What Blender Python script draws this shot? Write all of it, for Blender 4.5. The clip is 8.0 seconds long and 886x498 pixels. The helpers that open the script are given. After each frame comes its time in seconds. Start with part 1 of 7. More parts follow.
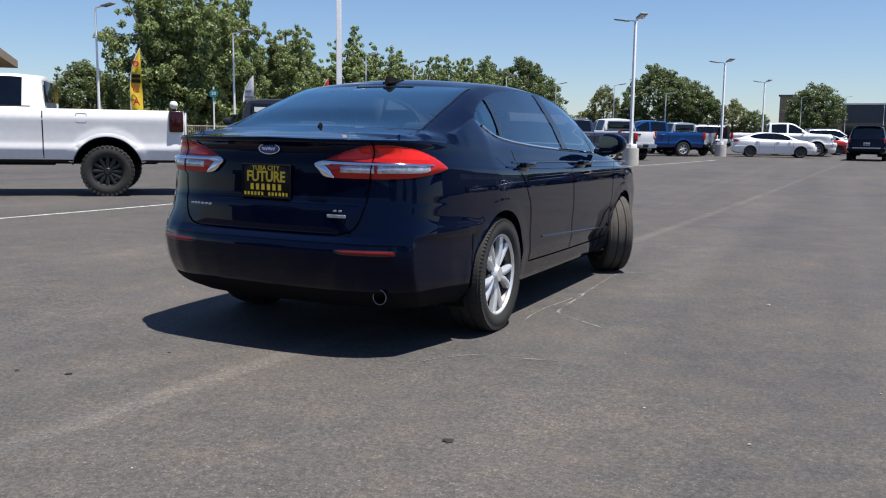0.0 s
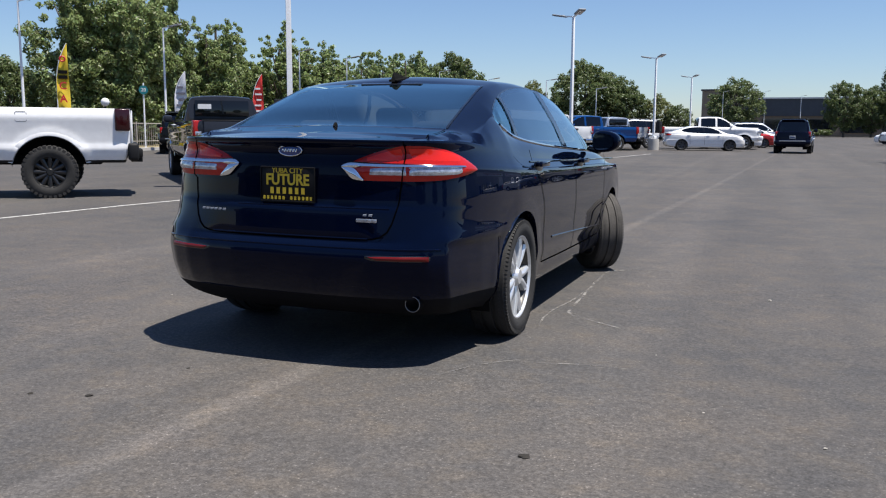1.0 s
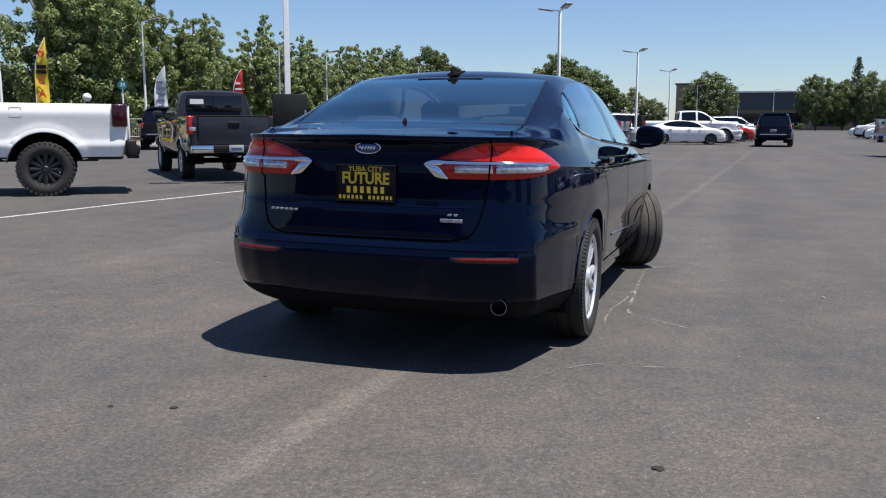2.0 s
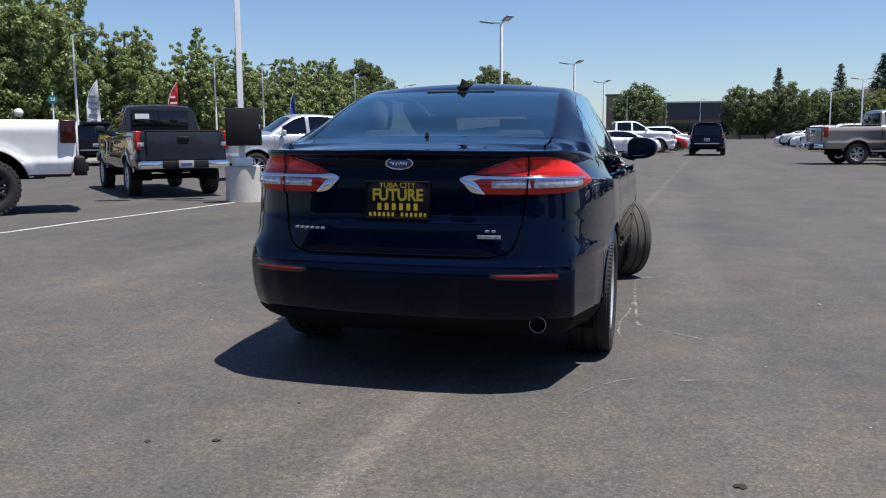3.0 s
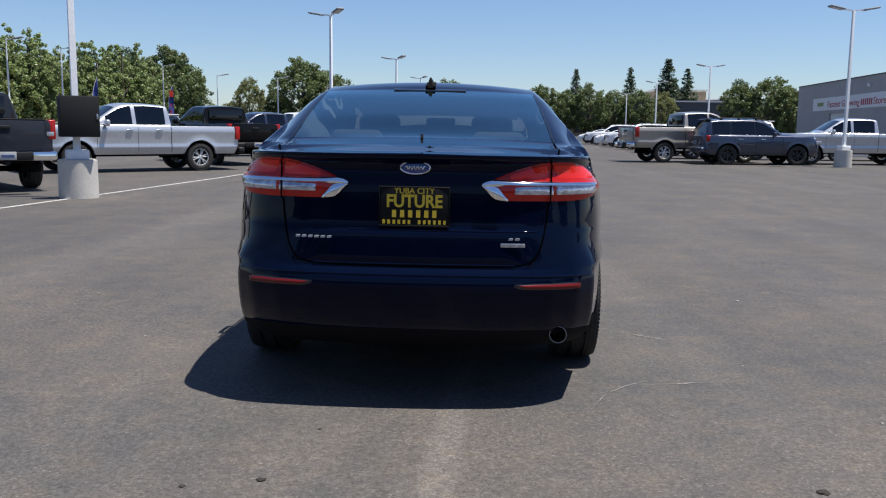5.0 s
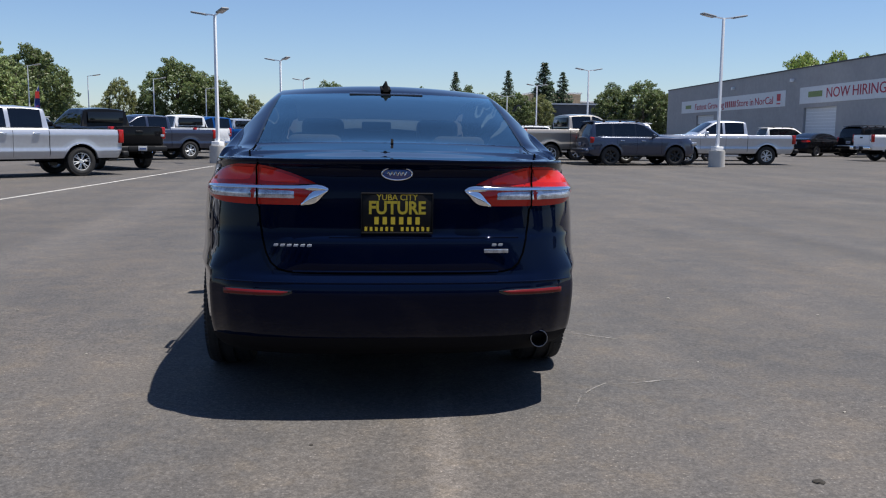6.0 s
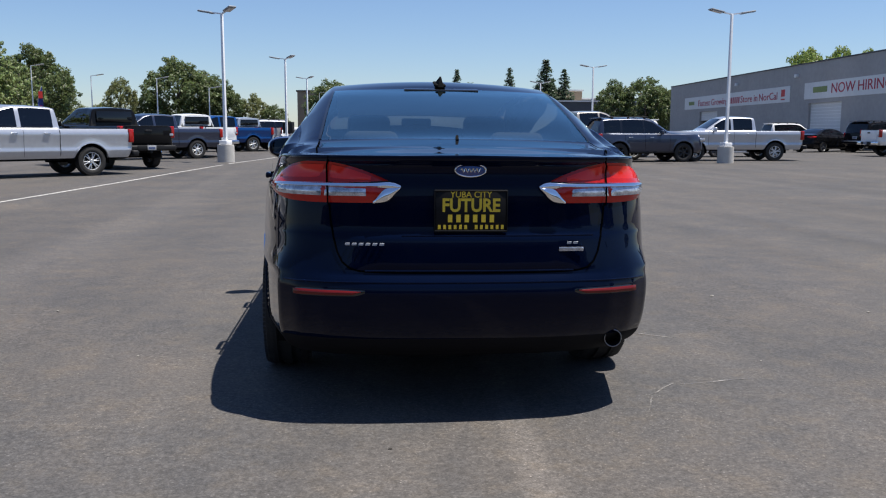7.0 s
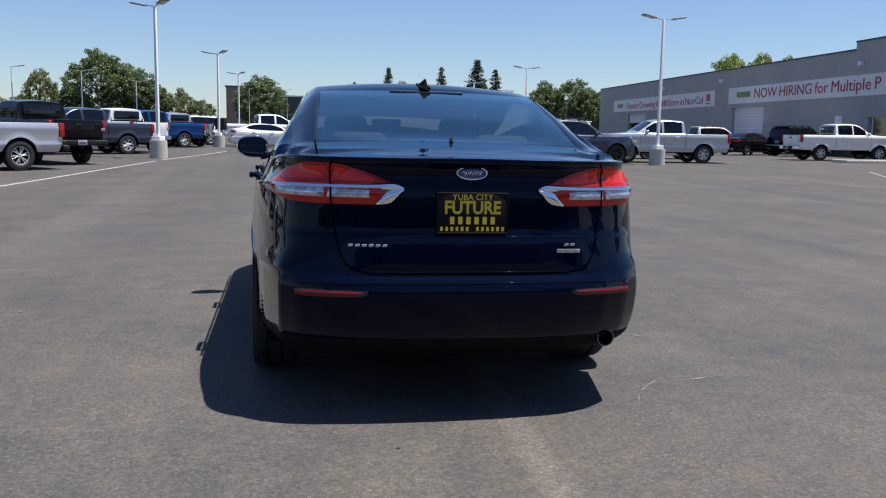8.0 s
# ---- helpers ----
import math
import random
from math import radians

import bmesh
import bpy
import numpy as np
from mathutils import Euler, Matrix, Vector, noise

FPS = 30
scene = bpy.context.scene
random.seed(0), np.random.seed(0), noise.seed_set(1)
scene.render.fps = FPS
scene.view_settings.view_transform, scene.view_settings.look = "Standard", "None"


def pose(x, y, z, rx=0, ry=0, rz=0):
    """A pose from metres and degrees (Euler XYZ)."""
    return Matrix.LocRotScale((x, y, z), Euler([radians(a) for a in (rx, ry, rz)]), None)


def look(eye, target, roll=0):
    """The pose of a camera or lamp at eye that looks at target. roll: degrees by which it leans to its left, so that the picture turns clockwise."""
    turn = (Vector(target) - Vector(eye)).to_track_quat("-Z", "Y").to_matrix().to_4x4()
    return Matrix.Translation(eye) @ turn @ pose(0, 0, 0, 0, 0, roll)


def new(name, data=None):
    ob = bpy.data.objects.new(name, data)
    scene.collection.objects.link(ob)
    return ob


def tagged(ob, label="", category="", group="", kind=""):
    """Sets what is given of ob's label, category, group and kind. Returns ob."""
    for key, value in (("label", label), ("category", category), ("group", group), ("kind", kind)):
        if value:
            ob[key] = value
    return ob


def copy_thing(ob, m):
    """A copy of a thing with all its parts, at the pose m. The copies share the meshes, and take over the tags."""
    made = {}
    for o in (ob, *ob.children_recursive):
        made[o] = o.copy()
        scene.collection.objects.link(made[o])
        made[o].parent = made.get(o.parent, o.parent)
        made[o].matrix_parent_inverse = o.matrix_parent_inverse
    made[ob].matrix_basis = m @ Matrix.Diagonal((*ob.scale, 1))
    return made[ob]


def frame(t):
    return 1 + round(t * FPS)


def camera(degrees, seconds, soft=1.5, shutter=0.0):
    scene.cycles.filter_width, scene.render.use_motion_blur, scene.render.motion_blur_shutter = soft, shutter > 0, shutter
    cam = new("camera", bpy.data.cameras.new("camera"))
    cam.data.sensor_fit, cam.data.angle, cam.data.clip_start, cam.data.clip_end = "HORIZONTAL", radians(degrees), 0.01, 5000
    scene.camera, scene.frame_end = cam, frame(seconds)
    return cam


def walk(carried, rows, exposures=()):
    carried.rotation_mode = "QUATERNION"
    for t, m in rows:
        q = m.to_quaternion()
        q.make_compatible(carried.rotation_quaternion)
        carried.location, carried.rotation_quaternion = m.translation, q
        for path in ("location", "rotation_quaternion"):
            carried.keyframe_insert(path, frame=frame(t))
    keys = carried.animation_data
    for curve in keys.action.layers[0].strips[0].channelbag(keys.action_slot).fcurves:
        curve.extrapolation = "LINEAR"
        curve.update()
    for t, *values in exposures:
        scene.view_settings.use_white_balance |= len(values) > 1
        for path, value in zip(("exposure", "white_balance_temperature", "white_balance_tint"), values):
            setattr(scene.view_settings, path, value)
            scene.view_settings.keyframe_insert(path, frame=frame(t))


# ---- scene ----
cam = camera(54.2, 8.0, soft=1.15)
# seconds, place, heading (to the left from +y), pitch, lean
ROWS = [
    (0.0, 2.633, -3.669, 1.118, 24.05, -7.59, 0.68),
    (0.5, 2.391, -3.690, 1.125, 22.73, -7.79, 0.75),
    (1.0, 2.108, -3.707, 1.135, 19.41, -7.85, 0.31),
    (1.2, 2.012, -3.702, 1.134, 19.22, -8.00, 0.02),
    (2.3, 1.404, -3.738, 1.150, 15.68, -8.10, 0.22),
    (2.5, 1.307, -3.749, 1.157, 14.01, -7.60, -0.00),
    (3.0, 1.099, -3.741, 1.152, 13.37, -7.43, -0.43),
    (3.5, 0.876, -3.707, 1.176, 11.26, -7.67, -0.31),
    (4.0, 0.639, -3.719, 1.179, 5.13, -7.80, 0.22),
    (4.2, 0.527, -3.712, 1.185, 4.36, -7.76, 0.50),
    (5.3, 0.052, -3.621, 1.192, -1.46, -7.85, 0.57),
    (5.5, -0.027, -3.604, 1.188, -3.15, -7.81, 0.57),
    (6.0, -0.258, -3.580, 1.201, -7.19, -7.63, 0.50),
    (6.5, -0.408, -3.541, 1.184, -7.05, -7.69, 0.33),
    (7.0, -0.546, -3.458, 1.190, -7.12, -7.77, 0.17),
    (7.5, -0.679, -3.434, 1.193, -8.91, -7.77, 0.62),
    (8.0, -0.843, -3.455, 1.205, -11.79, -7.81, 1.02),
]


def eye_pose(x, y, z, yaw, pitch, lean):
    yaw_r, pitch_r = radians(yaw), radians(pitch)
    way = Vector((-math.sin(yaw_r) * math.cos(pitch_r), math.cos(yaw_r) * math.cos(pitch_r), math.sin(pitch_r)))
    return look((x, y, z), Vector((x, y, z)) + way, lean)


walk(cam, [(t, eye_pose(*row)) for t, *row in ROWS])

# ---- daylight ----
SUN_WAY = Vector((0.31, -0.02, 1.0)).normalized()
world = bpy.data.worlds.new("sky")
scene.world = world
world.use_nodes = True
wn = world.node_tree
sky = wn.nodes.new("ShaderNodeTexSky")
sky.sky_type, sky.sun_disc = "NISHITA", False
sky.sun_elevation, sky.sun_rotation = math.asin(SUN_WAY.z), math.atan2(SUN_WAY.x, SUN_WAY.y)
sky.altitude, sky.air_density, sky.dust_density, sky.ozone_density = 0, 1.0, 0.15, 3.0
wn.nodes["Background"].inputs["Strength"].default_value = 0.067
clear = wn.nodes.new("ShaderNodeMix")
clear.data_type, clear.blend_type = "RGBA", "MULTIPLY"
clear.inputs[0].default_value = 1.0
clear.inputs[7].default_value = (0.90, 0.98, 1.16, 1)
wn.links.new(sky.outputs[0], clear.inputs[6])
wn.links.new(clear.outputs[2], wn.nodes["Background"].inputs[0])
sun = new("sun", bpy.data.lights.new("sun", "SUN"))
sun.data.energy, sun.data.angle, sun.data.color = 5.0, radians(0.53), (1.0, 0.95, 0.88)
sun.matrix_world = look((40 * SUN_WAY.x, 40 * SUN_WAY.y, 40 * SUN_WAY.z), (0, 0, 0))
scene.view_settings.exposure = 0.65


# ---- materials ----
def material(name, base, rough=0.5, metal=0.0, coat=0.0, vary=0.0, scale=8.0, bump=0.0, bump_scale=60.0, rough_vary=0.0, island=0.0, emit=0.0, coat_rough=0.03, spec=0.5):
    m = bpy.data.materials.new(name)
    m.use_nodes = True
    n, link = m.node_tree.nodes, m.node_tree.links.new
    b = n["Principled BSDF"]
    b.inputs["Base Color"].default_value = (*base, 1)
    b.inputs["Roughness"].default_value, b.inputs["Metallic"].default_value = rough, metal
    b.inputs["Coat Weight"].default_value, b.inputs["Coat Roughness"].default_value = coat, coat_rough
    b.inputs["Specular IOR Level"].default_value = spec
    if emit:
        b.inputs["Emission Color"].default_value = (*base, 1)
        b.inputs["Emission Strength"].default_value = emit
    at = n.new("ShaderNodeTexCoord")
    if vary or rough_vary:
        fine, broad = n.new("ShaderNodeTexNoise"), n.new("ShaderNodeTexNoise")
        fine.inputs["Scale"].default_value, broad.inputs["Scale"].default_value = scale * 7, scale
        fine.inputs["Detail"].default_value = broad.inputs["Detail"].default_value = 5
        link(at.outputs["Object"], fine.inputs[0]), link(at.outputs["Object"], broad.inputs[0])
        both = n.new("ShaderNodeMath")
        both.operation = "ADD"
        link(fine.outputs[0], both.inputs[0]), link(broad.outputs[0], both.inputs[1])
        if vary:
            span = n.new("ShaderNodeMapRange")
            span.inputs[1].default_value, span.inputs[2].default_value = 0.7, 1.3
            span.inputs[3].default_value, span.inputs[4].default_value = 1 - vary, 1 + vary
            link(both.outputs[0], span.inputs[0])
            tint = n.new("ShaderNodeVectorMath")
            tint.operation = "SCALE"
            tint.inputs[0].default_value = base
            link(span.outputs[0], tint.inputs["Scale"]), link(tint.outputs[0], b.inputs["Base Color"])
        if rough_vary:
            r = n.new("ShaderNodeMapRange")
            r.inputs[1].default_value, r.inputs[2].default_value = 0.7, 1.3
            r.inputs[3].default_value, r.inputs[4].default_value = max(0, rough - rough_vary), rough + rough_vary
            link(both.outputs[0], r.inputs[0]), link(r.outputs[0], b.inputs["Roughness"])
    if island:
        geo, hsv = n.new("ShaderNodeNewGeometry"), n.new("ShaderNodeHueSaturation")
        v, h = n.new("ShaderNodeMapRange"), n.new("ShaderNodeMapRange")
        v.inputs[3].default_value, v.inputs[4].default_value = 1 - island, 1 + island
        h.inputs[3].default_value, h.inputs[4].default_value = 0.47, 0.53
        link(geo.outputs["Random Per Island"], v.inputs[0]), link(geo.outputs["Random Per Island"], h.inputs[0])
        hsv.inputs["Color"].default_value = (*base, 1)
        link(v.outputs[0], hsv.inputs["Value"]), link(h.outputs[0], hsv.inputs["Hue"])
        link(hsv.outputs[0], b.inputs["Base Color"])
    if bump:
        t, bm = n.new("ShaderNodeTexNoise"), n.new("ShaderNodeBump")
        t.inputs["Scale"].default_value, t.inputs["Detail"].default_value = bump_scale, 4
        bm.inputs["Strength"].default_value, bm.inputs["Distance"].default_value = bump, 0.01
        link(at.outputs["Object"], t.inputs[0]), link(t.outputs[0], bm.inputs["Height"]), link(bm.outputs[0], b.inputs["Normal"])
    return m


def glass(name, tint, gloss_gain=1.6, sheen=(1, 1, 1)):
    """Thin tinted glass: what passes is tinted, and the rest is mirrored by Fresnel."""
    m = bpy.data.materials.new(name)
    m.use_nodes = True
    n, link = m.node_tree.nodes, m.node_tree.links.new
    n.remove(n["Principled BSDF"])
    thru, gloss, mix, fr = n.new("ShaderNodeBsdfTransparent"), n.new("ShaderNodeBsdfGlossy"), n.new("ShaderNodeMixShader"), n.new("ShaderNodeFresnel")
    thru.inputs[0].default_value = (*tint, 1)
    gloss.inputs["Roughness"].default_value = 0.01
    gloss.inputs["Color"].default_value = (*sheen, 1)
    fr.inputs["IOR"].default_value = 1.6
    boost = n.new("ShaderNodeMath")
    boost.operation, boost.inputs[1].default_value, boost.use_clamp = "MULTIPLY", gloss_gain, True
    link(fr.outputs[0], boost.inputs[0]), link(boost.outputs[0], mix.inputs[0])
    link(thru.outputs[0], mix.inputs[1]), link(gloss.outputs[0], mix.inputs[2])
    link(mix.outputs[0], n["Material Output"].inputs[0])
    return m


def asphalt_material():
    m = bpy.data.materials.new("asphalt")
    m.use_nodes = True
    n, link = m.node_tree.nodes, m.node_tree.links.new
    b, at = n["Principled BSDF"], n.new("ShaderNodeTexCoord")

    def noise_at(scale, detail=6, rough=0.6, stretch=None):
        t = n.new("ShaderNodeTexNoise")
        t.inputs["Scale"].default_value, t.inputs["Detail"].default_value, t.inputs["Roughness"].default_value = scale, detail, rough
        if stretch:
            mp = n.new("ShaderNodeMapping")
            mp.inputs["Scale"].default_value, mp.inputs["Rotation"].default_value = stretch[0], stretch[1]
            link(at.outputs["Object"], mp.inputs[0]), link(mp.outputs[0], t.inputs[0])
        else:
            link(at.outputs["Object"], t.inputs[0])
        return t

    def ramp(src, stops):
        r = n.new("ShaderNodeValToRGB")
        while len(r.color_ramp.elements) < len(stops):
            r.color_ramp.elements.new(0.5)
        for e, (p, c) in zip(r.color_ramp.elements, stops):
            e.position, e.color = p, (c, c, c, 1) if isinstance(c, (int, float)) else (*c, 1)
        link(src, r.inputs[0])
        return r

    def mix(kind, a, bb, fac=1.0):
        x = n.new("ShaderNodeMix")
        x.data_type, x.blend_type = "RGBA", kind
        x.inputs[0].default_value = fac
        link(a, x.inputs[6]), link(bb, x.inputs[7])
        return x.outputs[2]

    broad = ramp(noise_at(0.22).outputs[0], [(0.3, (0.0645, 0.0617, 0.0605)), (0.7, (0.0835, 0.0762, 0.0705))])
    patches = ramp(noise_at(0.75, 6, 0.68).outputs[0], [(0.34, (0.84, 0.87, 0.91)), (0.5, (1, 1, 1)), (0.68, (1.15, 1.11, 1.06))])
    tracks = ramp(noise_at(1.0, 3, 0.5, ((1.4, 0.05, 1), (0, 0, 0.06))).outputs[0], [(0.36, 0.955), (0.5, 1.0), (0.64, 1.04)])
    arcs = ramp(noise_at(1.0, 3, 0.5, ((0.9, 0.05, 1), (0, 0, -0.5))).outputs[0], [(0.38, 0.93), (0.55, 1.0), (0.66, 1.08)])
    grain = ramp(noise_at(115, 4, 0.75).outputs[0], [(0.30, 0.55), (0.5, 1.0), (0.64, 1.32), (0.74, 1.9)])
    # bright chips of stone in the binder
    cells = n.new("ShaderNodeTexVoronoi")
    cells.inputs["Scale"].default_value = 46
    link(at.outputs["Object"], cells.inputs[0])
    chips = ramp(cells.outputs["Distance"], [(0.0, 2.5), (0.12, 1.9), (0.20, 1.0)])
    worn = ramp(noise_at(1.7, 5, 0.7).outputs[0], [(0.42, 0.22), (0.58, 1.0)])
    grit = ramp(noise_at(46, 3, 0.6).outputs[0], [(0.30, 0.72), (0.5, 1.0), (0.70, 1.32)])
    stains = ramp(noise_at(4.5, 6, 0.7).outputs[0], [(0.33, (0.87, 0.885, 0.91)), (0.5, (1, 1, 1)), (0.66, (1.18, 1.12, 1.03))])
    pick = n.new("ShaderNodeMix")
    pick.data_type = "RGBA"
    pick.inputs[6].default_value = (1, 1, 1, 1)
    link(worn.outputs[0], pick.inputs[0]), link(chips.outputs[0], pick.inputs[7])
    c = mix("MULTIPLY", broad.outputs[0], patches.outputs[0])
    c = mix("MULTIPLY", c, tracks.outputs[0])
    c = mix("MULTIPLY", c, stains.outputs[0])
    c = mix("MULTIPLY", c, arcs.outputs[0])
    c = mix("MULTIPLY", c, grain.outputs[0])
    c = mix("MULTIPLY", c, grit.outputs[0])
    c = mix("MULTIPLY", c, pick.outputs[2])
    # wheel-worn pale streaks that run along the lane: x at y = 0, lean, half width, gain
    xyz = n.new("ShaderNodeSeparateXYZ")
    link(at.outputs["Object"], xyz.inputs[0])

    def maths(op, a, bb, clamp=False):
        q = n.new("ShaderNodeMath")
        q.operation, q.use_clamp = op, clamp
        for k, v in enumerate((a, bb)):
            if isinstance(v, (int, float)):
                q.inputs[k].default_value = v
            else:
                link(v, q.inputs[k])
        return q.outputs[0]

    ragged = noise_at(5.0, 5, 0.7).outputs[0]
    broken = noise_at(0.8, 3, 0.5).outputs[0]
    total = None
    for x0, lean, half, gain in ((0.185, 0.07, 0.065, 0.30), (-0.38, 0.02, 0.14, 0.10), (1.55, -0.03, 0.22, 0.06), (-1.45, 0.05, 0.20, 0.08), (3.3, 0.04, 0.30, 0.06), (-3.1, -0.02, 0.28, 0.08)):
        d = maths("SUBTRACT", maths("SUBTRACT", xyz.outputs[0], maths("MULTIPLY", xyz.outputs[1], lean)), x0)
        d = maths("ABSOLUTE", maths("ADD", d, maths("MULTIPLY", maths("SUBTRACT", ragged, 0.5), 0.16 * half / 0.1)), 0)
        f = maths("SUBTRACT", 1.0, maths("DIVIDE", maths("SUBTRACT", d, half * 0.6), half * 0.8, True), True)
        f = maths("MULTIPLY", f, maths("MULTIPLY", maths("ADD", broken, 0.35), gain))
        total = f if total is None else maths("ADD", total, f)
    glow = n.new("ShaderNodeCombineXYZ")
    for k, warm in enumerate((1.06, 1.0, 0.93)):
        link(maths("ADD", maths("MULTIPLY", total, warm), 1.0), glow.inputs[k])
    c = mix("MULTIPLY", c, glow.outputs[0])
    link(c, b.inputs["Base Color"])
    b.inputs["Roughness"].default_value = 0.82
    b.inputs["Specular IOR Level"].default_value = 0.3
    bp = n.new("ShaderNodeBump")
    bp.inputs["Strength"].default_value, bp.inputs["Distance"].default_value = 0.5, 0.004
    link(noise_at(140, 4, 0.7).outputs[0], bp.inputs["Height"]), link(bp.outputs[0], b.inputs["Normal"])
    return m


def leaf_material(name, base, spread=0.4):
    """Thin leaves: they scatter light back and let some through."""
    m = bpy.data.materials.new(name)
    m.use_nodes = True
    n, link = m.node_tree.nodes, m.node_tree.links.new
    b, thru, mix = n["Principled BSDF"], n.new("ShaderNodeBsdfTranslucent"), n.new("ShaderNodeMixShader")
    geo, hsv = n.new("ShaderNodeNewGeometry"), n.new("ShaderNodeHueSaturation")
    v, h = n.new("ShaderNodeMapRange"), n.new("ShaderNodeMapRange")
    v.inputs[3].default_value, v.inputs[4].default_value = 1 - spread, 1 + spread
    h.inputs[3].default_value, h.inputs[4].default_value = 0.475, 0.525
    link(geo.outputs["Random Per Island"], v.inputs[0]), link(geo.outputs["Random Per Island"], h.inputs[0])
    hsv.inputs["Color"].default_value = (*base, 1)
    link(v.outputs[0], hsv.inputs["Value"]), link(h.outputs[0], hsv.inputs["Hue"])
    link(hsv.outputs[0], b.inputs["Base Color"]), link(hsv.outputs[0], thru.inputs[0])
    b.inputs["Roughness"].default_value = 0.4
    b.inputs["Specular IOR Level"].default_value = 0.5
    mix.inputs[0].default_value = 0.48
    link(b.outputs[0], mix.inputs[1]), link(thru.outputs[0], mix.inputs[2]), link(mix.outputs[0], n["Material Output"].inputs[0])
    return m


def worn_through(m, scale, gone):
    """Lets the ground show where the mark has rubbed off."""
    n, link = m.node_tree.nodes, m.node_tree.links.new
    t, r, mix, clear, at = n.new("ShaderNodeTexNoise"), n.new("ShaderNodeMapRange"), n.new("ShaderNodeMixShader"), n.new("ShaderNodeBsdfTransparent"), n.new("ShaderNodeTexCoord")
    t.inputs["Scale"].default_value, t.inputs["Detail"].default_value = scale, 6
    r.inputs[1].default_value, r.inputs[2].default_value = gone, gone + 0.3
    link(at.outputs["Object"], t.inputs[0]), link(t.outputs[0], r.inputs[0]), link(r.outputs[0], mix.inputs[0])
    link(clear.outputs[0], mix.inputs[1]), link(n["Principled BSDF"].outputs[0], mix.inputs[2])
    link(mix.outputs[0], n["Material Output"].inputs[0])


def paint(name, base, metal=0.0, rough=0.35):
    return material(name, base, rough=rough, metal=metal, coat=1.0, vary=0.05, scale=1.5, coat_rough=0.015, spec=0.0 if metal == 0 else 0.5)


ASPHALT = asphalt_material()
NAVY = paint("near black navy paint", (0.0011, 0.0033, 0.0145), rough=0.3)


def deep_gloss(m):
    """Clear lacquer over a dark coat: faint seen straight on, strong at a glancing angle."""
    n, link = m.node_tree.nodes, m.node_tree.links.new
    body = n["Principled BSDF"]
    body.inputs["Coat Weight"].default_value = 0.0
    gloss, mix, fr, low, gain = n.new("ShaderNodeBsdfGlossy"), n.new("ShaderNodeMixShader"), n.new("ShaderNodeFresnel"), n.new("ShaderNodeMath"), n.new("ShaderNodeMath")
    gloss.inputs["Roughness"].default_value = 0.015
    fr.inputs["IOR"].default_value = 1.62
    low.operation, low.inputs[1].default_value = "SUBTRACT", 0.048
    gain.operation, gain.use_clamp, gain.inputs[1].default_value = "MULTIPLY", True, 1.65
    link(fr.outputs[0], low.inputs[0]), link(low.outputs[0], gain.inputs[0]), link(gain.outputs[0], mix.inputs[0])
    link(body.outputs[0], mix.inputs[1]), link(gloss.outputs[0], mix.inputs[2]), link(mix.outputs[0], n["Material Output"].inputs[0])


deep_gloss(NAVY)
BLACK_GLOSS = material("gloss black trim", (0.006, 0.006, 0.007), 0.15, coat=0.6)
BLACK = material("black plastic", (0.010, 0.010, 0.011), 0.6, spec=0.3, vary=0.15, bump=0.1, bump_scale=300)
LINER = material("dark wheel liner", (0.008, 0.008, 0.008), 0.95, vary=0.2, spec=0.1)
GAP = material("panel gap", (0.002, 0.002, 0.002), 0.95, spec=0.0)
CHROME = material("chrome", (0.82, 0.83, 0.85), 0.06, metal=1.0)
VALANCE = material("matt black bumper plastic", (0.006, 0.006, 0.008), 0.8, spec=0.15, vary=0.1)
MIRROR = material("dim mirror glass", (0.11, 0.12, 0.135), 0.03, metal=1.0)
BADGE_GREY = material("bright badge plating", (0.36, 0.37, 0.40), 0.45, vary=0.1)
SATIN = material("satin metal", (0.55, 0.56, 0.58), 0.32, metal=0.9)
RIM_GREY = material("grey steel", (0.25, 0.25, 0.26), 0.3, metal=0.8)
RIM = material("silver wheel alloy", (0.78, 0.79, 0.80), 0.30, metal=0.6, vary=0.06, scale=6)
DISC = material("dark brake disc", (0.07, 0.068, 0.065), 0.4, metal=0.6)
RIM_DARK = material("bright machined wheel", (0.70, 0.71, 0.73), 0.25, metal=0.7)
BLACK_RIM = material("satin black wheel", (0.012, 0.012, 0.013), 0.35, coat=0.2)
TYRE = material("tyre rubber", (0.022, 0.021, 0.02), 0.8, vary=0.25, scale=12, bump=0.25, bump_scale=160)
TREAD = material("dusty tread rubber", (0.06, 0.055, 0.05), 0.9, vary=0.25, scale=14, bump=0.4, bump_scale=120)
RED_LENS = material("red lamp lens", (0.44, 0.009, 0.004), 0.2, coat=0.6, spec=0.2, vary=0.12, scale=20, bump=0.04, bump_scale=180)
RED_DULL = material("dull red reflector", (0.13, 0.006, 0.005), 0.3, coat=0.4, spec=0.2)
RED_TRUCK = material("deep red lamp lens", (0.36, 0.010, 0.008), 0.2, coat=0.5, spec=0.2)
RED_DARK = material("dark red lamp lens", (0.030, 0.003, 0.004), 0.2, coat=0.4, spec=0.3)
AMBER_RED = material("orange red lamp lens", (0.72, 0.018, 0.008), 0.2, coat=0.6, spec=0.2)
CLEAR_LENS = material("frosted clear lamp lens", (0.46, 0.47, 0.51), 0.14, coat=1.0, vary=0.55, scale=38, metal=0.6)
DARK_GLASS = glass("tinted car glass", (0.86, 0.95, 0.96), 2.5, (0.66, 0.92, 0.95))
SIDE_GLASS = glass("side window glass", (0.90, 0.95, 0.96), 1.75, (0.80, 0.94, 1.0))
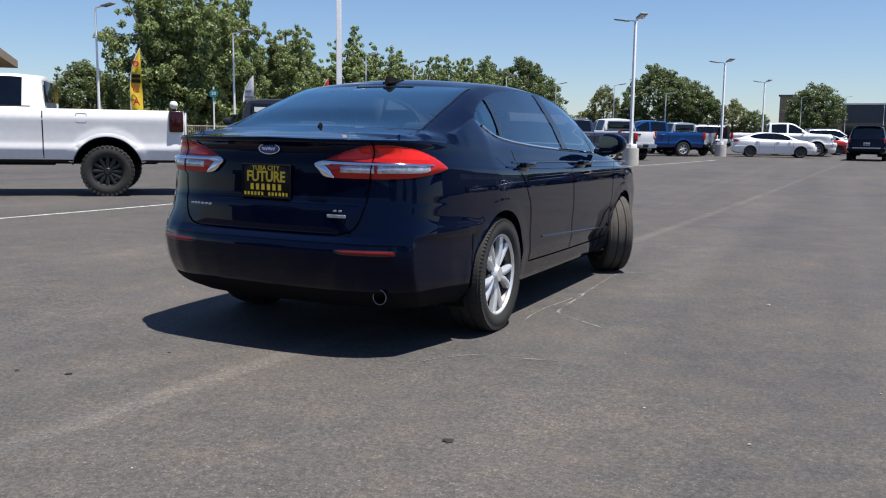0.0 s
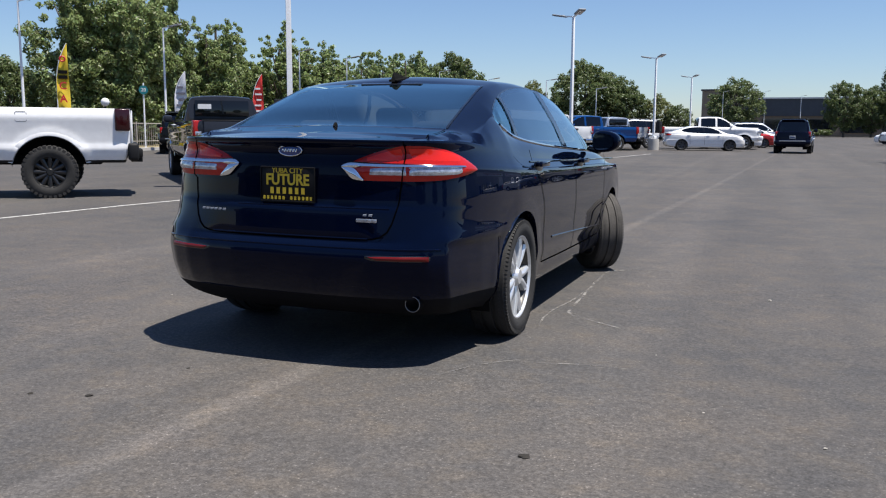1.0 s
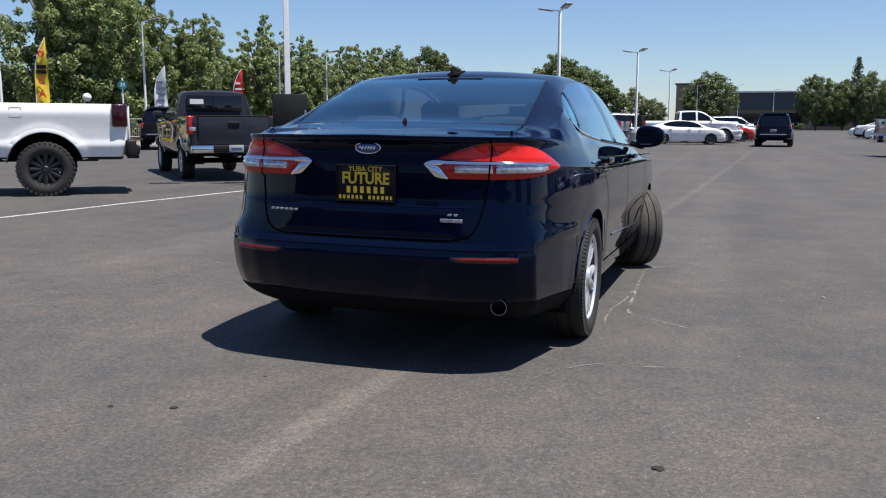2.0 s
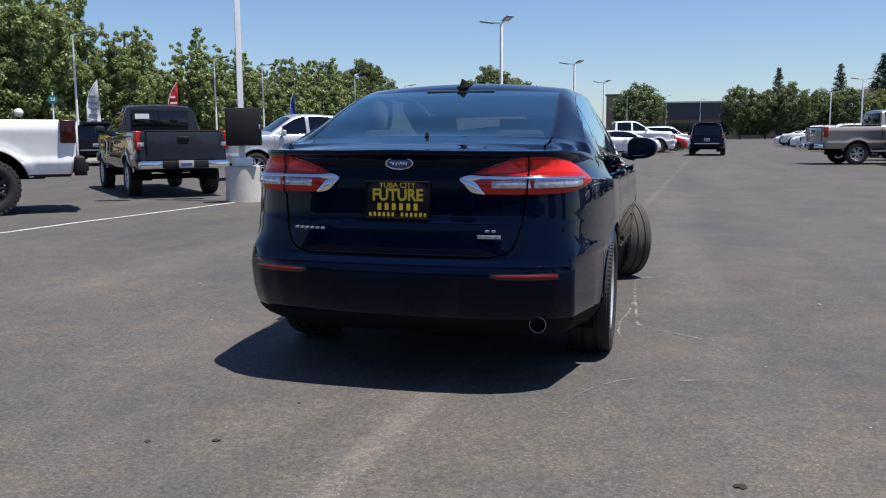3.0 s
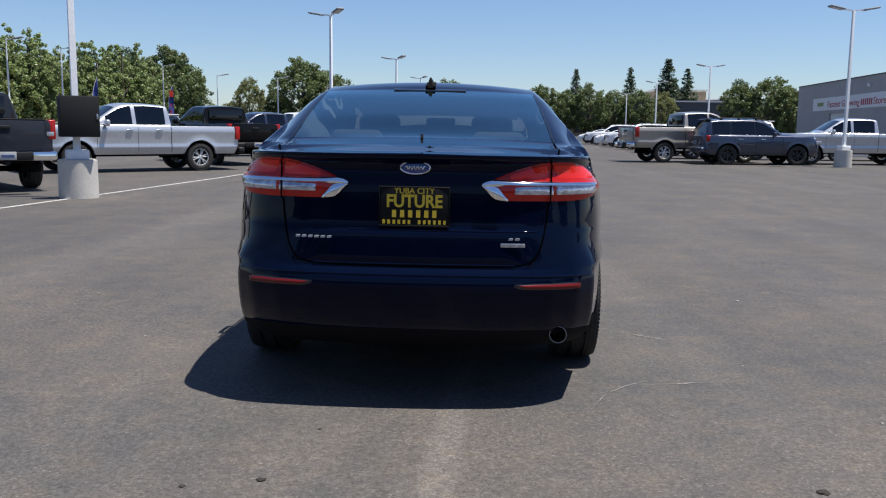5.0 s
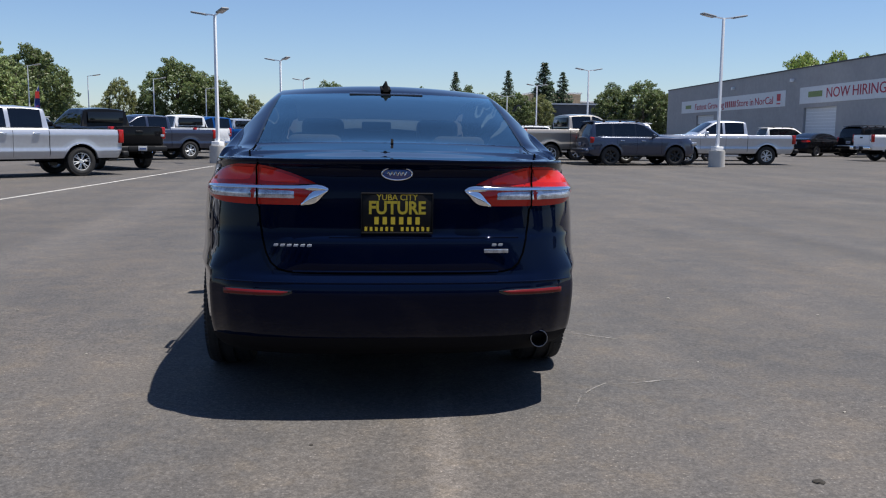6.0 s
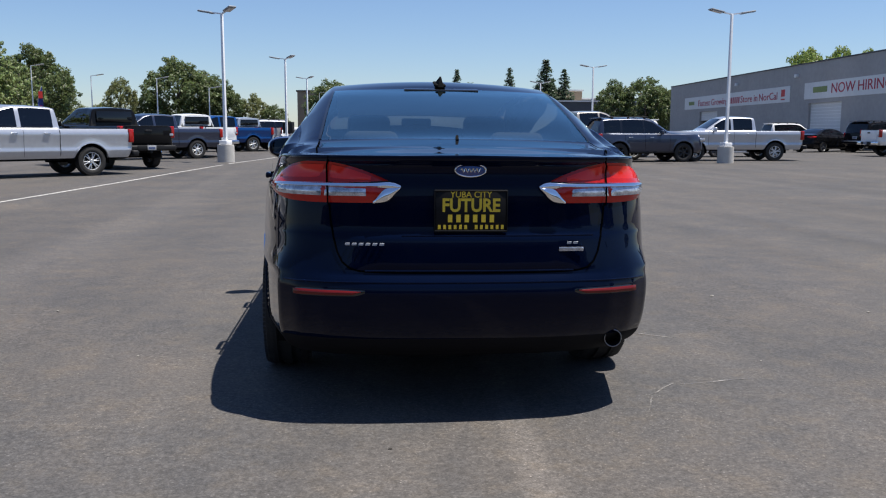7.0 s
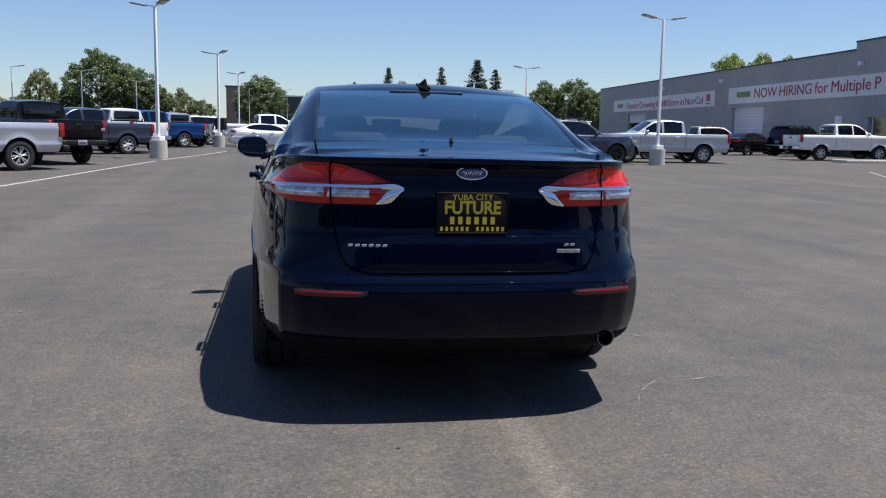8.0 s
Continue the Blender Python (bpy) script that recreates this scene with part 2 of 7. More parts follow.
PRIVACY = glass("privacy glass", (0.05, 0.058, 0.062), 1.1)
TRIM_GREY = material("interior dark grey", (0.032, 0.033, 0.037), 0.8, vary=0.2)
HEADLINER = material("pale grey headliner cloth", (0.42, 0.42, 0.41), 0.95, vary=0.1, bump=0.1, bump_scale=200)
CLOTH = material("dark seat cloth", (0.020, 0.021, 0.024), 0.95, vary=0.25, bump=0.2, bump_scale=200)
PLATE_BLACK = material("black plate insert", (0.004, 0.004, 0.005), 0.55, vary=0.1, spec=0.2)
YELLOW_INK = material("yellow print", (0.75, 0.52, 0.03), 0.5, vary=0.08, scale=30)
WHITE_INK = material("white print", (0.75, 0.75, 0.75), 0.5)
RED_INK = material("red print", (0.55, 0.02, 0.03), 0.5)
GREEN_INK = material("dull green print", (0.19, 0.25, 0.07), 0.5, vary=0.2)
BADGE_BLUE = material("badge blue enamel", (0.01, 0.03, 0.16), 0.2, coat=1.0)
WHITE_LINE = material("worn white road paint", (0.46, 0.45, 0.425), 0.8, vary=0.25, scale=5, bump=0.2, bump_scale=90)
worn_through(WHITE_LINE, 22.0, 0.22)
CHALK = material("faint chalk mark", (0.20, 0.19, 0.178), 0.95, vary=0.4, scale=9)
worn_through(CHALK, 11.0, 0.38)
CONCRETE = material("concrete", (0.50, 0.48, 0.44), 0.9, vary=0.10, scale=3, bump=0.15, bump_scale=50)
POLE = material("galvanised light pole", (0.82, 0.83, 0.84), 0.45, vary=0.06, scale=2)


# ---- building helpers ----
def part(name, bm, mat, parent=None, label="", smooth=35):
    """Links a bmesh as one mesh object, under a thing or a part."""
    me = bpy.data.meshes.new(name)
    bm.to_mesh(me)
    bm.free()
    return part_mesh(name, me, mat, parent, label, smooth)


def part_mesh(name, me, mat, parent=None, label="", smooth=35):
    for mm in mat if isinstance(mat, (list, tuple)) else [mat]:
        me.materials.append(mm)
    if smooth:
        me.polygons.foreach_set("use_smooth", np.ones(len(me.polygons), bool))
        if smooth < 180:
            me.set_sharp_from_angle(angle=radians(smooth))
    ob = new(name, me)
    ob.parent = parent
    if label:
        ob["label"] = label
    return ob


def raw(name, verts, faces, mat, parent=None, label="", smooth=35):
    me = bpy.data.meshes.new(name)
    me.from_pydata([tuple(map(float, v)) for v in verts], [], [tuple(map(int, f)) for f in faces])
    me.update()
    return part_mesh(name, me, mat, parent, label, smooth)


def thing(name, m, label, category, group="", kind=""):
    ob = new(name)
    ob.empty_display_size = 0.2
    ob.matrix_world = m
    return tagged(ob, label, category, group, kind)


def add_box(bm, sx, sy, sz, m=None, bevel=0.0, seg=2):
    made = bmesh.ops.create_cube(bm, size=1.0)["verts"]
    for v in made:
        v.co = Vector((v.co.x * sx, v.co.y * sy, v.co.z * sz))
    if bevel:
        es = list({e for v in made for e in v.link_edges})
        out = bmesh.ops.bevel(bm, geom=es, offset=bevel, segments=seg, profile=0.5, affect="EDGES")
        made = list({v for f in out["faces"] for v in f.verts} | {v for v in made if v.is_valid})
    if m is not None:
        for v in made:
            v.co = m @ v.co
    return made


def box(sx, sy, sz, m=None, bevel=0.0, seg=2):
    bm = bmesh.new()
    add_box(bm, sx, sy, sz, m, bevel, seg)
    return bm


def tube(r1, r2, length, m=None, n=16, bm=None):
    """A tapered round bar along local z, from 0 to length."""
    bm = bm or bmesh.new()
    made = bmesh.ops.create_cone(bm, cap_ends=True, segments=n, radius1=r1, radius2=r2, depth=length)["verts"]
    for v in made:
        v.co.z += length / 2
        if m is not None:
            v.co = m @ v.co
    return bm


def lathe(profile, n=48):
    """Verts and faces of (along x, radius) turned round the x axis."""
    vs, fs, k = [], [], len(profile)
    for i in range(n):
        a = 2 * math.pi * i / n
        for x, r in profile:
            vs.append((x, r * math.cos(a), r * math.sin(a)))
    for i in range(n):
        j = (i + 1) % n
        for p in range(k - 1):
            fs.append((i * k + p, i * k + p + 1, j * k + p + 1, j * k + p))
    return vs, fs


def smooth_curve(pts):
    """A monotone cubic through (a, b) points, as a function of arrays."""
    a, b = np.array(pts, float).T
    h, dlt = np.diff(a), np.diff(b) / np.diff(a)
    d = np.zeros(len(a))
    for i in range(1, len(a) - 1):
        if dlt[i - 1] * dlt[i] > 0:
            w1, w2 = 2 * h[i] + h[i - 1], h[i] + 2 * h[i - 1]
            d[i] = (w1 + w2) / (w1 / dlt[i - 1] + w2 / dlt[i])
    d[0], d[-1] = dlt[0], dlt[-1]

    def f(x):
        x = np.clip(np.asarray(x, float), a[0], a[-1])
        i = np.clip(np.searchsorted(a, x) - 1, 0, len(a) - 2)
        t = (x - a[i]) / h[i]
        return (2 * t**3 - 3 * t**2 + 1) * b[i] + (t**3 - 2 * t**2 + t) * h[i] * d[i] + (-2 * t**3 + 3 * t**2) * b[i + 1] + (t**3 - t**2) * h[i] * d[i + 1]

    return f


def straight(pts):
    a, b = np.array(pts, float).T
    return lambda x: np.interp(x, a, b)


def plan_points(ctrl, step):
    """A Catmull-Rom line through plan points, resampled evenly."""
    p = np.array(ctrl, float)
    ext = np.vstack([[-p[1][0], p[1][1]], p, [-p[-2][0], p[-2][1]]])
    out = []
    for i in range(1, len(ext) - 2):
        t = np.linspace(0, 1, 24, endpoint=False)[:, None]
        a, b, c, d = ext[i - 1], ext[i], ext[i + 1], ext[i + 2]
        out.append(0.5 * (2 * b + (c - a) * t + (2 * a - 5 * b + 4 * c - d) * t**2 + (3 * b - a - 3 * c + d) * t**3))
    out = np.vstack(out + [p[-1:]])
    s = np.r_[0, np.cumsum(np.hypot(*np.diff(out, axis=0).T))]
    n = int(round(s[-1] / step)) + 1
    return np.stack([np.interp(np.linspace(0, s[-1], n), s, out[:, k]) for k in (0, 1)], 1)


class Shell:
    """Half of a car's skin as a grid: rows go up the side and over to the middle, columns from the tail round to the nose."""

    sampled = False

    def __init__(self, plan, step, levels, width, rear, front, knee, ztop, zmid, belt, rail, edge, crown=0.0, side_rows=(4, 5, 3, 7), bulge=(0.012, 0.012, 0.01)):
        pl = plan_points(plan, step)
        px, py = np.maximum(pl[:, 0], 0), pl[:, 1]
        px[0] = px[-1] = 0
        self.length = py.max()
        self.planx, self.plany = straight(list(zip(py, px))), straight([(x, y) for x, y in zip(px, py) if y < 0.5 * self.length and x >= 0])
        half = self.length / 2
        fade_r = np.clip((1.0 - py) / 0.75, 0, 1)
        fade_f = np.clip((py - (self.length - 1.0)) / 0.75, 0, 1)
        self.width, self.rear, self.wide = width, rear, px.max()
        rows, zmax = [], levels[-1]
        for z in levels:
            zz = np.where(z <= knee, z, knee + (z - knee) * (ztop(py) - knee) / (zmax - knee))
            rows.append(np.stack([px * float(width(z)) / self.wide, py + float(rear(z)) * fade_r + float(front(z)) * fade_f, zz], 1))
        top = rows[-1]
        x0, y0, z0 = top.T
        c = zmid(y0)

        def line(xz, frac):
            x, z = xz[0](y0), xz[1](y0)
            lim = frac * x0
            own = c - (c - z0) * (np.divide(np.minimum(x, lim), x0, out=np.zeros_like(x0), where=x0 > 1e-6)) ** 2
            clipped = x > lim
            return np.stack([np.minimum(x, lim), y0, np.where(clipped, own, z)], 1)

        B, T, E = line(belt, 0.97), line(rail, 0.93), line(edge, 0.86)
        C = np.stack([0 * y0, y0, c], 1)
        self.mark = {"top": len(rows) - 1}
        for A, D, k, bl, key in ((top, B, side_rows[0], bulge[0], "B"), (B, T, side_rows[1], bulge[1], "T"), (T, E, side_rows[2], bulge[2], "E")):
            for i in range(1, k + 1):
                s = i / k
                row = A * (1 - s) + D * s
                dx, dz = D[:, 0] - A[:, 0], D[:, 2] - A[:, 2]
                ln = np.maximum(np.hypot(dx, dz), 1e-6)
                puff = bl * 4 * s * (1 - s) * np.minimum(1.0, ln / 0.12) ** 2
                row[:, 0] += puff * dz / ln
                row[:, 2] += puff * -dx / ln
                rows.append(row)
            self.mark[key] = len(rows) - 1
        k = side_rows[3]
        for i in range(1, k + 1):
            s = i / k
            row = E * (1 - s) + C * s
            row[:, 2] = E[:, 2] + (C[:, 2] - E[:, 2]) * (1 - (1 - s) ** 2)
            rows.append(row)
        self.P = np.array(rows)
        self.py, self.px = py, px
        R, K = self.P.shape[:2]
        self.keep = np.ones((R - 1, K - 1), bool)
        r, cc = np.mgrid[0 : R - 1, 0 : K - 1]
        self.r, self.c = r, cc
        mid = (self.P[:-1, :-1] + self.P[1:, :-1] + self.P[:-1, 1:] + self.P[1:, 1:]) / 4
        self.mx, self.my, self.mz = mid[..., 0], mid[..., 1], mid[..., 2]

    def arch(self, y, z, radius, inner=0.55, flare=0.0, flare_width=0.07):
        """Cuts a wheel opening and rounds its rim."""
        P, top = self.P, self.mark["top"]
        d = np.hypot(P[..., 1] - y, P[..., 2] - z)
        inside = (d < radius * 0.985) & (P[..., 0] > inner)
        inside[top + 1 :] = False
        bad = inside[:-1, :-1] | inside[1:, :-1] | inside[:-1, 1:] | inside[1:, 1:]
        self.keep &= ~bad
        used = np.zeros(P.shape[:2], bool)
        for a in (slice(None, -1), slice(1, None)):
            for b in (slice(None, -1), slice(1, None)):
                used[a, b] |= bad
        rim = used & ~inside
        rim[top + 1 :] = False
        k = np.where(rim & (d < radius * 1.25), radius / np.maximum(d, 1e-6), 1.0)
        P[..., 1] = y + (P[..., 1] - y) * k
        P[..., 2] = z + (P[..., 2] - z) * k
        if flare:
            P[..., 0] += np.where((P[..., 0] > inner) & (np.arange(len(P))[:, None] <= top), flare * np.exp(-(((d - radius) / flare_width) ** 4)), 0)

    def finish(self):
        P = self.P
        a, b = P[:-1, 1:] - P[:-1, :-1], P[1:, :-1] - P[:-1, :-1]
        a2, b2 = P[1:, 1:] - P[1:, :-1], P[1:, 1:] - P[:-1, 1:]
        f = np.cross(a, b) + np.cross(a2, b2)
        f *= self.keep[..., None]
        N = np.zeros_like(P)
        N[:-1, :-1] += f
        N[1:, :-1] += f
        N[:-1, 1:] += f
        N[1:, 1:] += f
        N[:, 0, 0] = N[:, -1, 0] = 0
        N[-1, :, 0] = 0
        ln = np.linalg.norm(N, axis=2, keepdims=True)
        self.N = np.where(ln > 1e-12, N / np.maximum(ln, 1e-12), (0, 0, 1.0))
        return self

    def sheet(self, name, mask, mat, parent, side="both", label="", lift=0.0):
        mask = mask & self.keep
        K = self.P.shape[1]
        r, c = np.nonzero(mask)
        quads = np.stack([r * K + c, r * K + c + 1, (r + 1) * K + c + 1, (r + 1) * K + c], 1)
        ids, inv = np.unique(quads, return_inverse=True)
        quads = inv.reshape(-1, 4)
        V, N = self.P.reshape(-1, 3)[ids] + lift * self.N.reshape(-1, 3)[ids], self.N.reshape(-1, 3)[ids]
        mir = np.array([-1, 1, 1])
        if side == "right":
            vs, ns, fs = V, N, quads
        elif side == "left":
            vs, ns, fs = V * mir, N * mir, quads[:, ::-1]
        else:
            vs, ns, fs = np.vstack([V, V * mir]), np.vstack([N, N * mir]), np.vstack([quads, quads[:, ::-1] + len(V)])
        me = bpy.data.meshes.new(name)
        me.from_pydata(vs.tolist(), [], fs.tolist())
        me.update()
        ob = part_mesh(name, me, mat, parent, label, 180)
        me.normals_split_custom_set_from_vertices(ns.tolist())
        return ob

    def skin(self, c, z):
        """The point at height z on column c of the side grid."""
        top = self.mark["top"]
        i = int(min(max(c, 0), self.P.shape[1] - 2))
        col = self.P[: top + 1, i] * (1 - (c - i)) + self.P[: top + 1, i + 1] * (c - i)
        return Vector([float(np.interp(z, col[:, 2], col[:, k])) for k in (0, 1)] + [z])

    def tail(self, x, z, off=0.0):
        """A point of the tail's skin."""
        if self.sampled:
            n = int(np.argmax(self.py > 0.75))
            xs = [self.skin(i, z).x for i in range(n)]
            c = float(np.interp(abs(x), xs, np.arange(n)))
            p, q = self.skin(c, z), self.skin(c + 0.5, z)
            nrm = Vector((math.copysign(q.y - p.y, x), -max(q.x - p.x, 1e-5), 0)).normalized()
            return Vector((x, p.y, z)) + nrm * off
        f = self.wide / float(self.width(z))
        y = float(self.plany(abs(x) * f))
        e = 1e-3
        slope = (float(self.plany(abs(x) * f + e)) - y) / e
        n = Vector((math.copysign(slope, x), -1, 0)).normalized()
        return Vector((x, y + float(self.rear(z)) * min(1, max(0, (1.0 - y) / 0.75)), z)) + n * off

    def flank(self, y, z, off=0.0):
        if self.sampled and y < 0.9:
            n = np.arange(int(np.argmax(self.py > 1.2)))
            c = float(np.interp(y, [self.skin(i, z).y for i in n], n))
            return self.skin(c, z) + Vector((off, 0, 0))
        return Vector((float(self.planx(y)) * float(self.width(z)) / self.wide + off, y, z))


def ribbon(pts, width, across, mat, parent, name="panel_gap", out=(0, 0, 0)):
    """A narrow strip along points; across: its width's way at each point."""
    vs, fs = [], []
    for p, a in zip(pts, across):
        a = Vector(a).normalized() * width / 2
        vs += [Vector(p) - a, Vector(p) + a]
    for i in range(len(pts) - 1):
        fs.append((2 * i, 2 * i + 1, 2 * i + 3, 2 * i + 2))
    return raw(name, vs, fs, mat, parent, smooth=0)


def rope(pts, r, mat, parent, name, n=6, label=""):
    """A round bar along points."""
    vs, fs = [], []
    pts = [Vector(p) for p in pts]
    for i, p in enumerate(pts):
        d = (pts[min(i + 1, len(pts) - 1)] - pts[max(i - 1, 0)]).normalized()
        u = d.cross(Vector((0.3, 0.2, 1))).normalized()
        w = d.cross(u)
        for k in range(n):
            a = 2 * math.pi * k / n
            vs.append(p + (u * math.cos(a) + w * math.sin(a)) * r)
    for i in range(len(pts) - 1):
        for k in range(n):
            fs.append((i * n + k, i * n + (k + 1) % n, (i + 1) * n + (k + 1) % n, (i + 1) * n + k))
    return raw(name, vs, fs, mat, parent, label)


WHEELS = {}


def wheel_data(R, width, rim, spokes, twin, style):
    """Meshes of a tyre and a rim, axis along x, the outer face at +x."""
    key = (R, width, rim, spokes, twin, style)
    if key in WHEELS:
        return WHEELS[key]
    h = width / 2
    prof = [(-h * 0.8, rim * 0.96), (-h * 0.98, rim + 0.02), (-h, (R + rim) / 2), (-h * 0.93, R - 0.02), (-h * 0.82, R - 0.004)]
    for g in (-0.45, -0.15, 0.15, 0.45):
        prof += [((g - 0.05) * width, R), ((g - 0.045) * width, R - 0.009), ((g + 0.045) * width * 0.98, R - 0.009), ((g + 0.05) * width, R)] if abs(g) < 0.4 else []
    prof += [(h * 0.82, R - 0.004), (h * 0.93, R - 0.02), (h, (R + rim) / 2), (h * 0.98, rim + 0.02), (h * 0.8, rim * 0.96)]
    vs, fs = lathe(prof, 64)
    n = len(prof)
    # tread blocks: shoulder lugs stand proud
    tread = bpy.data.meshes.new("tyre")
    lug_v, lug_f = [], []
    lugs = 88 if style != "off_road" else 34
    proud = 0.0012 if style != "off_road" else 0.012
    for i in range(lugs):
        for s in (-1, 1):
            a0, a1 = 2 * math.pi * i / lugs, 2 * math.pi * (i + 0.62) / lugs
            x0, x1 = s * h * 0.55, s * h * 0.96
            k = len(lug_v) + len(vs)
            for x, r in ((x0, R + proud), (x1, R - 0.012 + proud), (x1, R - 0.06), (x0, R - 0.01)):
                for a in (a0, a1):
                    lug_v.append((x, r * math.cos(a), r * math.sin(a)))
            lug_f += [(k, k + 1, k + 3, k + 2), (k + 2, k + 3, k + 5, k + 4), (k, k + 2, k + 4, k + 6), (k + 1, k + 7, k + 5, k + 3)]
    tread.from_pydata(vs + lug_v, [], fs + lug_f)
    tread.update()
    bm = bmesh.new()
    bm.from_mesh(tread)
    bmesh.ops.recalc_face_normals(bm, faces=bm.faces)
    bm.to_mesh(tread)
    bm.free()
    # rim: barrel, lip, spokes and hub
    dish = h * 0.72
    rp = [(-h * 0.8, rim * 0.97), (-h * 0.75, rim * 0.9), (-h * 0.2, rim * 0.84), (h * 0.55, rim * 0.87), (h * 0.74, rim * 0.93), (h * 0.86, rim * 0.97), (h * 0.86, rim), (h * 0.78, rim * 1.01)]
    rv, rf = lathe(rp, 48)
    bm = bmesh.new()
    bv = [bm.verts.new(v) for v in rv]
    for f in rf:
        bm.faces.new([bv[i] for i in f])
    for i in range(spokes):
        a = 2 * math.pi * i / spokes
        for tw in ((-1, 1) if twin else (0,)):
            r0, r1 = rim * 0.17, rim * 0.93
            spread0, spread1 = 0.10 * tw, (0.235 if spokes == 5 else 0.16) * tw
            w0, w1 = (rim * 0.13, rim * (0.21 if spokes == 5 else 0.12)) if twin else (rim * 0.15, rim * 0.24)
            loop = []
            for r, sp, w, x in ((r0, spread0, w0, dish * 0.92), (r1 * 0.6, (spread0 + spread1) / 2, (w0 + w1) / 2, dish * 1.05), (r1, spread1, w1, dish * 1.02)):
                ca = a + sp * (rim / 0.22)
                rad, tan = Vector((0, math.cos(ca), math.sin(ca))), Vector((0, -math.sin(ca), math.cos(ca)))
                c = rad * r
                loop.append([bm.verts.new(c + tan * s * w / 2 * k + Vector((x + dx, 0, 0))) for s, dx, k in ((-1, -0.03, 1.15), (-1, -0.006, 1.0), (-0.35, 0.004, 1.0), (0.35, 0.004, 1.0), (1, -0.006, 1.0), (1, -0.03, 1.15))])
            for p, q in zip(loop, loop[1:]):
                for k in range(5):
                    bm.faces.new((p[k], p[k + 1], q[k + 1], q[k]))
    hub = bmesh.ops.create_cone(bm, cap_ends=True, segments=20, radius1=rim * 0.26, radius2=rim * 0.17, depth=0.03)["verts"]
    for v in hub:
        v.co = Vector((dish + v.co.z, v.co.x, v.co.y))
    bm.faces.ensure_lookup_table()
    for i in range(len(rf)):
        if i % (len(rp) - 1) < 4:
            bm.faces[i].material_index = 1
    bmesh.ops.recalc_face_normals(bm, faces=bm.faces)
    rim_me = bpy.data.meshes.new("rim")
    bm.to_mesh(rim_me)
    bm.free()
    # brake disc behind the spokes
    disc = bmesh.new()
    for v in bmesh.ops.create_cone(disc, cap_ends=True, segments=28, radius1=rim * 0.68, radius2=rim * 0.68, depth=0.025)["verts"]:
        v.co = Vector((-0.01 + v.co.z, v.co.x, v.co.y))
    disc_me = bpy.data.meshes.new("brake_disc")
    disc.to_mesh(disc_me)
    disc.free()
    WHEELS[key] = (tread, rim_me, disc_me)
    return WHEELS[key]


def add_wheel(car, x, y, R, width, rim, spokes=5, twin=True, style="road", mat=None, tyre_mat=None, steer=0.0):
    tread, rim_me, disc_me = wheel_data(R, width, rim, spokes, twin, style)
    w = new("wheel")
    w.empty_display_size = 0.1
    w.parent = car
    w.matrix_local = pose(x, y, R, 0, 0, steer + (180 if x < 0 else 0)) @ pose(0, 0, 0, 17 * (abs(x) + y) * 9, 0, 0)
    for nm, me, mt in (("tyre", tread, tyre_mat or TYRE), ("rim", rim_me, mat or RIM), ("brake_disc", disc_me, DISC)):
        if not me.materials:
            me.materials.append(mt)
            if nm == "rim":
                me.materials.append(DISC)
            me.polygons.foreach_set("use_smooth", np.ones(len(me.polygons), bool))
            me.set_sharp_from_angle(angle=radians(40))
        ob = new(nm, me)
        ob.parent = w
        if me.materials[0] != mt:
            ob.material_slots[0].link = "OBJECT"
            ob.material_slots[0].material = mt
    return w


def well(car, x, y, z, r, depth, low=-0.12):
    """The dark liner over a wheel: a half drum, open below and outward."""
    vs, fs, n = [], [], 20
    s = 1 if x > 0 else -1
    for i in range(n + 1):
        a = math.pi * (low + (1 - 2 * low) * i / n)
        for d in (0, -depth):
            vs.append((x + s * d, y + r * math.cos(a), z + r * math.sin(a)))
    for i in range(n):
        fs.append((2 * i, 2 * i + 1, 2 * i + 3, 2 * i + 2))
    fs.append([2 * i + 1 for i in range(n + 1)])
    return raw("wheel_liner", vs, fs, LINER, car)


def text_mesh(words, size, spread=1.0, depth=0.002, bold=0.0):
    """Raised lettering in the xz plane, read from -y, centred."""
    cu = bpy.data.curves.new("lettering", "FONT")
    cu.body, cu.size, cu.align_x, cu.align_y = words, size, "CENTER", "CENTER"
    cu.extrude, cu.offset, cu.resolution_u = depth, bold, 3
    tmp = bpy.data.objects.new("lettering", cu)
    scene.collection.objects.link(tmp)
    bpy.context.view_layer.update()
    me = bpy.data.meshes.new_from_object(tmp.evaluated_get(bpy.context.evaluated_depsgraph_get()))
    bpy.data.objects.remove(tmp)
    me.transform(Matrix.Diagonal((spread, 1, 1, 1)))
    me.transform(Matrix.Rotation(radians(90), 4, "X"))
    return me


# ---- the ground: one sheet that drains gently ----
def ground_z(x, y):
    return -0.0136 * 7 * np.tanh(y / 7) - 0.0073 * 7 * np.tanh(x / 7) + 0.12 * (1 - np.exp(-np.maximum(0, y - 18) / 35)) + 0.002 * np.clip(x - 2, 0, 43)


def gz(x, y):
    return float(ground_z(np.float64(x), np.float64(y)))


def spaced(reach):
    near = np.linspace(-12, 12, 49)
    far = [14, 17, 20, 24, 28, 33, 39, 46, 55, 65, 80, 100, 130, 180, 260, 400, 700, 1400]
    return np.r_[[-f for f in far if f <= reach][::-1], near, [f for f in far if f <= reach]]


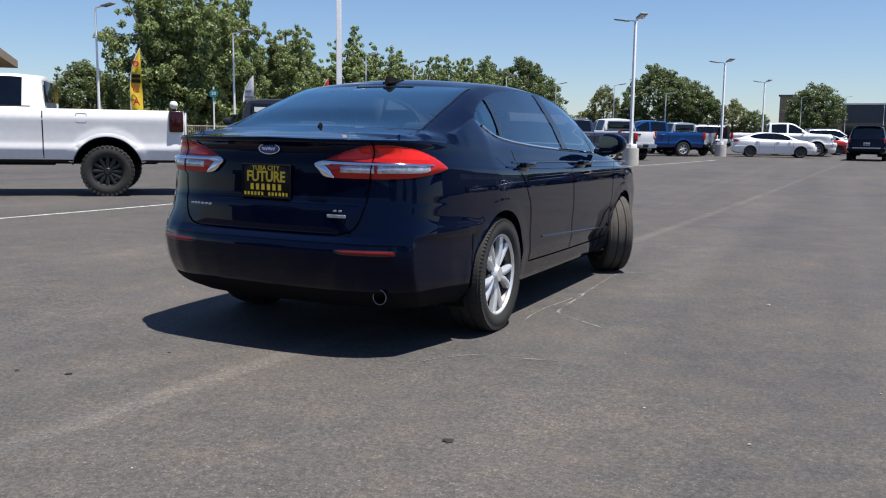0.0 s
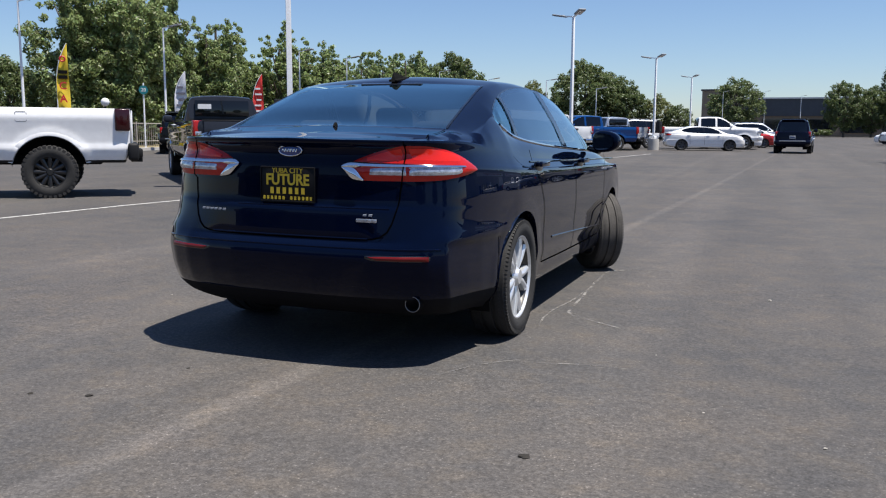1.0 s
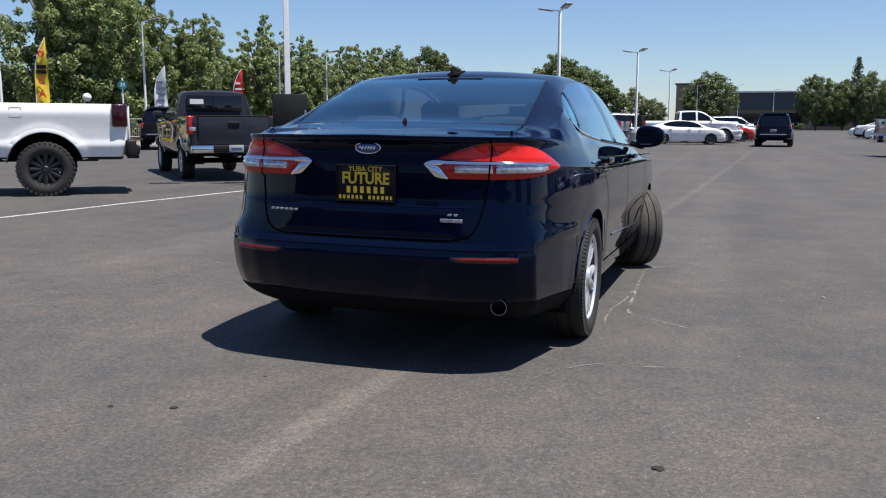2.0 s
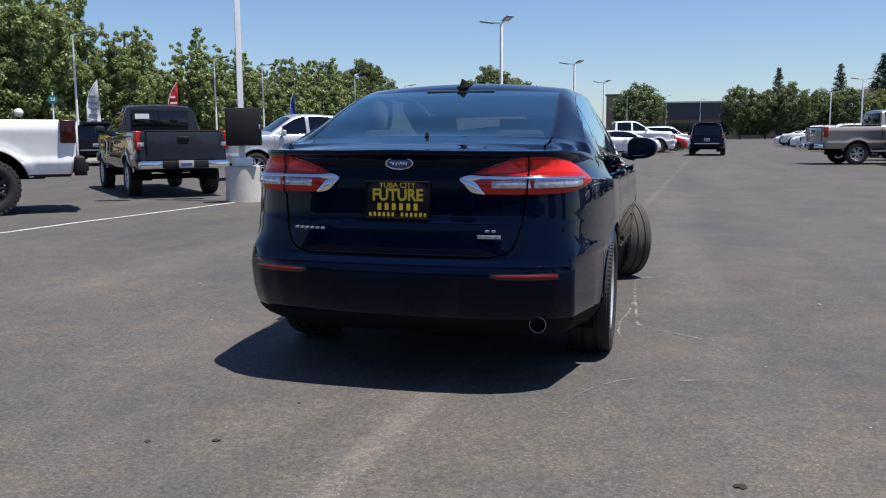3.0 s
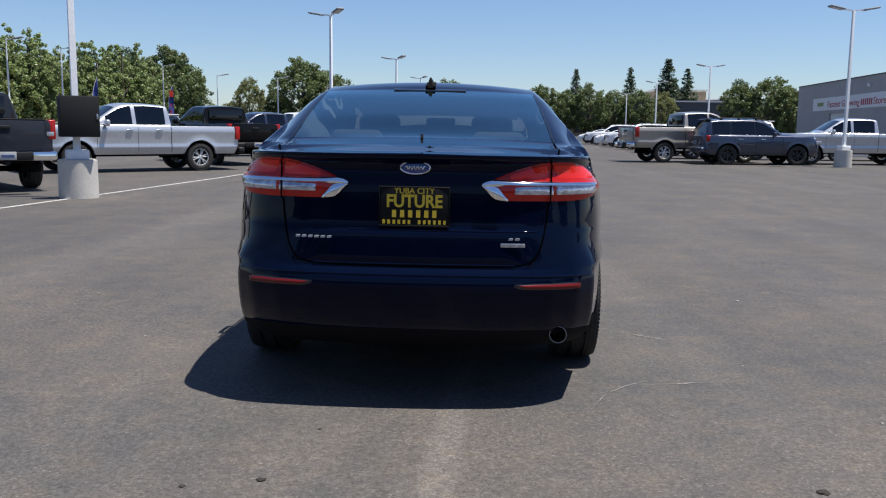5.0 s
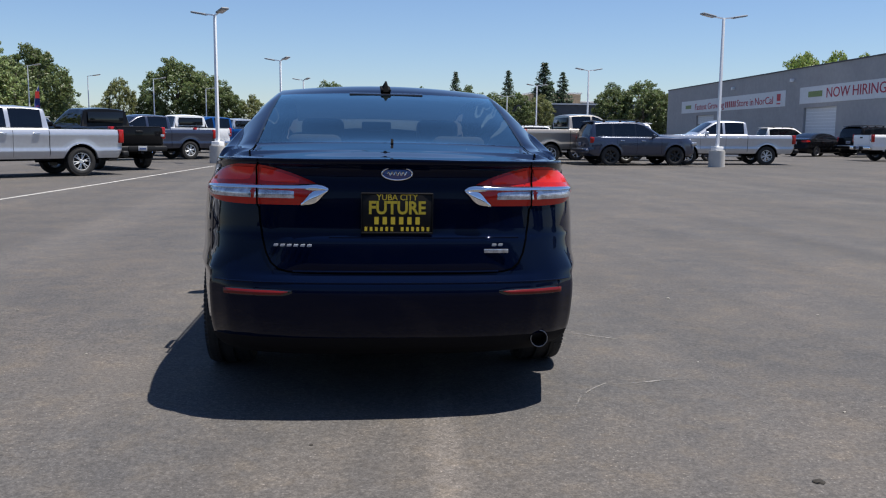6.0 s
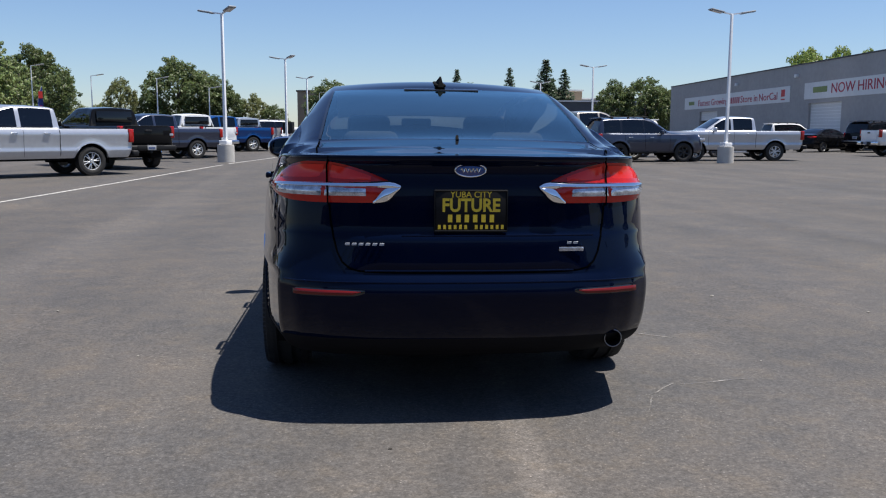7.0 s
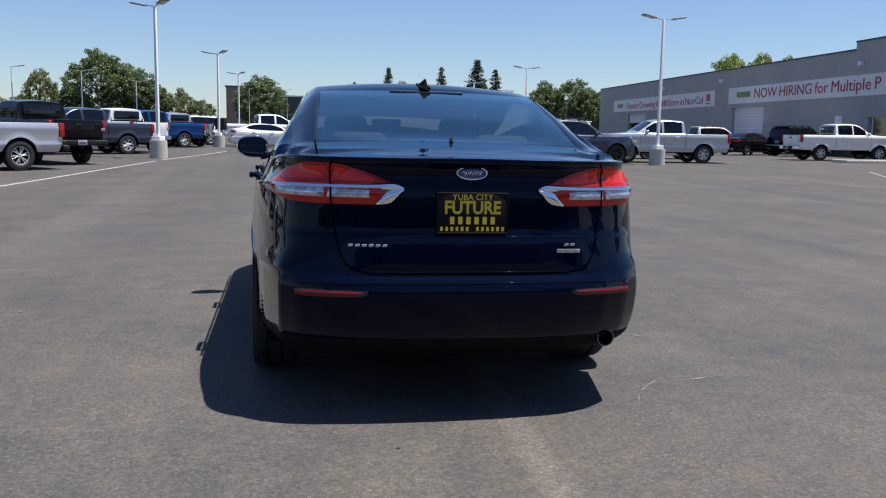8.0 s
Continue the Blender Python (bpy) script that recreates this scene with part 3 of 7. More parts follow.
gx = gy = spaced(1400)
gv = [(x, y, gz(x, y)) for y in gy for x in gx]
gn = len(gx)
gf = [(j * gn + i, j * gn + i + 1, (j + 1) * gn + i + 1, (j + 1) * gn + i) for j in range(len(gy) - 1) for i in range(gn - 1)]
ground = tagged(raw("ground", gv, gf, ASPHALT, smooth=180), "weathered grey asphalt car park with tyre tracks", "ground", kind="structure")


def strip(name, pts, width, mat, lift=0.004, parent=None, label="", step=0.5):
    """A painted line laid on the ground along points."""
    vs, fs = [], []
    line = []
    for a, b in zip(pts, pts[1:]):
        a, b = Vector(a), Vector(b)
        k = max(1, int((b - a).length / step))
        line += [a.lerp(b, i / k) for i in range(k)]
    line.append(Vector(pts[-1]))
    for i, p in enumerate(line):
        d = (line[min(i + 1, len(line) - 1)] - line[max(i - 1, 0)]).normalized()
        n = Vector((-d.y, d.x)) * width / 2
        for q in (p + n, p - n):
            vs.append((q.x, q.y, gz(q.x, q.y) + lift))
    for i in range(len(line) - 1):
        fs.append((2 * i, 2 * i + 1, 2 * i + 3, 2 * i + 2))
    return raw(name, vs, fs, mat, parent, label, smooth=0)


# ---- the dark sedan in the lane ----
SEDAN_PLAN = [(0, 0), (0.15, 0.002), (0.30, 0.008), (0.45, 0.026), (0.58, 0.060), (0.68, 0.103), (0.75, 0.158), (0.80, 0.240), (0.835, 0.35), (0.862, 0.48), (0.885, 0.63), (0.905, 0.82), (0.918, 1.0), (0.925, 1.4), (0.926, 1.9), (0.926, 2.6), (0.925, 3.2), (0.925, 3.8), (0.917, 4.15), (0.895, 4.42), (0.82, 4.63), (0.66, 4.76), (0.45, 4.82), (0.2, 4.855), (0, 4.865)]
SEDAN_Z = [0.20, 0.225, 0.25, 0.275, 0.30, 0.325, 0.35, 0.38, 0.41, 0.44, 0.47, 0.50, 0.53, 0.555, 0.575, 0.588, 0.596, 0.606, 0.615, 0.63, 0.66, 0.69, 0.72, 0.745, 0.762, 0.772, 0.785, 0.81, 0.84, 0.87, 0.90, 0.93, 0.955, 0.972, 0.985, 1.0, 1.02, 1.04, 1.06, 1.075, 1.085, 1.093, 1.10]
sedan_w = smooth_curve([(0.20, 0.80), (0.22, 0.845), (0.26, 0.872), (0.33, 0.885), (0.36, 0.888), (0.40, 0.898), (0.44, 0.904), (0.52, 0.906), (0.60, 0.914), (0.70, 0.922), (0.80, 0.922), (0.90, 0.914), (0.955, 0.908), (0.972, 0.905), (0.985, 0.897), (1.04, 0.875), (1.10, 0.858)])
sedan_rear = straight([(0.20, 0.16), (0.235, 0.085), (0.27, 0.035), (0.33, -0.012), (0.42, -0.050), (0.50, -0.068), (0.53, -0.070), (0.560, -0.068), (0.575, -0.062), (0.588, -0.053), (0.597, -0.044), (0.606, -0.036), (0.615, -0.026), (0.63, -0.030), (0.66, -0.028), (0.745, -0.022), (0.763, -0.018), (0.775, -0.004), (0.79, 0.0), (0.90, 0.004), (0.97, 0.010), (1.0, 0.022), (1.03, 0.03), (1.055, 0.022), (1.075, 0.0), (1.088, -0.014), (1.10, -0.012)])
sedan_front = smooth_curve([(0.20, -0.12), (0.3, -0.03), (0.5, 0.0), (0.65, -0.02), (0.8, -0.12), (0.95, -0.28), (1.10, -0.42)])


def sedan_shell(step=0.03):
    ztop = smooth_curve([(0, 1.088), (0.3, 1.090), (0.7, 1.055), (1.2, 1.005), (1.8, 0.985), (2.6, 0.975), (3.4, 0.965), (3.9, 0.93), (4.3, 0.86), (4.6, 0.76), (4.865, 0.62)])
    zmid = smooth_curve([(-0.1, 1.0885), (0.03, 1.095), (0.2, 1.120), (0.42, 1.148), (0.50, 1.160), (0.8, 1.282), (1.1, 1.388), (1.25, 1.433), (1.3, 1.451), (1.5, 1.486), (1.9, 1.496), (2.3, 1.484), (2.7, 1.436), (3.0, 1.36), (3.4, 1.21), (3.75, 1.07), (3.85, 1.045), (4.2, 1.0), (4.6, 0.88), (4.75, 0.78), (4.865, 0.62)])
    belt = (smooth_curve([(-0.1, 0.79), (0.5, 0.79), (0.94, 0.735), (1.0, 0.742), (1.2, 0.775), (1.6, 0.80), (2.2, 0.808), (2.8, 0.808), (3.46, 0.80), (4.0, 0.80), (4.9, 0.7)]), smooth_curve([(-0.1, 1.10), (0.5, 1.112), (0.94, 1.222), (1.0, 1.195), (1.2, 1.125), (1.6, 1.088), (2.2, 1.062), (2.8, 1.045), (3.46, 1.022), (4.0, 0.96), (4.5, 0.82), (4.9, 0.6)]))
    rail = (smooth_curve([(-0.1, 0.73), (0.5, 0.725), (0.94, 0.73), (1.0, 0.715), (1.2, 0.674), (1.6, 0.634), (1.95, 0.625), (2.3, 0.625), (2.7, 0.640), (3.0, 0.675), (3.25, 0.728), (3.46, 0.79), (4.0, 0.72), (4.9, 0.6)]), smooth_curve([(-0.1, 1.102), (0.5, 1.125), (0.94, 1.232), (1.0, 1.258), (1.2, 1.332), (1.6, 1.412), (1.95, 1.438), (2.3, 1.434), (2.7, 1.388), (3.0, 1.30), (3.25, 1.175), (3.46, 1.035), (4.0, 0.965), (4.5, 0.83), (4.9, 0.6)]))
    edge = (smooth_curve([(-0.1, 0.64), (0.45, 0.635), (0.55, 0.628), (0.9, 0.605), (1.25, 0.580), (1.5, 0.575), (2.2, 0.572), (2.6, 0.572), (3.0, 0.585), (3.4, 0.64), (3.75, 0.71), (4.2, 0.62), (4.9, 0.5)]), smooth_curve([(-0.1, 1.104), (0.3, 1.118), (0.48, 1.142), (0.55, 1.17), (0.9, 1.302), (1.25, 1.414), (1.5, 1.452), (1.9, 1.464), (2.3, 1.455), (2.6, 1.418), (3.0, 1.34), (3.4, 1.185), (3.75, 1.05), (4.2, 0.99), (4.6, 0.865), (4.9, 0.6)]))
    sh = Shell(SEDAN_PLAN, step, SEDAN_Z, sedan_w, sedan_rear, sedan_front, 0.90, ztop, zmid, belt, rail, edge)
    # the bumper's ledge runs out towards the corners
    plain = straight([(0.20, 0), (0.555, 0), (0.575, -0.004), (0.588, -0.009), (0.597, -0.014), (0.606, -0.018), (0.615, -0.024), (0.63, -0.014), (0.66, -0.008), (0.70, -0.002), (0.745, 0.006), (0.763, 0.006), (0.775, -0.004), (0.79, -0.003), (0.90, 0), (1.2, 0)])
    low_rows = slice(0, sh.mark["top"])
    fade = np.clip((sh.px - 0.40) / 0.25, 0, 1) * np.clip((1.0 - sh.py) / 0.75, 0, 1)
    sh.P[low_rows, :, 1] += plain(sh.P[low_rows, :, 2]) * fade[None]
    # below the shoulder the bumper turns the corner at a hard upright edge
    rear_x = straight([(0, 0), (0.15, 0.002), (0.30, 0.008), (0.45, 0.024), (0.60, 0.056), (0.72, 0.108), (0.80, 0.178)])
    flank_x = straight([(0.178, 0.80), (0.26, 0.818), (0.36, 0.842), (0.48, 0.868), (0.62, 0.890), (0.80, 0.908), (1.0, 0.918)])
    snug = straight([(0.20, 0.905), (0.25, 0.945), (0.30, 0.970), (0.36, 0.980), (0.66, 0.985)])
    hold = straight([(0.20, 1.0), (0.565, 1.0), (0.60, 0.75), (0.64, 0.35), (0.70, 0.0), (1.2, 0.0)])
    turn = int(np.argmin(np.abs(sh.py - 0.158) + 10 * (sh.px < 0.4)))
    bx, by = sh.px.copy(), sh.py.copy()
    bx[: turn + 1] = sh.px[: turn + 1] * 0.80 / sh.px[turn]
    by[: turn + 1] = rear_x(bx[: turn + 1])
    wing = np.arange(len(by)) > turn
    wing &= sh.py < 1.0
    by[wing] = 0.178 + (sh.py[wing] - sh.py[turn]) * (1.0 - 0.178) / (1.0 - sh.py[turn])
    bx[wing] = flank_x(by[wing])
    tail_side = (sh.py < 1.0).astype(float)
    for k in range(sh.mark["top"]):
        z0 = SEDAN_Z[k]
        w0 = float(hold(z0)) * tail_side * np.clip((0.98 - by) / 0.30, 0, 1)
        back = float(sedan_rear(z0)) * np.clip((1.0 - by) / 0.75, 0, 1)
        ease = float(plain(z0)) * np.clip((bx - 0.40) / 0.25, 0, 1) * np.clip((1.0 - by) / 0.75, 0, 1)
        sh.P[k, :, 0] += w0 * (bx * float(snug(z0)) - sh.P[k, :, 0])
        sh.P[k, :, 1] += w0 * (by + back + ease - sh.P[k, :, 1])
    # the shoulder where quarter panel and bumper meet stands out
    swell = np.exp(-(((sh.P[: sh.mark["top"], :, 2] - 0.632) / 0.032) ** 2)) * np.clip((sh.px - 0.60) / 0.12, 0, 1) * np.clip((0.95 - sh.py) / 0.35, 0, 1)
    sh.P[: sh.mark["top"], :, 0] += 0.016 * swell
    # the bumper's lower edge lies higher at the tail than the sills
    foot = 0.20 + 0.030 * np.clip((0.85 - sh.py) / 0.45, 0, 1)
    zz = sh.P[: sh.mark["top"], :, 2]
    sh.P[: sh.mark["top"], :, 2] = np.where(zz < 0.45, foot + (zz - 0.20) * (0.45 - foot) / 0.25, zz)
    sh.sampled = True
    sh.arch(1.01, 0.335, 0.372, flare=0.004)
    sh.arch(3.86, 0.335, 0.375, flare=0.004)
    return sh.finish()


CAR_POSE = pose(-0.006, 0, 0, -0.78, 0.42, -1.1)


def curved_lamp(sh, car, outline_top, outline_bottom, x0, x1, off, mat, name, side, rows=6, n=26, label="", thick=0.012):
    """A lens that lies on the tail: between two curves of height over the plan's run x0..x1 (run along the skin)."""
    pl = np.stack([sh.px, sh.py], 1)
    s = np.r_[0, np.cumsum(np.hypot(*np.diff(pl, axis=0).T))]
    vs, fs = [], []
    for i in range(n + 1):
        u = x0 + (x1 - x0) * i / n
        zt, zb = float(outline_top(u)), float(outline_bottom(u))
        for j in range(rows + 1):
            z = zb + (zt - zb) * j / rows
            c = float(np.interp(u, s, np.arange(len(s))))
            v, ahead = sh.skin(c, z), sh.skin(c + 0.5, z)
            nrm = Vector((ahead.y - v.y, -(ahead.x - v.x), 0)).normalized()
            edge = min(1.0, 6 * min(i / n, 1 - i / n), 3 * min(j / rows, 1 - j / rows))
            bl = off + thick * (0.0 if edge <= 0 else edge**0.5)
            v += nrm * bl
            vs.append((side * v.x, v.y, v.z))
    R = rows + 1
    for i in range(n):
        for j in range(rows):
            f = (i * R + j, (i + 1) * R + j, (i + 1) * R + j + 1, i * R + j + 1)
            fs.append(f if side > 0 else f[::-1])
    return raw(name, vs, fs, mat, car, label, smooth=60)


def tail_lamps(sh, car, side):
    top = smooth_curve([(0.30, 0.966), (0.36, 0.993), (0.46, 1.028), (0.56, 1.053), (0.62, 1.062), (0.72, 1.064), (0.82, 1.05), (0.92, 1.02), (1.0, 0.985), (1.045, 0.957)])
    bottom = smooth_curve([(0.30, 0.955), (0.34, 0.925), (0.385, 0.899), (0.5, 0.898), (0.62, 0.898), (0.74, 0.902), (0.86, 0.915), (0.97, 0.932), (1.045, 0.950)])
    flat = lambda v: (lambda u: v)
    lamp = curved_lamp(sh, car, top, bottom, 0.30, 1.045, 0.001, RED_LENS, "tail_lamp", side, label="red tail lamp lens with chrome bar")
    # dark back edge round the lens
    rim = curved_lamp(sh, car, lambda u: top(u) + 0.006, lambda u: bottom(u) - 0.006, 0.30, 1.048, -0.002, BLACK_GLOSS, "lamp_surround", side, thick=0.004)
    curved_lamp(sh, lamp, lambda u: top(u) - 0.010, lambda u: max(0.990, float(bottom(u))), 0.42, 0.60, 0.012, AMBER_RED, "lens_cell", side, rows=3, thick=0.004)
    curved_lamp(sh, lamp, lambda u: top(u) - 0.012, lambda u: 0.992, 0.635, 0.90, 0.012, AMBER_RED, "lens_cell", side, rows=3, thick=0.004)
    bar_top = smooth_curve([(0.29, 0.968), (0.34, 0.988), (0.40, 0.985), (0.62, 0.982), (0.9, 0.975), (0.97, 0.97)])
    bar_low = smooth_curve([(0.29, 0.960), (0.34, 0.958), (0.40, 0.962), (0.62, 0.962), (0.9, 0.965), (0.97, 0.968)])
    curved_lamp(sh, lamp, bar_top, bar_low, 0.29, 0.93, 0.013, CHROME, "chrome_bar", side, rows=4, label="chrome bar", thick=0.009)
    leg_top = smooth_curve([(0.292, 0.962), (0.345, 0.958), (0.40, 0.905)])
    leg_low = smooth_curve([(0.292, 0.956), (0.35, 0.905), (0.40, 0.897)])
    curved_lamp(sh, lamp, leg_top, leg_low, 0.292, 0.40, 0.014, CHROME, "chrome_leg", side, rows=4, n=12, label="chrome trim", thick=0.008)
    curved_lamp(sh, lamp, flat(0.960), flat(0.926), 0.43, 0.605, 0.012, CLEAR_LENS, "reversing_lens", side, rows=3, label="clear reversing lamp", thick=0.004)
    curved_lamp(sh, lamp, smooth_curve([(0.62, 0.962), (0.86, 0.966), (0.93, 0.966)]), smooth_curve([(0.62, 0.926), (0.86, 0.932), (0.93, 0.955)]), 0.62, 0.90, 0.012, CLEAR_LENS, "reversing_lens", side, rows=3, label="clear reversing lamp", thick=0.004)
    return lamp


def seat(car, x, y, back=0.62, wide=0.50, rest=True):
    holder = new("seat")
    holder.parent = car
    holder.matrix_local = pose(x, y, 0)
    part("cushion", box(wide, 0.5, 0.16, pose(0, 0.25, 0.48, 6), 0.05, 3), CLOTH, holder)
    part("backrest", box(wide, 0.16, back, pose(0, -0.06, 0.50 + back / 2, 14), 0.06, 3), CLOTH, holder)
    if rest:
        part("headrest", box(0.27, 0.11, 0.19, pose(0, -0.17, 0.62 + back, 10), 0.045, 3), CLOTH, holder)
    return holder


def main_sedan():
    car = thing("sedan", CAR_POSE, "shiny near-black navy four-door sedan standing on asphalt, front wheels turned", "car")
    sh = sedan_shell(0.022)
    M, r, y, z, x = sh.mark, sh.r, sh.my, sh.mz, sh.mx
    sideglass = (r >= M["B"]) & (r < M["T"]) & (y > 0.97) & (y < 3.40)
    backglass = (r >= M["E"]) & (y > 0.50) & (y < 1.245)
    windscreen = (r >= M["E"]) & (y > 3.02) & (y < 3.74)
    glassy = sideglass | backglass | windscreen
    low = r < M["top"]
    bumper = low & (z < 0.606) & (y < 0.63)
    lid = (((low & (z > 0.606)) | (r >= M["T"])) & (x < 0.565) & (y < 0.45)) & ~glassy
    nose = low & (z < 0.72) & (y > 4.25)
    door_r = low & (z > 0.345) & (y > 1.50) & (y < 2.33)
    door_f = low & (z > 0.345) & (y > 2.33) & (y < 3.42)
    roof = (r >= M["E"]) & (y >= 1.245) & (y <= 3.02)
    hood = (r >= M["B"]) & (y > 3.80)
    rest = ~(glassy | bumper | lid | nose | door_r | door_f | roof | hood)
    body = sh.sheet("body", rest, NAVY, car)
    sh.sheet("rear_bumper", bumper & (z > 0.318), NAVY, car)
    sh.sheet("lower_valance", bumper & (z <= 0.318), VALANCE, car, label="matt black lower bumper edge")
    boot = sh.sheet("boot_lid", lid, NAVY, car)
    sh.sheet("front_bumper", nose, NAVY, car)
    sh.sheet("roof", roof, NAVY, car)
    sh.sheet("bonnet", hood, NAVY, car)
    sh.sheet("headliner", (r >= M["E"]) & (y >= 1.30) & (y <= 2.98), HEADLINER, car, lift=-0.03)
    sh.sheet("rear_window", backglass, DARK_GLASS, car, label="tinted rear window glass")
    sh.sheet("windscreen", windscreen, SIDE_GLASS, car, label="windscreen glass")
    for side, s in (("right", 1), ("left", -1)):
        rear_door = sh.sheet("rear_door", door_r, NAVY, car, side)
        front_door = sh.sheet("front_door", door_f, NAVY, car, side)
        for nm, a, b in (("quarter_window", 0.97, 1.26), ("door_window", 1.26, 2.36), ("door_window", 2.36, 3.40)):
            sh.sheet(nm, sideglass & (y > a) & (y <= b), DARK_GLASS if nm == "quarter_window" else SIDE_GLASS, car, side, label="side window glass")
        # bright line round the foot of the side windows
        cols = [k for k in range(sh.P.shape[1]) if 1.0 < sh.P[M["B"], k, 1] < 3.44 and sh.px[k] > 0.3]
        foot = [Vector((s * (p[0] + 0.008), p[1], p[2] - 0.002)) for p in (sh.P[M["B"], k] for k in cols)]
        rope(foot, 0.008, CHROME, car, "window_trim", label="chrome window trim")
        head = [sh.P[M["T"], k] + 0.004 * sh.N[M["T"], k] for k in cols]
        ribbon([Vector((s * p[0], p[1], p[2] - 0.010)) for p in head], 0.034, [(-s * 0.45, 0, 0.9)] * len(head), BLACK_GLOSS, car, "window_frame")
        # pillars stand over the glass
        for (ya, yb, wd) in ((1.25, 1.27, 0.06), (2.44, 2.27, 0.11), (3.22, 3.05, 0.03)):
            def at(row, yy):
                k = int(np.argmin(np.abs(sh.P[row, :, 1] - yy) + 10 * (sh.px < 0.3)))
                return sh.P[row, k] + 0.006 * sh.N[row, k]
            rows = range(M["B"], M["T"] + 1)
            pts = [at(rr, ya + (yb - ya) * i / (len(rows) - 1)) for i, rr in enumerate(rows)]
            pts = [Vector((s * p[0], p[1], p[2])) for p in pts]
            ribbon(pts, wd, [(0, 1, 0)] * len(pts), BLACK_GLOSS, car, "door_pillar")
        # door cuts
        for cut in ([(1.14, 1.045), (1.22, 0.97), (1.34, 0.86), (1.43, 0.74), (1.475, 0.60), (1.50, 0.48), (1.53, 0.36)], [(2.30, 1.03), (2.33, 0.9), (2.36, 0.7), (2.39, 0.5), (2.40, 0.345)], [(3.50, 1.0), (3.47, 0.85), (3.44, 0.6), (3.42, 0.36)], [(1.53, 0.352), (2.0, 0.347), (2.4, 0.345), (3.0, 0.345), (3.42, 0.355)]):
            pts = []
            for (a, b), (c2, d2) in zip(cut, cut[1:]):
                for i in range(6):
                    pts.append((a + (c2 - a) * i / 6, b + (d2 - b) * i / 6))
            pts.append(cut[-1])
            flat_cut = abs(cut[0][1] - cut[-1][1]) < 0.1
            line = [sh.flank(a, min(b, 0.985), 0.0025) for a, b in pts]
            line = [Vector((s * p.x, p.y, b)) for p, (a, b) in zip(line, pts)]
            ribbon(line, 0.008, [(0, 0, 1) if flat_cut else (0, 1, 0.2)] * len(line), GAP, car)
        # creases: a raised character line over the handles and a low one on the doors
        hi = [sh.flank(a, 0.972 + 0.012 * (a - 2.0) * -0.6, 0.0015) for a in np.linspace(1.15, 3.9, 50)]
        rope([Vector((s * (p.x - 0.0015), p.y, p.z)) for p in hi], 0.006, NAVY, car, "crease")
        lowc = [sh.flank(a, 0.505 - 0.04 * (a - 1.7), 0.004) for a in np.linspace(1.72, 3.40, 30)]
        rope([Vector((s * (p.x - 0.006), p.y, p.z - 0.012)) for p in lowc], 0.0075, NAVY, car, "door_crease", 12)
        for yy, door in ((1.36, rear_door), (2.58, front_door)):
            h = sh.flank(yy, 0.945, 0)
            cup = bmesh.new()
            bmesh.ops.create_uvsphere(cup, u_segments=16, v_segments=10, radius=1)
            for v in cup.verts:
                v.co = Vector((s * (h.x - 0.012 + v.co.x * 0.018), yy + v.co.y * 0.095, 0.945 + v.co.z * 0.036))
            hd = part("door_handle", box(0.022, 0.20, 0.032, pose(s * (h.x + 0.024), yy + 0.01, 0.962), 0.010, 3), NAVY, door)
            part("handle_cup", cup, BLACK_GLOSS, door)
            for e in (-0.08, 0.10):
                part("handle_post", box(0.026, 0.03, 0.024, pose(s * (h.x + 0.010), yy + e, 0.962), 0.006), NAVY, hd)
        # mirror
        mir = new("door_mirror")
        mir.parent = car
        mir.matrix_local = pose(s * 0.98, 3.10, 1.10, 0, 0, -24 if s > 0 else 15)
        bm = bmesh.new()
        bmesh.ops.create_uvsphere(bm, u_segments=24, v_segments=14, radius=1)
        for v in bm.verts:
            c = v.co
            sq = Vector((math.copysign(abs(c.x) ** 0.75, c.x), c.y, math.copysign(abs(c.z) ** 0.75, c.z)))
            yy = 0.115 * sq.y if c.y > 0 else 0.03 * sq.y
            v.co = Vector((s * 0.118 * sq.x, yy, 0.082 * sq.z * (1.0 - 0.12 * sq.x)))
        part("mirror_shell", bm, NAVY, mir)
        gl = bmesh.new()
        bmesh.ops.create_circle(gl, cap_ends=True, segments=32, radius=1, matrix=pose(0, 0, 0, 90))
        for v in gl.verts:
            sx, sz = math.copysign(abs(v.co.x) ** 0.7, v.co.x), math.copysign(abs(v.co.z) ** 0.7, v.co.z)
            v.co = Vector((s * 0.096 * sx, -0.030 - 0.004, 0.062 * sz * (1.0 - 0.12 * sx)))
        part("mirror_glass", gl, MIRROR, mir, "dim mirror glass")
        part("mirror_arm", box(0.12, 0.05, 0.045, pose(-s * 0.12, 0.03, -0.065, 0, s * 14), 0.015), BLACK_GLOSS, mir)
        tail_lamps(sh, car, s)
        # low reflectors with a bright lower edge
        curved_lamp(sh, car, smooth_curve([(0.43, 0.546), (0.50, 0.549), (0.705, 0.551)]), smooth_curve([(0.43, 0.543), (0.47, 0.531), (0.705, 0.528)]), 0.43, 0.705, 0.003, RED_DULL, "rear_reflector", s, rows=3, label="low red reflector", thick=0.005)
        curved_lamp(sh, car, smooth_curve([(0.405, 0.556), (0.5, 0.560), (0.72, 0.562)]), smooth_curve([(0.405, 0.536), (0.45, 0.522), (0.72, 0.519)]), 0.405, 0.72, -0.001, BLACK_GLOSS, "reflector_recess", s, rows=3, thick=0.003)
        # cut of the boot lid
        pts = [(0.575, 1.085), (0.575, 1.0), (0.572, 0.90), (0.565, 0.82), (0.555, 0.76), (0.54, 0.70), (0.52, 0.66), (0.49, 0.635), (0.45, 0.624), (0.38, 0.62), (0.25, 0.618), (0.1, 0.617), (0.0, 0.617)]
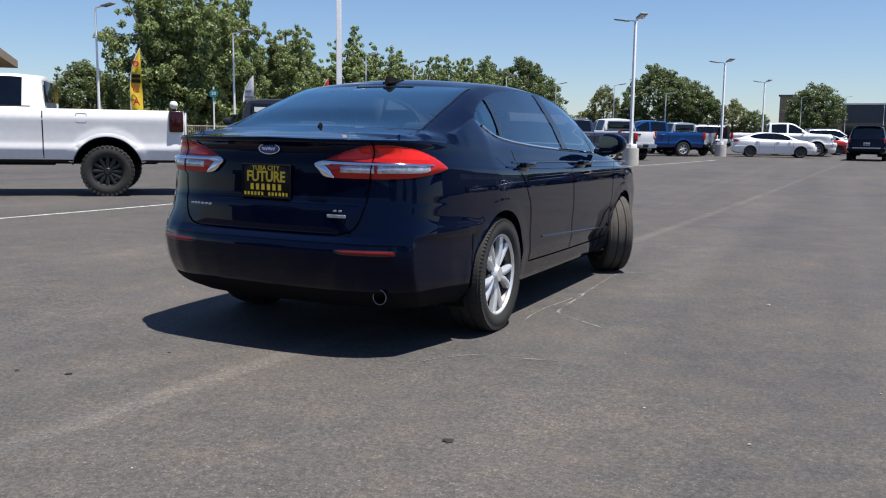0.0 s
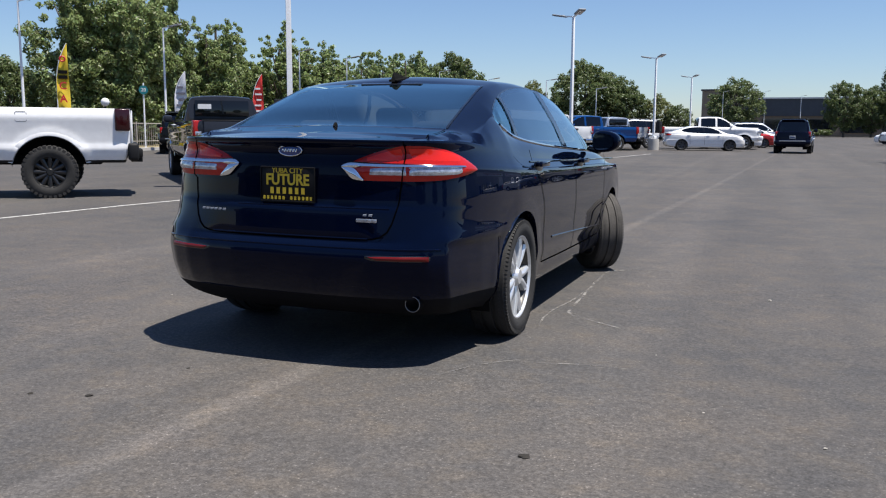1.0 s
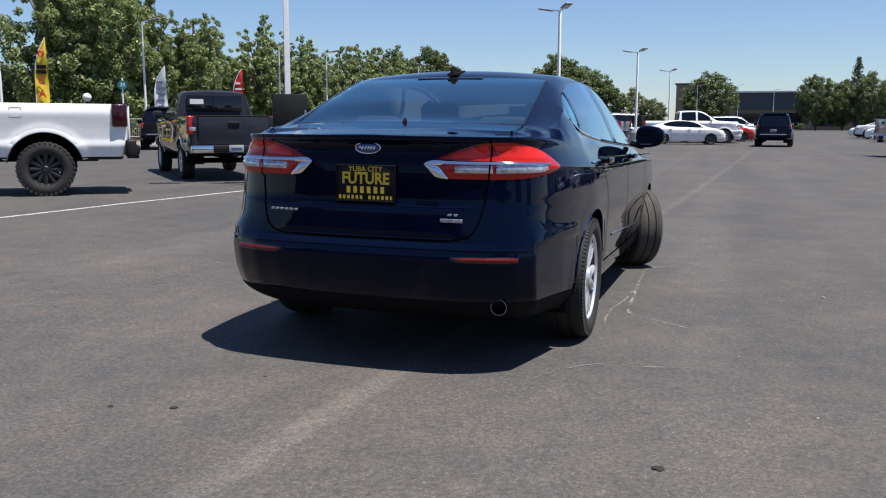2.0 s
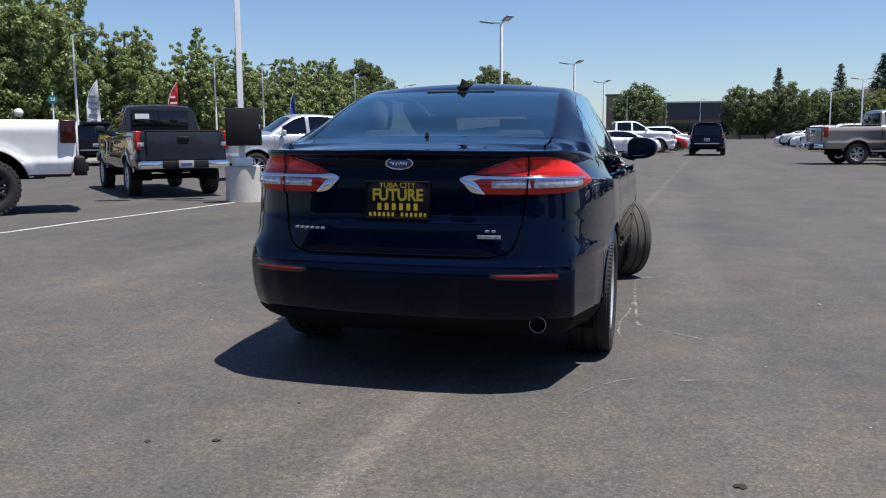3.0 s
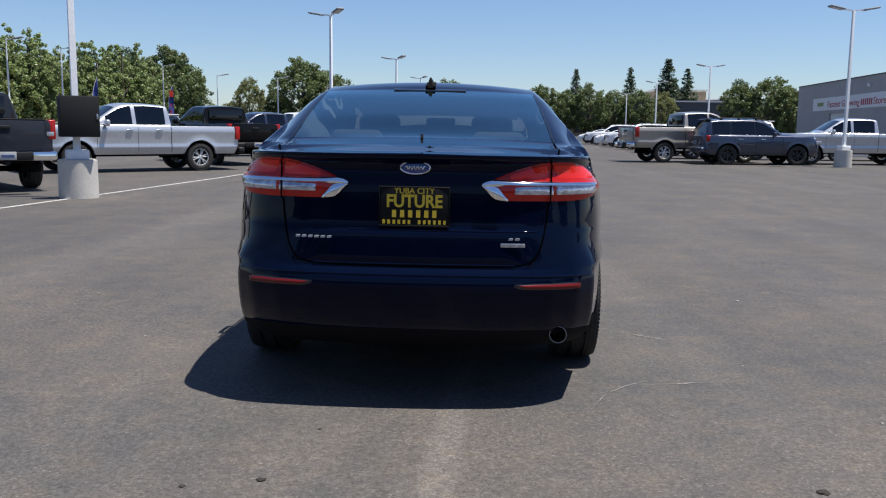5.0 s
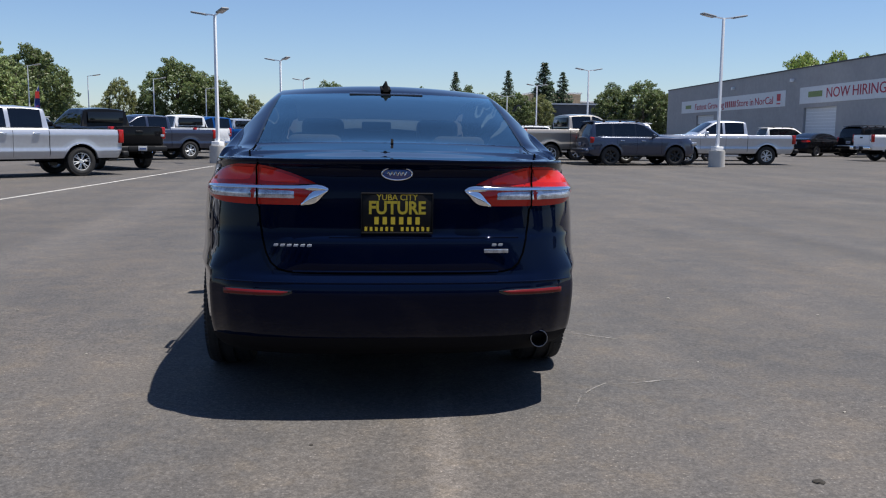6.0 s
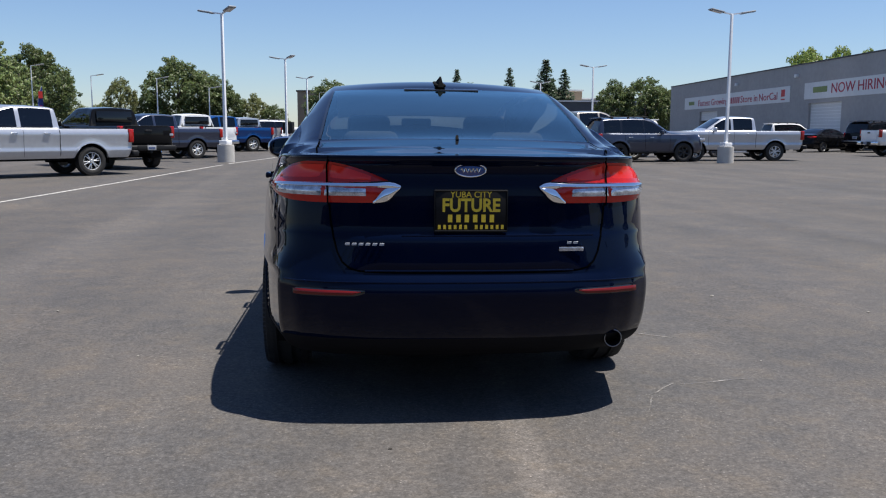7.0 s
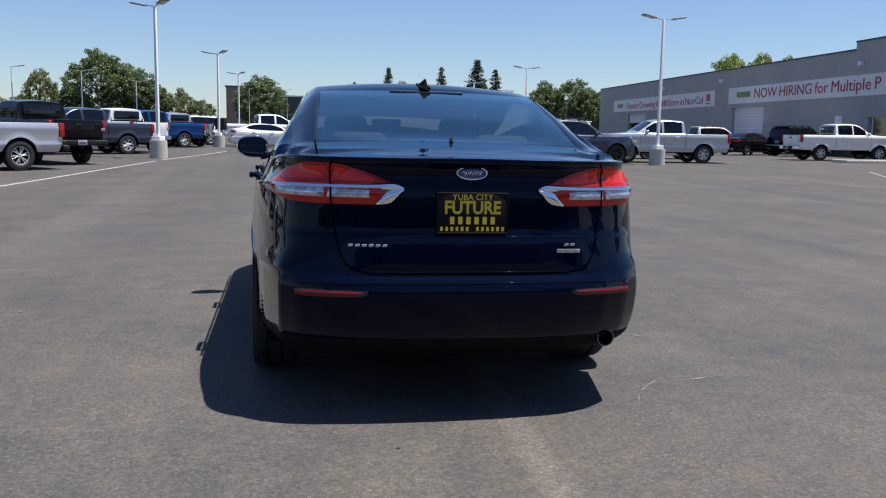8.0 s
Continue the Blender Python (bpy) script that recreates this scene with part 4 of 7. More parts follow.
        fine = []
        for (a, b), (c2, d2) in zip(pts, pts[1:]):
            fine += [(a + (c2 - a) * i / 5, b + (d2 - b) * i / 5) for i in range(5)]
        fine.append(pts[-1])
        line = [sh.tail(s * a, b, 0.003 if b < 0.89 or b > 1.065 else 0.019) for a, b in fine]
        across = []
        for i in range(len(line)):
            d = line[min(i + 1, len(line) - 1)] - line[max(i - 1, 0)]
            across.append(d.cross(Vector((0, -1, 0))))
        ribbon(line, 0.007, across, GAP, car)
        top_line = [Vector((s * sh.P[M["E"], k, 0] * 0.985, sh.P[M["E"], k, 1], sh.P[M["E"], k, 2] + 0.004)) for k in range(sh.P.shape[1]) if 0.02 < sh.P[M["E"], k, 1] < 0.5 and sh.px[k] > 0.5]
        ribbon(top_line, 0.007, [(1, 0, 0)] * len(top_line), GAP, car)
        seam = [sh.flank(0.635, b, 0.003) for b in np.linspace(0.235, 0.60, 12)]
        ribbon([Vector((s * p.x, p.y, p.z)) for p in seam], 0.006, [(0, 1, 0)] * 12, GAP, car)
        # black band round the rear glass
        for a, b, row, yy in ((0.50, 1.25, M["E"], 0),):
            pts = [sh.P[row, k] + 0.003 * sh.N[row, k] for k in range(sh.P.shape[1]) if a < sh.P[row, k, 1] < b and sh.px[k] > 0.3]
            ribbon([Vector((s * (p[0] - 0.006), p[1], p[2])) for p in pts], 0.012, [(1, 0, 0)] * len(pts), BLACK_GLOSS, car, "window_seal")
        for yy in (1.01, 3.86):
            rim_pts = [Vector((s * (sh.flank(yy + 0.372 * math.cos(a), max(0.22, 0.335 + 0.372 * math.sin(a))).x - 0.012), yy + 0.372 * math.cos(a), 0.335 + 0.372 * math.sin(a))) for a in np.linspace(-0.28, math.pi + 0.28, 34)]
            ribbon(rim_pts, 0.035, [(1, 0, 0)] * 34, NAVY, car, "arch_lip")
            well(car, s * 0.835, yy, 0.335, 0.388, 0.38)
        add_wheel(car, s * 0.802, 1.01, 0.333, 0.225, 0.235, 5, True)
        add_wheel(car, s * (0.80 if s > 0 else 0.78), 3.86, 0.333, 0.225, 0.235, 5, True, tyre_mat=TREAD, steer=34 if s > 0 else 28)
    # underside
    part("underbody", box(1.30, 4.0, 0.05, pose(0, 2.55, 0.27)), LINER, car)
    part("rear_valance", box(1.30, 0.08, 0.12, pose(0, 0.34, 0.33), 0.02), LINER, car)
    part("silencer", box(1.0, 0.35, 0.12, pose(0, 0.55, 0.30), 0.05, 3), LINER, car)
    pv, pf = lathe([(0.16, 0.030), (-0.01, 0.034), (-0.012, 0.036), (-0.01, 0.0375), (0.16, 0.036)], 28)
    raw("tail_pipe", [(q[1] + 0.632, q[0] + 0.075, q[2] + 0.316) for q in pv], pf, LINER, car, "dark exhaust pipe with bright rim")
    rope([(0.632 + 0.0365 * math.cos(a), 0.064, 0.316 + 0.0365 * math.sin(a)) for a in np.linspace(0, 2 * math.pi, 33)], 0.0022, RIM_GREY, car, "pipe_rim", n=8, label="bright exhaust rim")
    cap = bmesh.new()
    bmesh.ops.create_circle(cap, cap_ends=True, segments=20, radius=0.032, matrix=pose(0.632, 0.13, 0.316, 90))
    part("pipe_bore", cap, LINER, car)
    # boot furniture
    bd = bmesh.new()
    bmesh.ops.create_uvsphere(bd, u_segments=40, v_segments=16, radius=1)
    for v in bd.verts:
        v.co = Vector((v.co.x * 0.062, v.co.y * 0.008, v.co.z * 0.0255))
    bd.transform(pose(0, sh.tail(0, 1.03).y - 0.004, 1.032, -4))
    oval = part("badge", bd, BADGE_BLUE, boot, "blue oval badge with bright rim")
    ring = [Vector((0.063 * math.cos(a), sh.tail(0, 1.03).y - 0.009, 1.032 + 0.0265 * math.sin(a))) for a in np.linspace(0, 2 * math.pi, 49)]
    rope(ring, 0.0035, CHROME, oval, "badge_rim", n=8)
    script = [Vector((-0.04 + 0.08 * i / 30, sh.tail(0, 1.03).y - 0.0135, 1.032 + 0.008 * math.sin(i * 1.1))) for i in range(31)]
    rope(script, 0.0022, CHROME, oval, "badge_mark")
    py = sh.tail(0, 0.87).y
    plate = part("licence_plate_insert", box(0.292, 0.006, 0.158, pose(0, py - 0.010, 0.868), 0.003), PLATE_BLACK, boot, "black dealer plate insert with yellow lettering")
    for yy, zz, sx, sz in ((0, 0.950, 0.30, 0.008), (0, 0.786, 0.30, 0.010)):
        part("plate_bracket", box(sx, 0.012, sz, pose(0, py - 0.012, zz), 0.004), PLATE_BLACK, plate)
    for sx in (-0.148, 0.148):
        part("plate_bracket", box(0.005, 0.010, 0.17, pose(sx, py - 0.012, 0.868), 0.004), PLATE_BLACK, plate)
    for words, size, zz, spr, bold in (("YUBA CITY", 0.036, 0.934, 0.95, 0.0004), ("FUTURE", 0.074, 0.889, 0.90, 0.0022)):
        me = text_mesh(words, size, spr, 0.001, bold)
        me.transform(pose(0, py - 0.0145, zz))
        part_mesh("plate_lettering", me, YELLOW_INK, plate, smooth=0)
    for zz, wd, h, count, span in ((0.838, 0.033, 0.031, 6, 0.205), (0.803, 0.017, 0.017, 13, 0.28)):
        for i in range(count):
            if count == 13 and i == 6:
                continue
            part("plate_mark", box(span / count * 0.52, 0.002, h, pose(-span / 2 + span * (i + 0.5) / count, py - 0.0145, zz)), YELLOW_INK, plate)
    for cx, wd, h, n in ((-0.43, 0.165, 0.017, 6), (0.425, 0.055, 0.017, 2)):
        for i in range(n):
            bx = cx - wd / 2 + wd * (i + 0.5) / n
            zz = 0.733 if n == 6 else 0.737
            t = sh.tail(bx, zz, 0.003)
            letter = box(wd / n * 0.70, 0.003, 0.011, None, 0.002, 1)
            for v in letter.verts:
                v.co.x += v.co.z * 0.3
            letter.transform(pose(t.x, t.y, zz))
            part("model_badge", letter, BADGE_GREY, boot, "bright model badge")
    t = sh.tail(0.42, 0.712, 0.003)
    part("model_badge", box(0.105, 0.005, 0.017, pose(t.x, t.y, 0.711, 0, 0, 3), 0.002), CLEAR_LENS, boot, "pale rectangular badge")
    rope([sh.tail(a, 0.7675, 0.001) for a in np.linspace(-0.28, 0.52, 40)], 0.0035, NAVY, boot, "lid_crease", 16)
    rope([sh.tail(a, 0.6245, 0.001) for a in np.linspace(-0.43, 0.43, 50)], 0.0040, NAVY, boot, "lid_hem", 16)
    rope([sh.tail(a, 0.582, 0.0005) for a in np.linspace(-0.76, 0.76, 80)], 0.0040, NAVY, car, "bumper_crease", 16)
    # roof fin, high brake lamp, spoiler band, parcel shelf, seats
    fin = bmesh.new()
    prof = [(1.235, 0), (1.247, 0.040), (1.262, 0.048), (1.285, 0.040), (1.33, 0.020), (1.42, 0.0)]
    for a, h in prof:
        w = 0.014 if h < 0.03 else 0.004
        fin.verts.new((-w, a, 1.449 + h + 0.17 * (a - 1.25))), fin.verts.new((w, a, 1.449 + h + 0.17 * (a - 1.25)))
    for a, b in ((1.232, 0.014), (1.45, 0.012)):
        fin.verts.new((-b, a, 1.443 + 0.17 * (a - 1.25))), fin.verts.new((b, a, 1.443 + 0.17 * (a - 1.25)))
    bmesh.ops.convex_hull(fin, input=fin.verts)
    part("roof_antenna", fin, LINER, car, "black shark fin aerial")
    part("aerial_base", box(0.056, 0.20, 0.016, pose(0, 1.335, 1.462, 9), 0.007, 3), LINER, car)
    part("roof_brake_lamp", box(0.40, 0.034, 0.010, pose(0, 1.222, 1.4235, 17), 0.004, 2), BLACK_GLOSS, car, "dark high brake lamp strip")
    part("high_brake_lamp", box(0.012, 0.03, 0.035, pose(0, 0.49, 1.155, 40)), LINER, car)
    part("parcel_shelf", box(1.20, 0.55, 0.03, pose(0, 0.78, 1.07), 0.01), TRIM_GREY, car)
    part("cabin_floor", box(1.5, 2.6, 0.04, pose(0, 2.3, 0.33)), TRIM_GREY, car)
    part("dashboard", box(1.36, 0.45, 0.30, pose(0, 3.28, 0.90, 6), 0.08, 3), TRIM_GREY, car)
    part("console", box(0.24, 1.1, 0.25, pose(0, 2.55, 0.50), 0.04), TRIM_GREY, car)
    for s in (-1, 1):
        seat(car, s * 0.37, 2.28, 0.60, 0.50)
        part("door_card", box(0.05, 2.0, 0.55, pose(s * 0.80, 2.3, 0.72)), TRIM_GREY, car)
    bench = new("rear_bench")
    bench.parent = car
    part("cushion", box(1.26, 0.5, 0.17, pose(0, 1.55, 0.46), 0.05, 3), CLOTH, bench)
    part("backrest", box(1.26, 0.16, 0.58, pose(0, 1.14, 0.80, 18), 0.06, 3), CLOTH, bench)
    for a in (-0.38, 0.38):
        part("headrest", box(0.28, 0.09, 0.13, pose(a, 1.03, 1.135, 12), 0.04, 3), CLOTH, bench)
    part("inner_mirror", box(0.22, 0.03, 0.065, pose(0, 3.02, 1.29), 0.015), BLACK, car)
    wheel_ring = [Vector((-0.37 + 0.18 * math.cos(a), 2.98 - 0.05 * math.sin(a), 0.97 + 0.175 * math.sin(a))) for a in np.linspace(0, 2 * math.pi, 33)]
    rope(wheel_ring, 0.015, BLACK, car, "steering_wheel")
    return car


main_car = main_sedan()


# ---- other vehicles ----
SKIN = material("vehicle paint", (0.8, 0.8, 0.8), 0.35, coat=1.0)
PAINTS = {
    "white": paint("white car paint", (0.80, 0.80, 0.80), rough=0.4),
    "pearl": paint("pearl white paint", (0.74, 0.75, 0.76), rough=0.4),
    "grey": paint("dark grey metallic paint", (0.027, 0.031, 0.042)),
    "silver": paint("silver metallic paint", (0.50, 0.52, 0.56), metal=0.55, rough=0.3),
    "black": paint("black car paint", (0.008, 0.008, 0.009)),
    "slate": paint("slate blue grey paint", (0.024, 0.032, 0.062), metal=0.3, rough=0.3),
    "blue": paint("deep blue paint", (0.003, 0.040, 0.160)),
    "navy": paint("navy car paint", (0.004, 0.006, 0.017)),
    "tan": paint("beige metallic paint", (0.36, 0.33, 0.29), metal=0.4),
    "red": paint("red car paint", (0.35, 0.02, 0.02)),
    "steel": paint("steel grey paint", (0.20, 0.21, 0.22), metal=0.4),
}
for dark in ("black", "navy", "grey"):
    deep_gloss(PAINTS[dark])
STICKER = material("white window sticker", (0.72, 0.72, 0.72), 0.6)
PLATE_WHITE = material("pale grey number plate", (0.34, 0.35, 0.37), 0.5)
PLATE_BARS = material("blue plate marks", (0.05, 0.08, 0.2), 0.5)


def finish_vehicle(car, sh, tail_z, lamp_w, lamp_h, lamp_x, handles, mirror, plate_z, chrome_bumper, bumper_z, head=True, width=1.9, lens=None, plate_out=0.03):
    for s in (-1, 1):
        x = lamp_x
        p = sh.tail(s * (lamp_x - 0.03), tail_z)
        lamp = part("tail_lamp", box(lamp_w, 0.24 if lens else 0.16, lamp_h, pose(s * (lamp_x - lamp_w / 2 + 0.03), p.y + (0.09 if lens else 0.055), tail_z, 0, 0, -s * 8), 0.025, 3), lens or RED_TRUCK, car, "red tail lamp")
        part("lamp_band", box(lamp_w * 0.75, 0.02, lamp_h * 0.22, pose(s * (lamp_x - lamp_w / 2 + 0.02), p.y - 0.022, tail_z - lamp_h * 0.22), 0.004), CLEAR_LENS, lamp)
        for hy, hz in handles:
            f = sh.flank(hy, hz, 0.02)
            part("door_handle", box(0.03, 0.18, 0.028, pose(s * f.x, hy, hz), 0.010), SKIN if lens else CHROME, car)
        mx, my, mz = mirror
        m = new("door_mirror")
        m.parent = car
        m.matrix_local = pose(s * mx, my, mz)
        part("mirror_shell", box(0.20, 0.12, 0.17, pose(0, 0, 0), 0.045, 3), SKIN, m)
        part("mirror_arm", box(0.12, 0.05, 0.05, pose(-s * 0.13, 0.02, -0.05)), BLACK, m)
        if head:
            L = sh.length
            part("headlamp", box(0.30, 0.30, 0.15, pose(s * (width / 2 - 0.28), L - 0.22, bumper_z + 0.33, 0, 0, s * 24), 0.04, 3), CLEAR_LENS, car, "clear headlamp")
    py = sh.tail(0, plate_z).y
    pl = part("number_plate", box(0.30, 0.01, 0.15, pose(0, py - plate_out, plate_z), 0.004), PLATE_WHITE, car, "pale number plate")
    bars = box(0.22, 0.004, 0.05, pose(0, py - plate_out - 0.007, plate_z - 0.005))
    part("plate_mark", bars, PLATE_BARS, pl)
    if head:
        part("grille", box(0.9, 0.06, 0.30, pose(0, sh.length - 0.02, bumper_z + 0.22), 0.04), BLACK, car)


def flare_ring(car, s, run, yy, zc, r0, wide, mat):
    """A raised lip round a wheel opening; run(a): the flank's x at angle a."""
    vs, fs, n = [], [], 30
    for i in range(n + 1):
        a = 0.22 + (math.pi - 0.44) * i / n
        for dx, r in ((-0.03, r0), (0.016, r0 + 0.004), (0.022, r0 + 0.014), (0.020, r0 + wide - 0.016), (0.014, r0 + wide - 0.005), (-0.012, r0 + wide)):
            vs.append((s * (run(a) + dx), yy + r * math.cos(a), zc + r * math.sin(a)))
    for i in range(n):
        for k in range(5):
            f = (i * 6 + k, (i + 1) * 6 + k, (i + 1) * 6 + k + 1, i * 6 + k + 1)
            fs.append(f if s > 0 else f[::-1])
    return raw("wheel_flare", vs, fs, mat, car, smooth=30)


def make_pickup(label, colour, lift=0.0, R=0.39, rim_mat=None, style="road", spokes=6, chrome=True, group="", sticker=False, L=5.55, lug=False, tall=0.0, cab_at=2.02, doors=2):
    """A crew-cab pickup, tail at y = 0, nose at +y."""
    car = thing("pickup_truck", Matrix.Identity(4), label, "pickup truck", group)
    k = L / 5.5
    plan = [(0, 0), (0.4, 0.004), (0.78, 0.014), (0.89, 0.045), (0.93, 0.13), (0.937, 0.3), (0.94, 0.6), (0.945, 1.2), (0.945, 2.0), (0.945, 3.0), (0.945, 4.2), (0.94, 4.6), (0.91, 5.0), (0.83, 5.27), (0.6, 5.43), (0.3, 5.49), (0, 5.5)]
    h = lift
    levels = [0.36, 0.40, 0.44, 0.47, 0.50, 0.54, 0.58, 0.62, 0.66, 0.70, 0.74, 0.78, 0.82, 0.86, 0.90, 0.94, 0.98, 1.02, 1.06, 1.09, 1.11, 1.125, 1.13]
    w = straight([(0.36, 0.855), (0.44, 0.900), (0.54, 0.932), (0.575, 0.937), (0.60, 0.928), (0.63, 0.916), (0.80, 0.924), (0.95, 0.938), (0.99, 0.943), (1.02, 0.940), (1.05, 0.930), (1.09, 0.914), (1.13, 0.896)])
    rear = straight([(0.36, 0.10), (0.47, 0.05), (0.55, 0.03), (0.6, 0.01), (0.9, 0.0), (0.95, -0.006), (1.08, -0.004), (1.13, 0.0)])
    front = straight([(0.36, -0.10), (0.5, -0.03), (0.6, 0.0), (0.9, -0.02), (1.13, -0.16)])
    ztop = smooth_curve([(0, 1.13), (2, 1.13), (4, 1.13), (4.6, 1.11), (5.2, 1.04), (5.5, 0.92)])
    yc = cab_at
    zmid = straight([(-1, 1.13), (0.075, 1.13), (0.08, 0.72), (yc - 0.03, 0.72), (yc + 0.02, 1.69), (yc + 0.1, 1.725), (2.6, 1.755), (3.1, 1.755), (3.25, 1.735), (3.42, 1.675), (4.05, 1.24), (4.15, 1.19), (4.7, 1.15), (5.1, 1.10), (5.4, 0.99), (5.5, 0.9)])
    belt = (straight([(-1, 0.875), (yc - 0.03, 0.875), (yc + 0.02, 0.85), (4.05, 0.85), (4.3, 0.86), (5.5, 0.7)]), straight([(-1, 1.138), (yc - 0.03, 1.138), (yc + 0.02, 1.165), (3.6, 1.165), (4.05, 1.145), (4.6, 1.12), (5.2, 1.05), (5.5, 0.9)]))
    rail = (straight([(-1, 0.825), (yc - 0.03, 0.825), (yc + 0.02, 0.72), (2.4, 0.69), (3.1, 0.685), (3.35, 0.70), (3.7, 0.76), (4.05, 0.83), (4.6, 0.7), (5.5, 0.6)]), straight([(-1, 1.138), (yc - 0.03, 1.138), (yc + 0.02, 1.61), (yc + 0.15, 1.645), (2.6, 1.67), (3.1, 1.665), (3.35, 1.59), (3.7, 1.39), (4.05, 1.16), (4.6, 1.13), (5.2, 1.06), (5.5, 0.9)]))
    edge = (straight([(-1, 0.80), (0.075, 0.80), (0.08, 0.80), (yc - 0.03, 0.80), (yc + 0.02, 0.66), (2.4, 0.61), (3.2, 0.61), (3.42, 0.625), (4.05, 0.74), (4.6, 0.6), (5.5, 0.5)]), straight([(-1, 1.134), (0.075, 1.134), (0.08, 0.72), (yc - 0.03, 0.72), (yc + 0.02, 1.655), (yc + 0.12, 1.685), (2.6, 1.715), (3.1, 1.71), (3.25, 1.69), (3.42, 1.63), (4.05, 1.20), (4.2, 1.165), (4.7, 1.14), (5.2, 1.07), (5.5, 0.9)]))

    plan = [(a, b * k) for a, b in plan]
    sc = lambda f: (lambda y: f(np.asarray(y) / k))
    sh = Shell(plan, 0.034, levels, w, rear, front, 1.2, sc(ztop), sc(zmid), (sc(belt[0]), sc(belt[1])), (sc(rail[0]), sc(rail[1])), (sc(edge[0]), sc(edge[1])), bulge=(0.004, 0.01, 0.004), side_rows=(2, 4, 2, 5))
    ya, yb = 1.20 * k, 4.50 * k
    wz = R - h
    gap = 0.14 if lug else 0.085
    zr = sh.P[..., 2]
    sh.P[..., 2] = np.where(zr < 1.13, zr + tall * (-0.5 + 1.5 * (zr - 0.36) / 0.77), zr + tall)
    for yy in (ya, yb):
        sh.arch(yy, wz + (0.045 if lug else 0.01), R + gap, inner=0.6, flare=0.018 if lug else 0.012, flare_width=0.10)
    sh.finish()
    sh.P[..., 2] += h
    M, r, y = sh.mark, sh.r, sh.my / k
    side = (r >= M["B"]) & (r < M["T"]) & (y > yc + 0.14) & (y < 3.72)
    rearq = side & (y < 2.16)
    screen = (r >= M["E"]) & (y > 3.44) & (y < 4.03)
    bed = (y < yc)
    inner = bed & (r >= M["T"]) & (y > 0.1)
    sh.sheet("bed_liner", inner, BLACK, car)
    skirt = (sh.mz < 0.36 - 0.5 * tall + 0.075) & (y < 4.1) & lug
    if lug:
        sh.sheet("lower_edge", skirt, BLACK, car, label="matt black lower body edge")
    sh.sheet("cargo_bed", bed & ~inner & ~skirt, SKIN, car)
    sh.sheet("cab", ~bed & ~(side | screen) & (y < 4.1) & ~skirt, SKIN, car)
    sh.sheet("front_end", ~bed & (y >= 4.1), SKIN, car)
    sh.sheet("windscreen", screen, PRIVACY, car)
    for sd, s in (("right", 1), ("left", -1)):
        panes = ((2.16, 2.95), (3.02, 3.72)) if doors == 2 else ((yc + 0.30, 2.88), (2.97, 3.72))
        for a, b in panes:
            sh.sheet("door_window", side & (y > a) & (y < b), PRIVACY, car, sd, label="dark side window")
        for a, b in ((0, panes[0][0]), (panes[0][1], panes[1][0]), (panes[1][1], 9)):
            if (side & (y >= a) & (y <= b)).any():
                sh.sheet("door_pillar", side & (y >= a) & (y <= b), SKIN, car, sd)
        for cut in (yc, 2.92, 3.98):
            line = [sh.flank(cut * k, zz, 0.003) for zz in np.linspace(0.42, 1.10, 10)]
            ribbon([Vector((s * p.x, p.y, p.z + h + tall * (-0.5 + 1.5 * (p.z - 0.36) / 0.77))) for p in line], 0.018 if cut == yc else 0.009, [(0, 1, 0)] * 10, GAP, car)
        for yy in (ya, yb):
            f = lambda a: sh.flank(yy + (R + gap) * math.cos(a), min(1.12, max(0.37, wz + (R + gap) * math.sin(a)))).x
            pts = [Vector((s * (f(a) + (0.004 if lug else -0.004)), yy + (R + gap) * math.cos(a), wz + h + (R + gap) * math.sin(a))) for a in np.linspace(0.15, math.pi - 0.15, 26)]
            ribbon(pts, 0.05, [(1, 0, 0)] * 26, BLACK if lug else SKIN, car, "arch_lip")
            flare_ring(car, s, f, yy, wz + h + (0.02 if lug else 0.0), R + gap - 0.004, 0.085 if lug else 0.070, SKIN)
            well(car, s * 0.90, yy, wz + h, R + gap + 0.015, 0.40, 0.06 if lug else -0.04)
            add_wheel(car, s * (0.80 + (0.05 if lug else 0)), yy, R, 0.26 if not lug else 0.30, 0.262 if lug else 0.24, spokes, False if lug else True, style, rim_mat or RIM)
        foot = [p for p in sh.P[M["B"]] if (yc + 0.16) * k < p[1] < 3.95 * k]
        rope([Vector((s * (p[0] + 0.004), p[1], p[2])) for p in foot[::2]], 0.012, BLACK, car, "window_trim")
    h += tall
    if lug:
        # fuel flap high on the bed's side, ahead of the wheel
        ring = [(ya + 0.40 + 0.085 * a, 0.985 + 0.08 * b) for a, b in ((-1, -0.8), (-1, 0.8), (-0.8, 1), (0.8, 1), (1, 0.8), (1, -0.8), (0.8, -1), (-0.8, -1), (-1, -0.8))]
        rope([Vector((-p.x, p.y, p.z + h)) for p in (sh.flank(a, b, 0.002) for a, b in ring)], 0.0035, TRIM_GREY, car, "fuel_flap_gap")
    # tail: gate, bumper, cab back window
    gate = part("tailgate", box(1.44, 0.03, 0.50 + 1.3 * tall, pose(0, -0.006, 0.865 + h - 0.65 * tall), 0.012), SKIN, car)
    part("gate_handle", box(0.24, 0.03, 0.07, pose(0, -0.03, 0.99 + h), 0.015), BLACK, gate)
    part("gate_top", box(1.48, 0.09, 0.03, pose(0, 0.035, 1.135 + h), 0.01), BLACK, gate)
    part("rear_bumper", box(1.80, 0.20, 0.17, pose(0, -0.06, 0.46 + h - tall), 0.05, 3) if not lug else box(1.84, 0.18, 0.30, pose(0, -0.02, 0.50 + h - tall), 0.05, 3), CHROME if chrome else BLACK, car, "chrome rear bumper" if chrome else "black rear bumper")
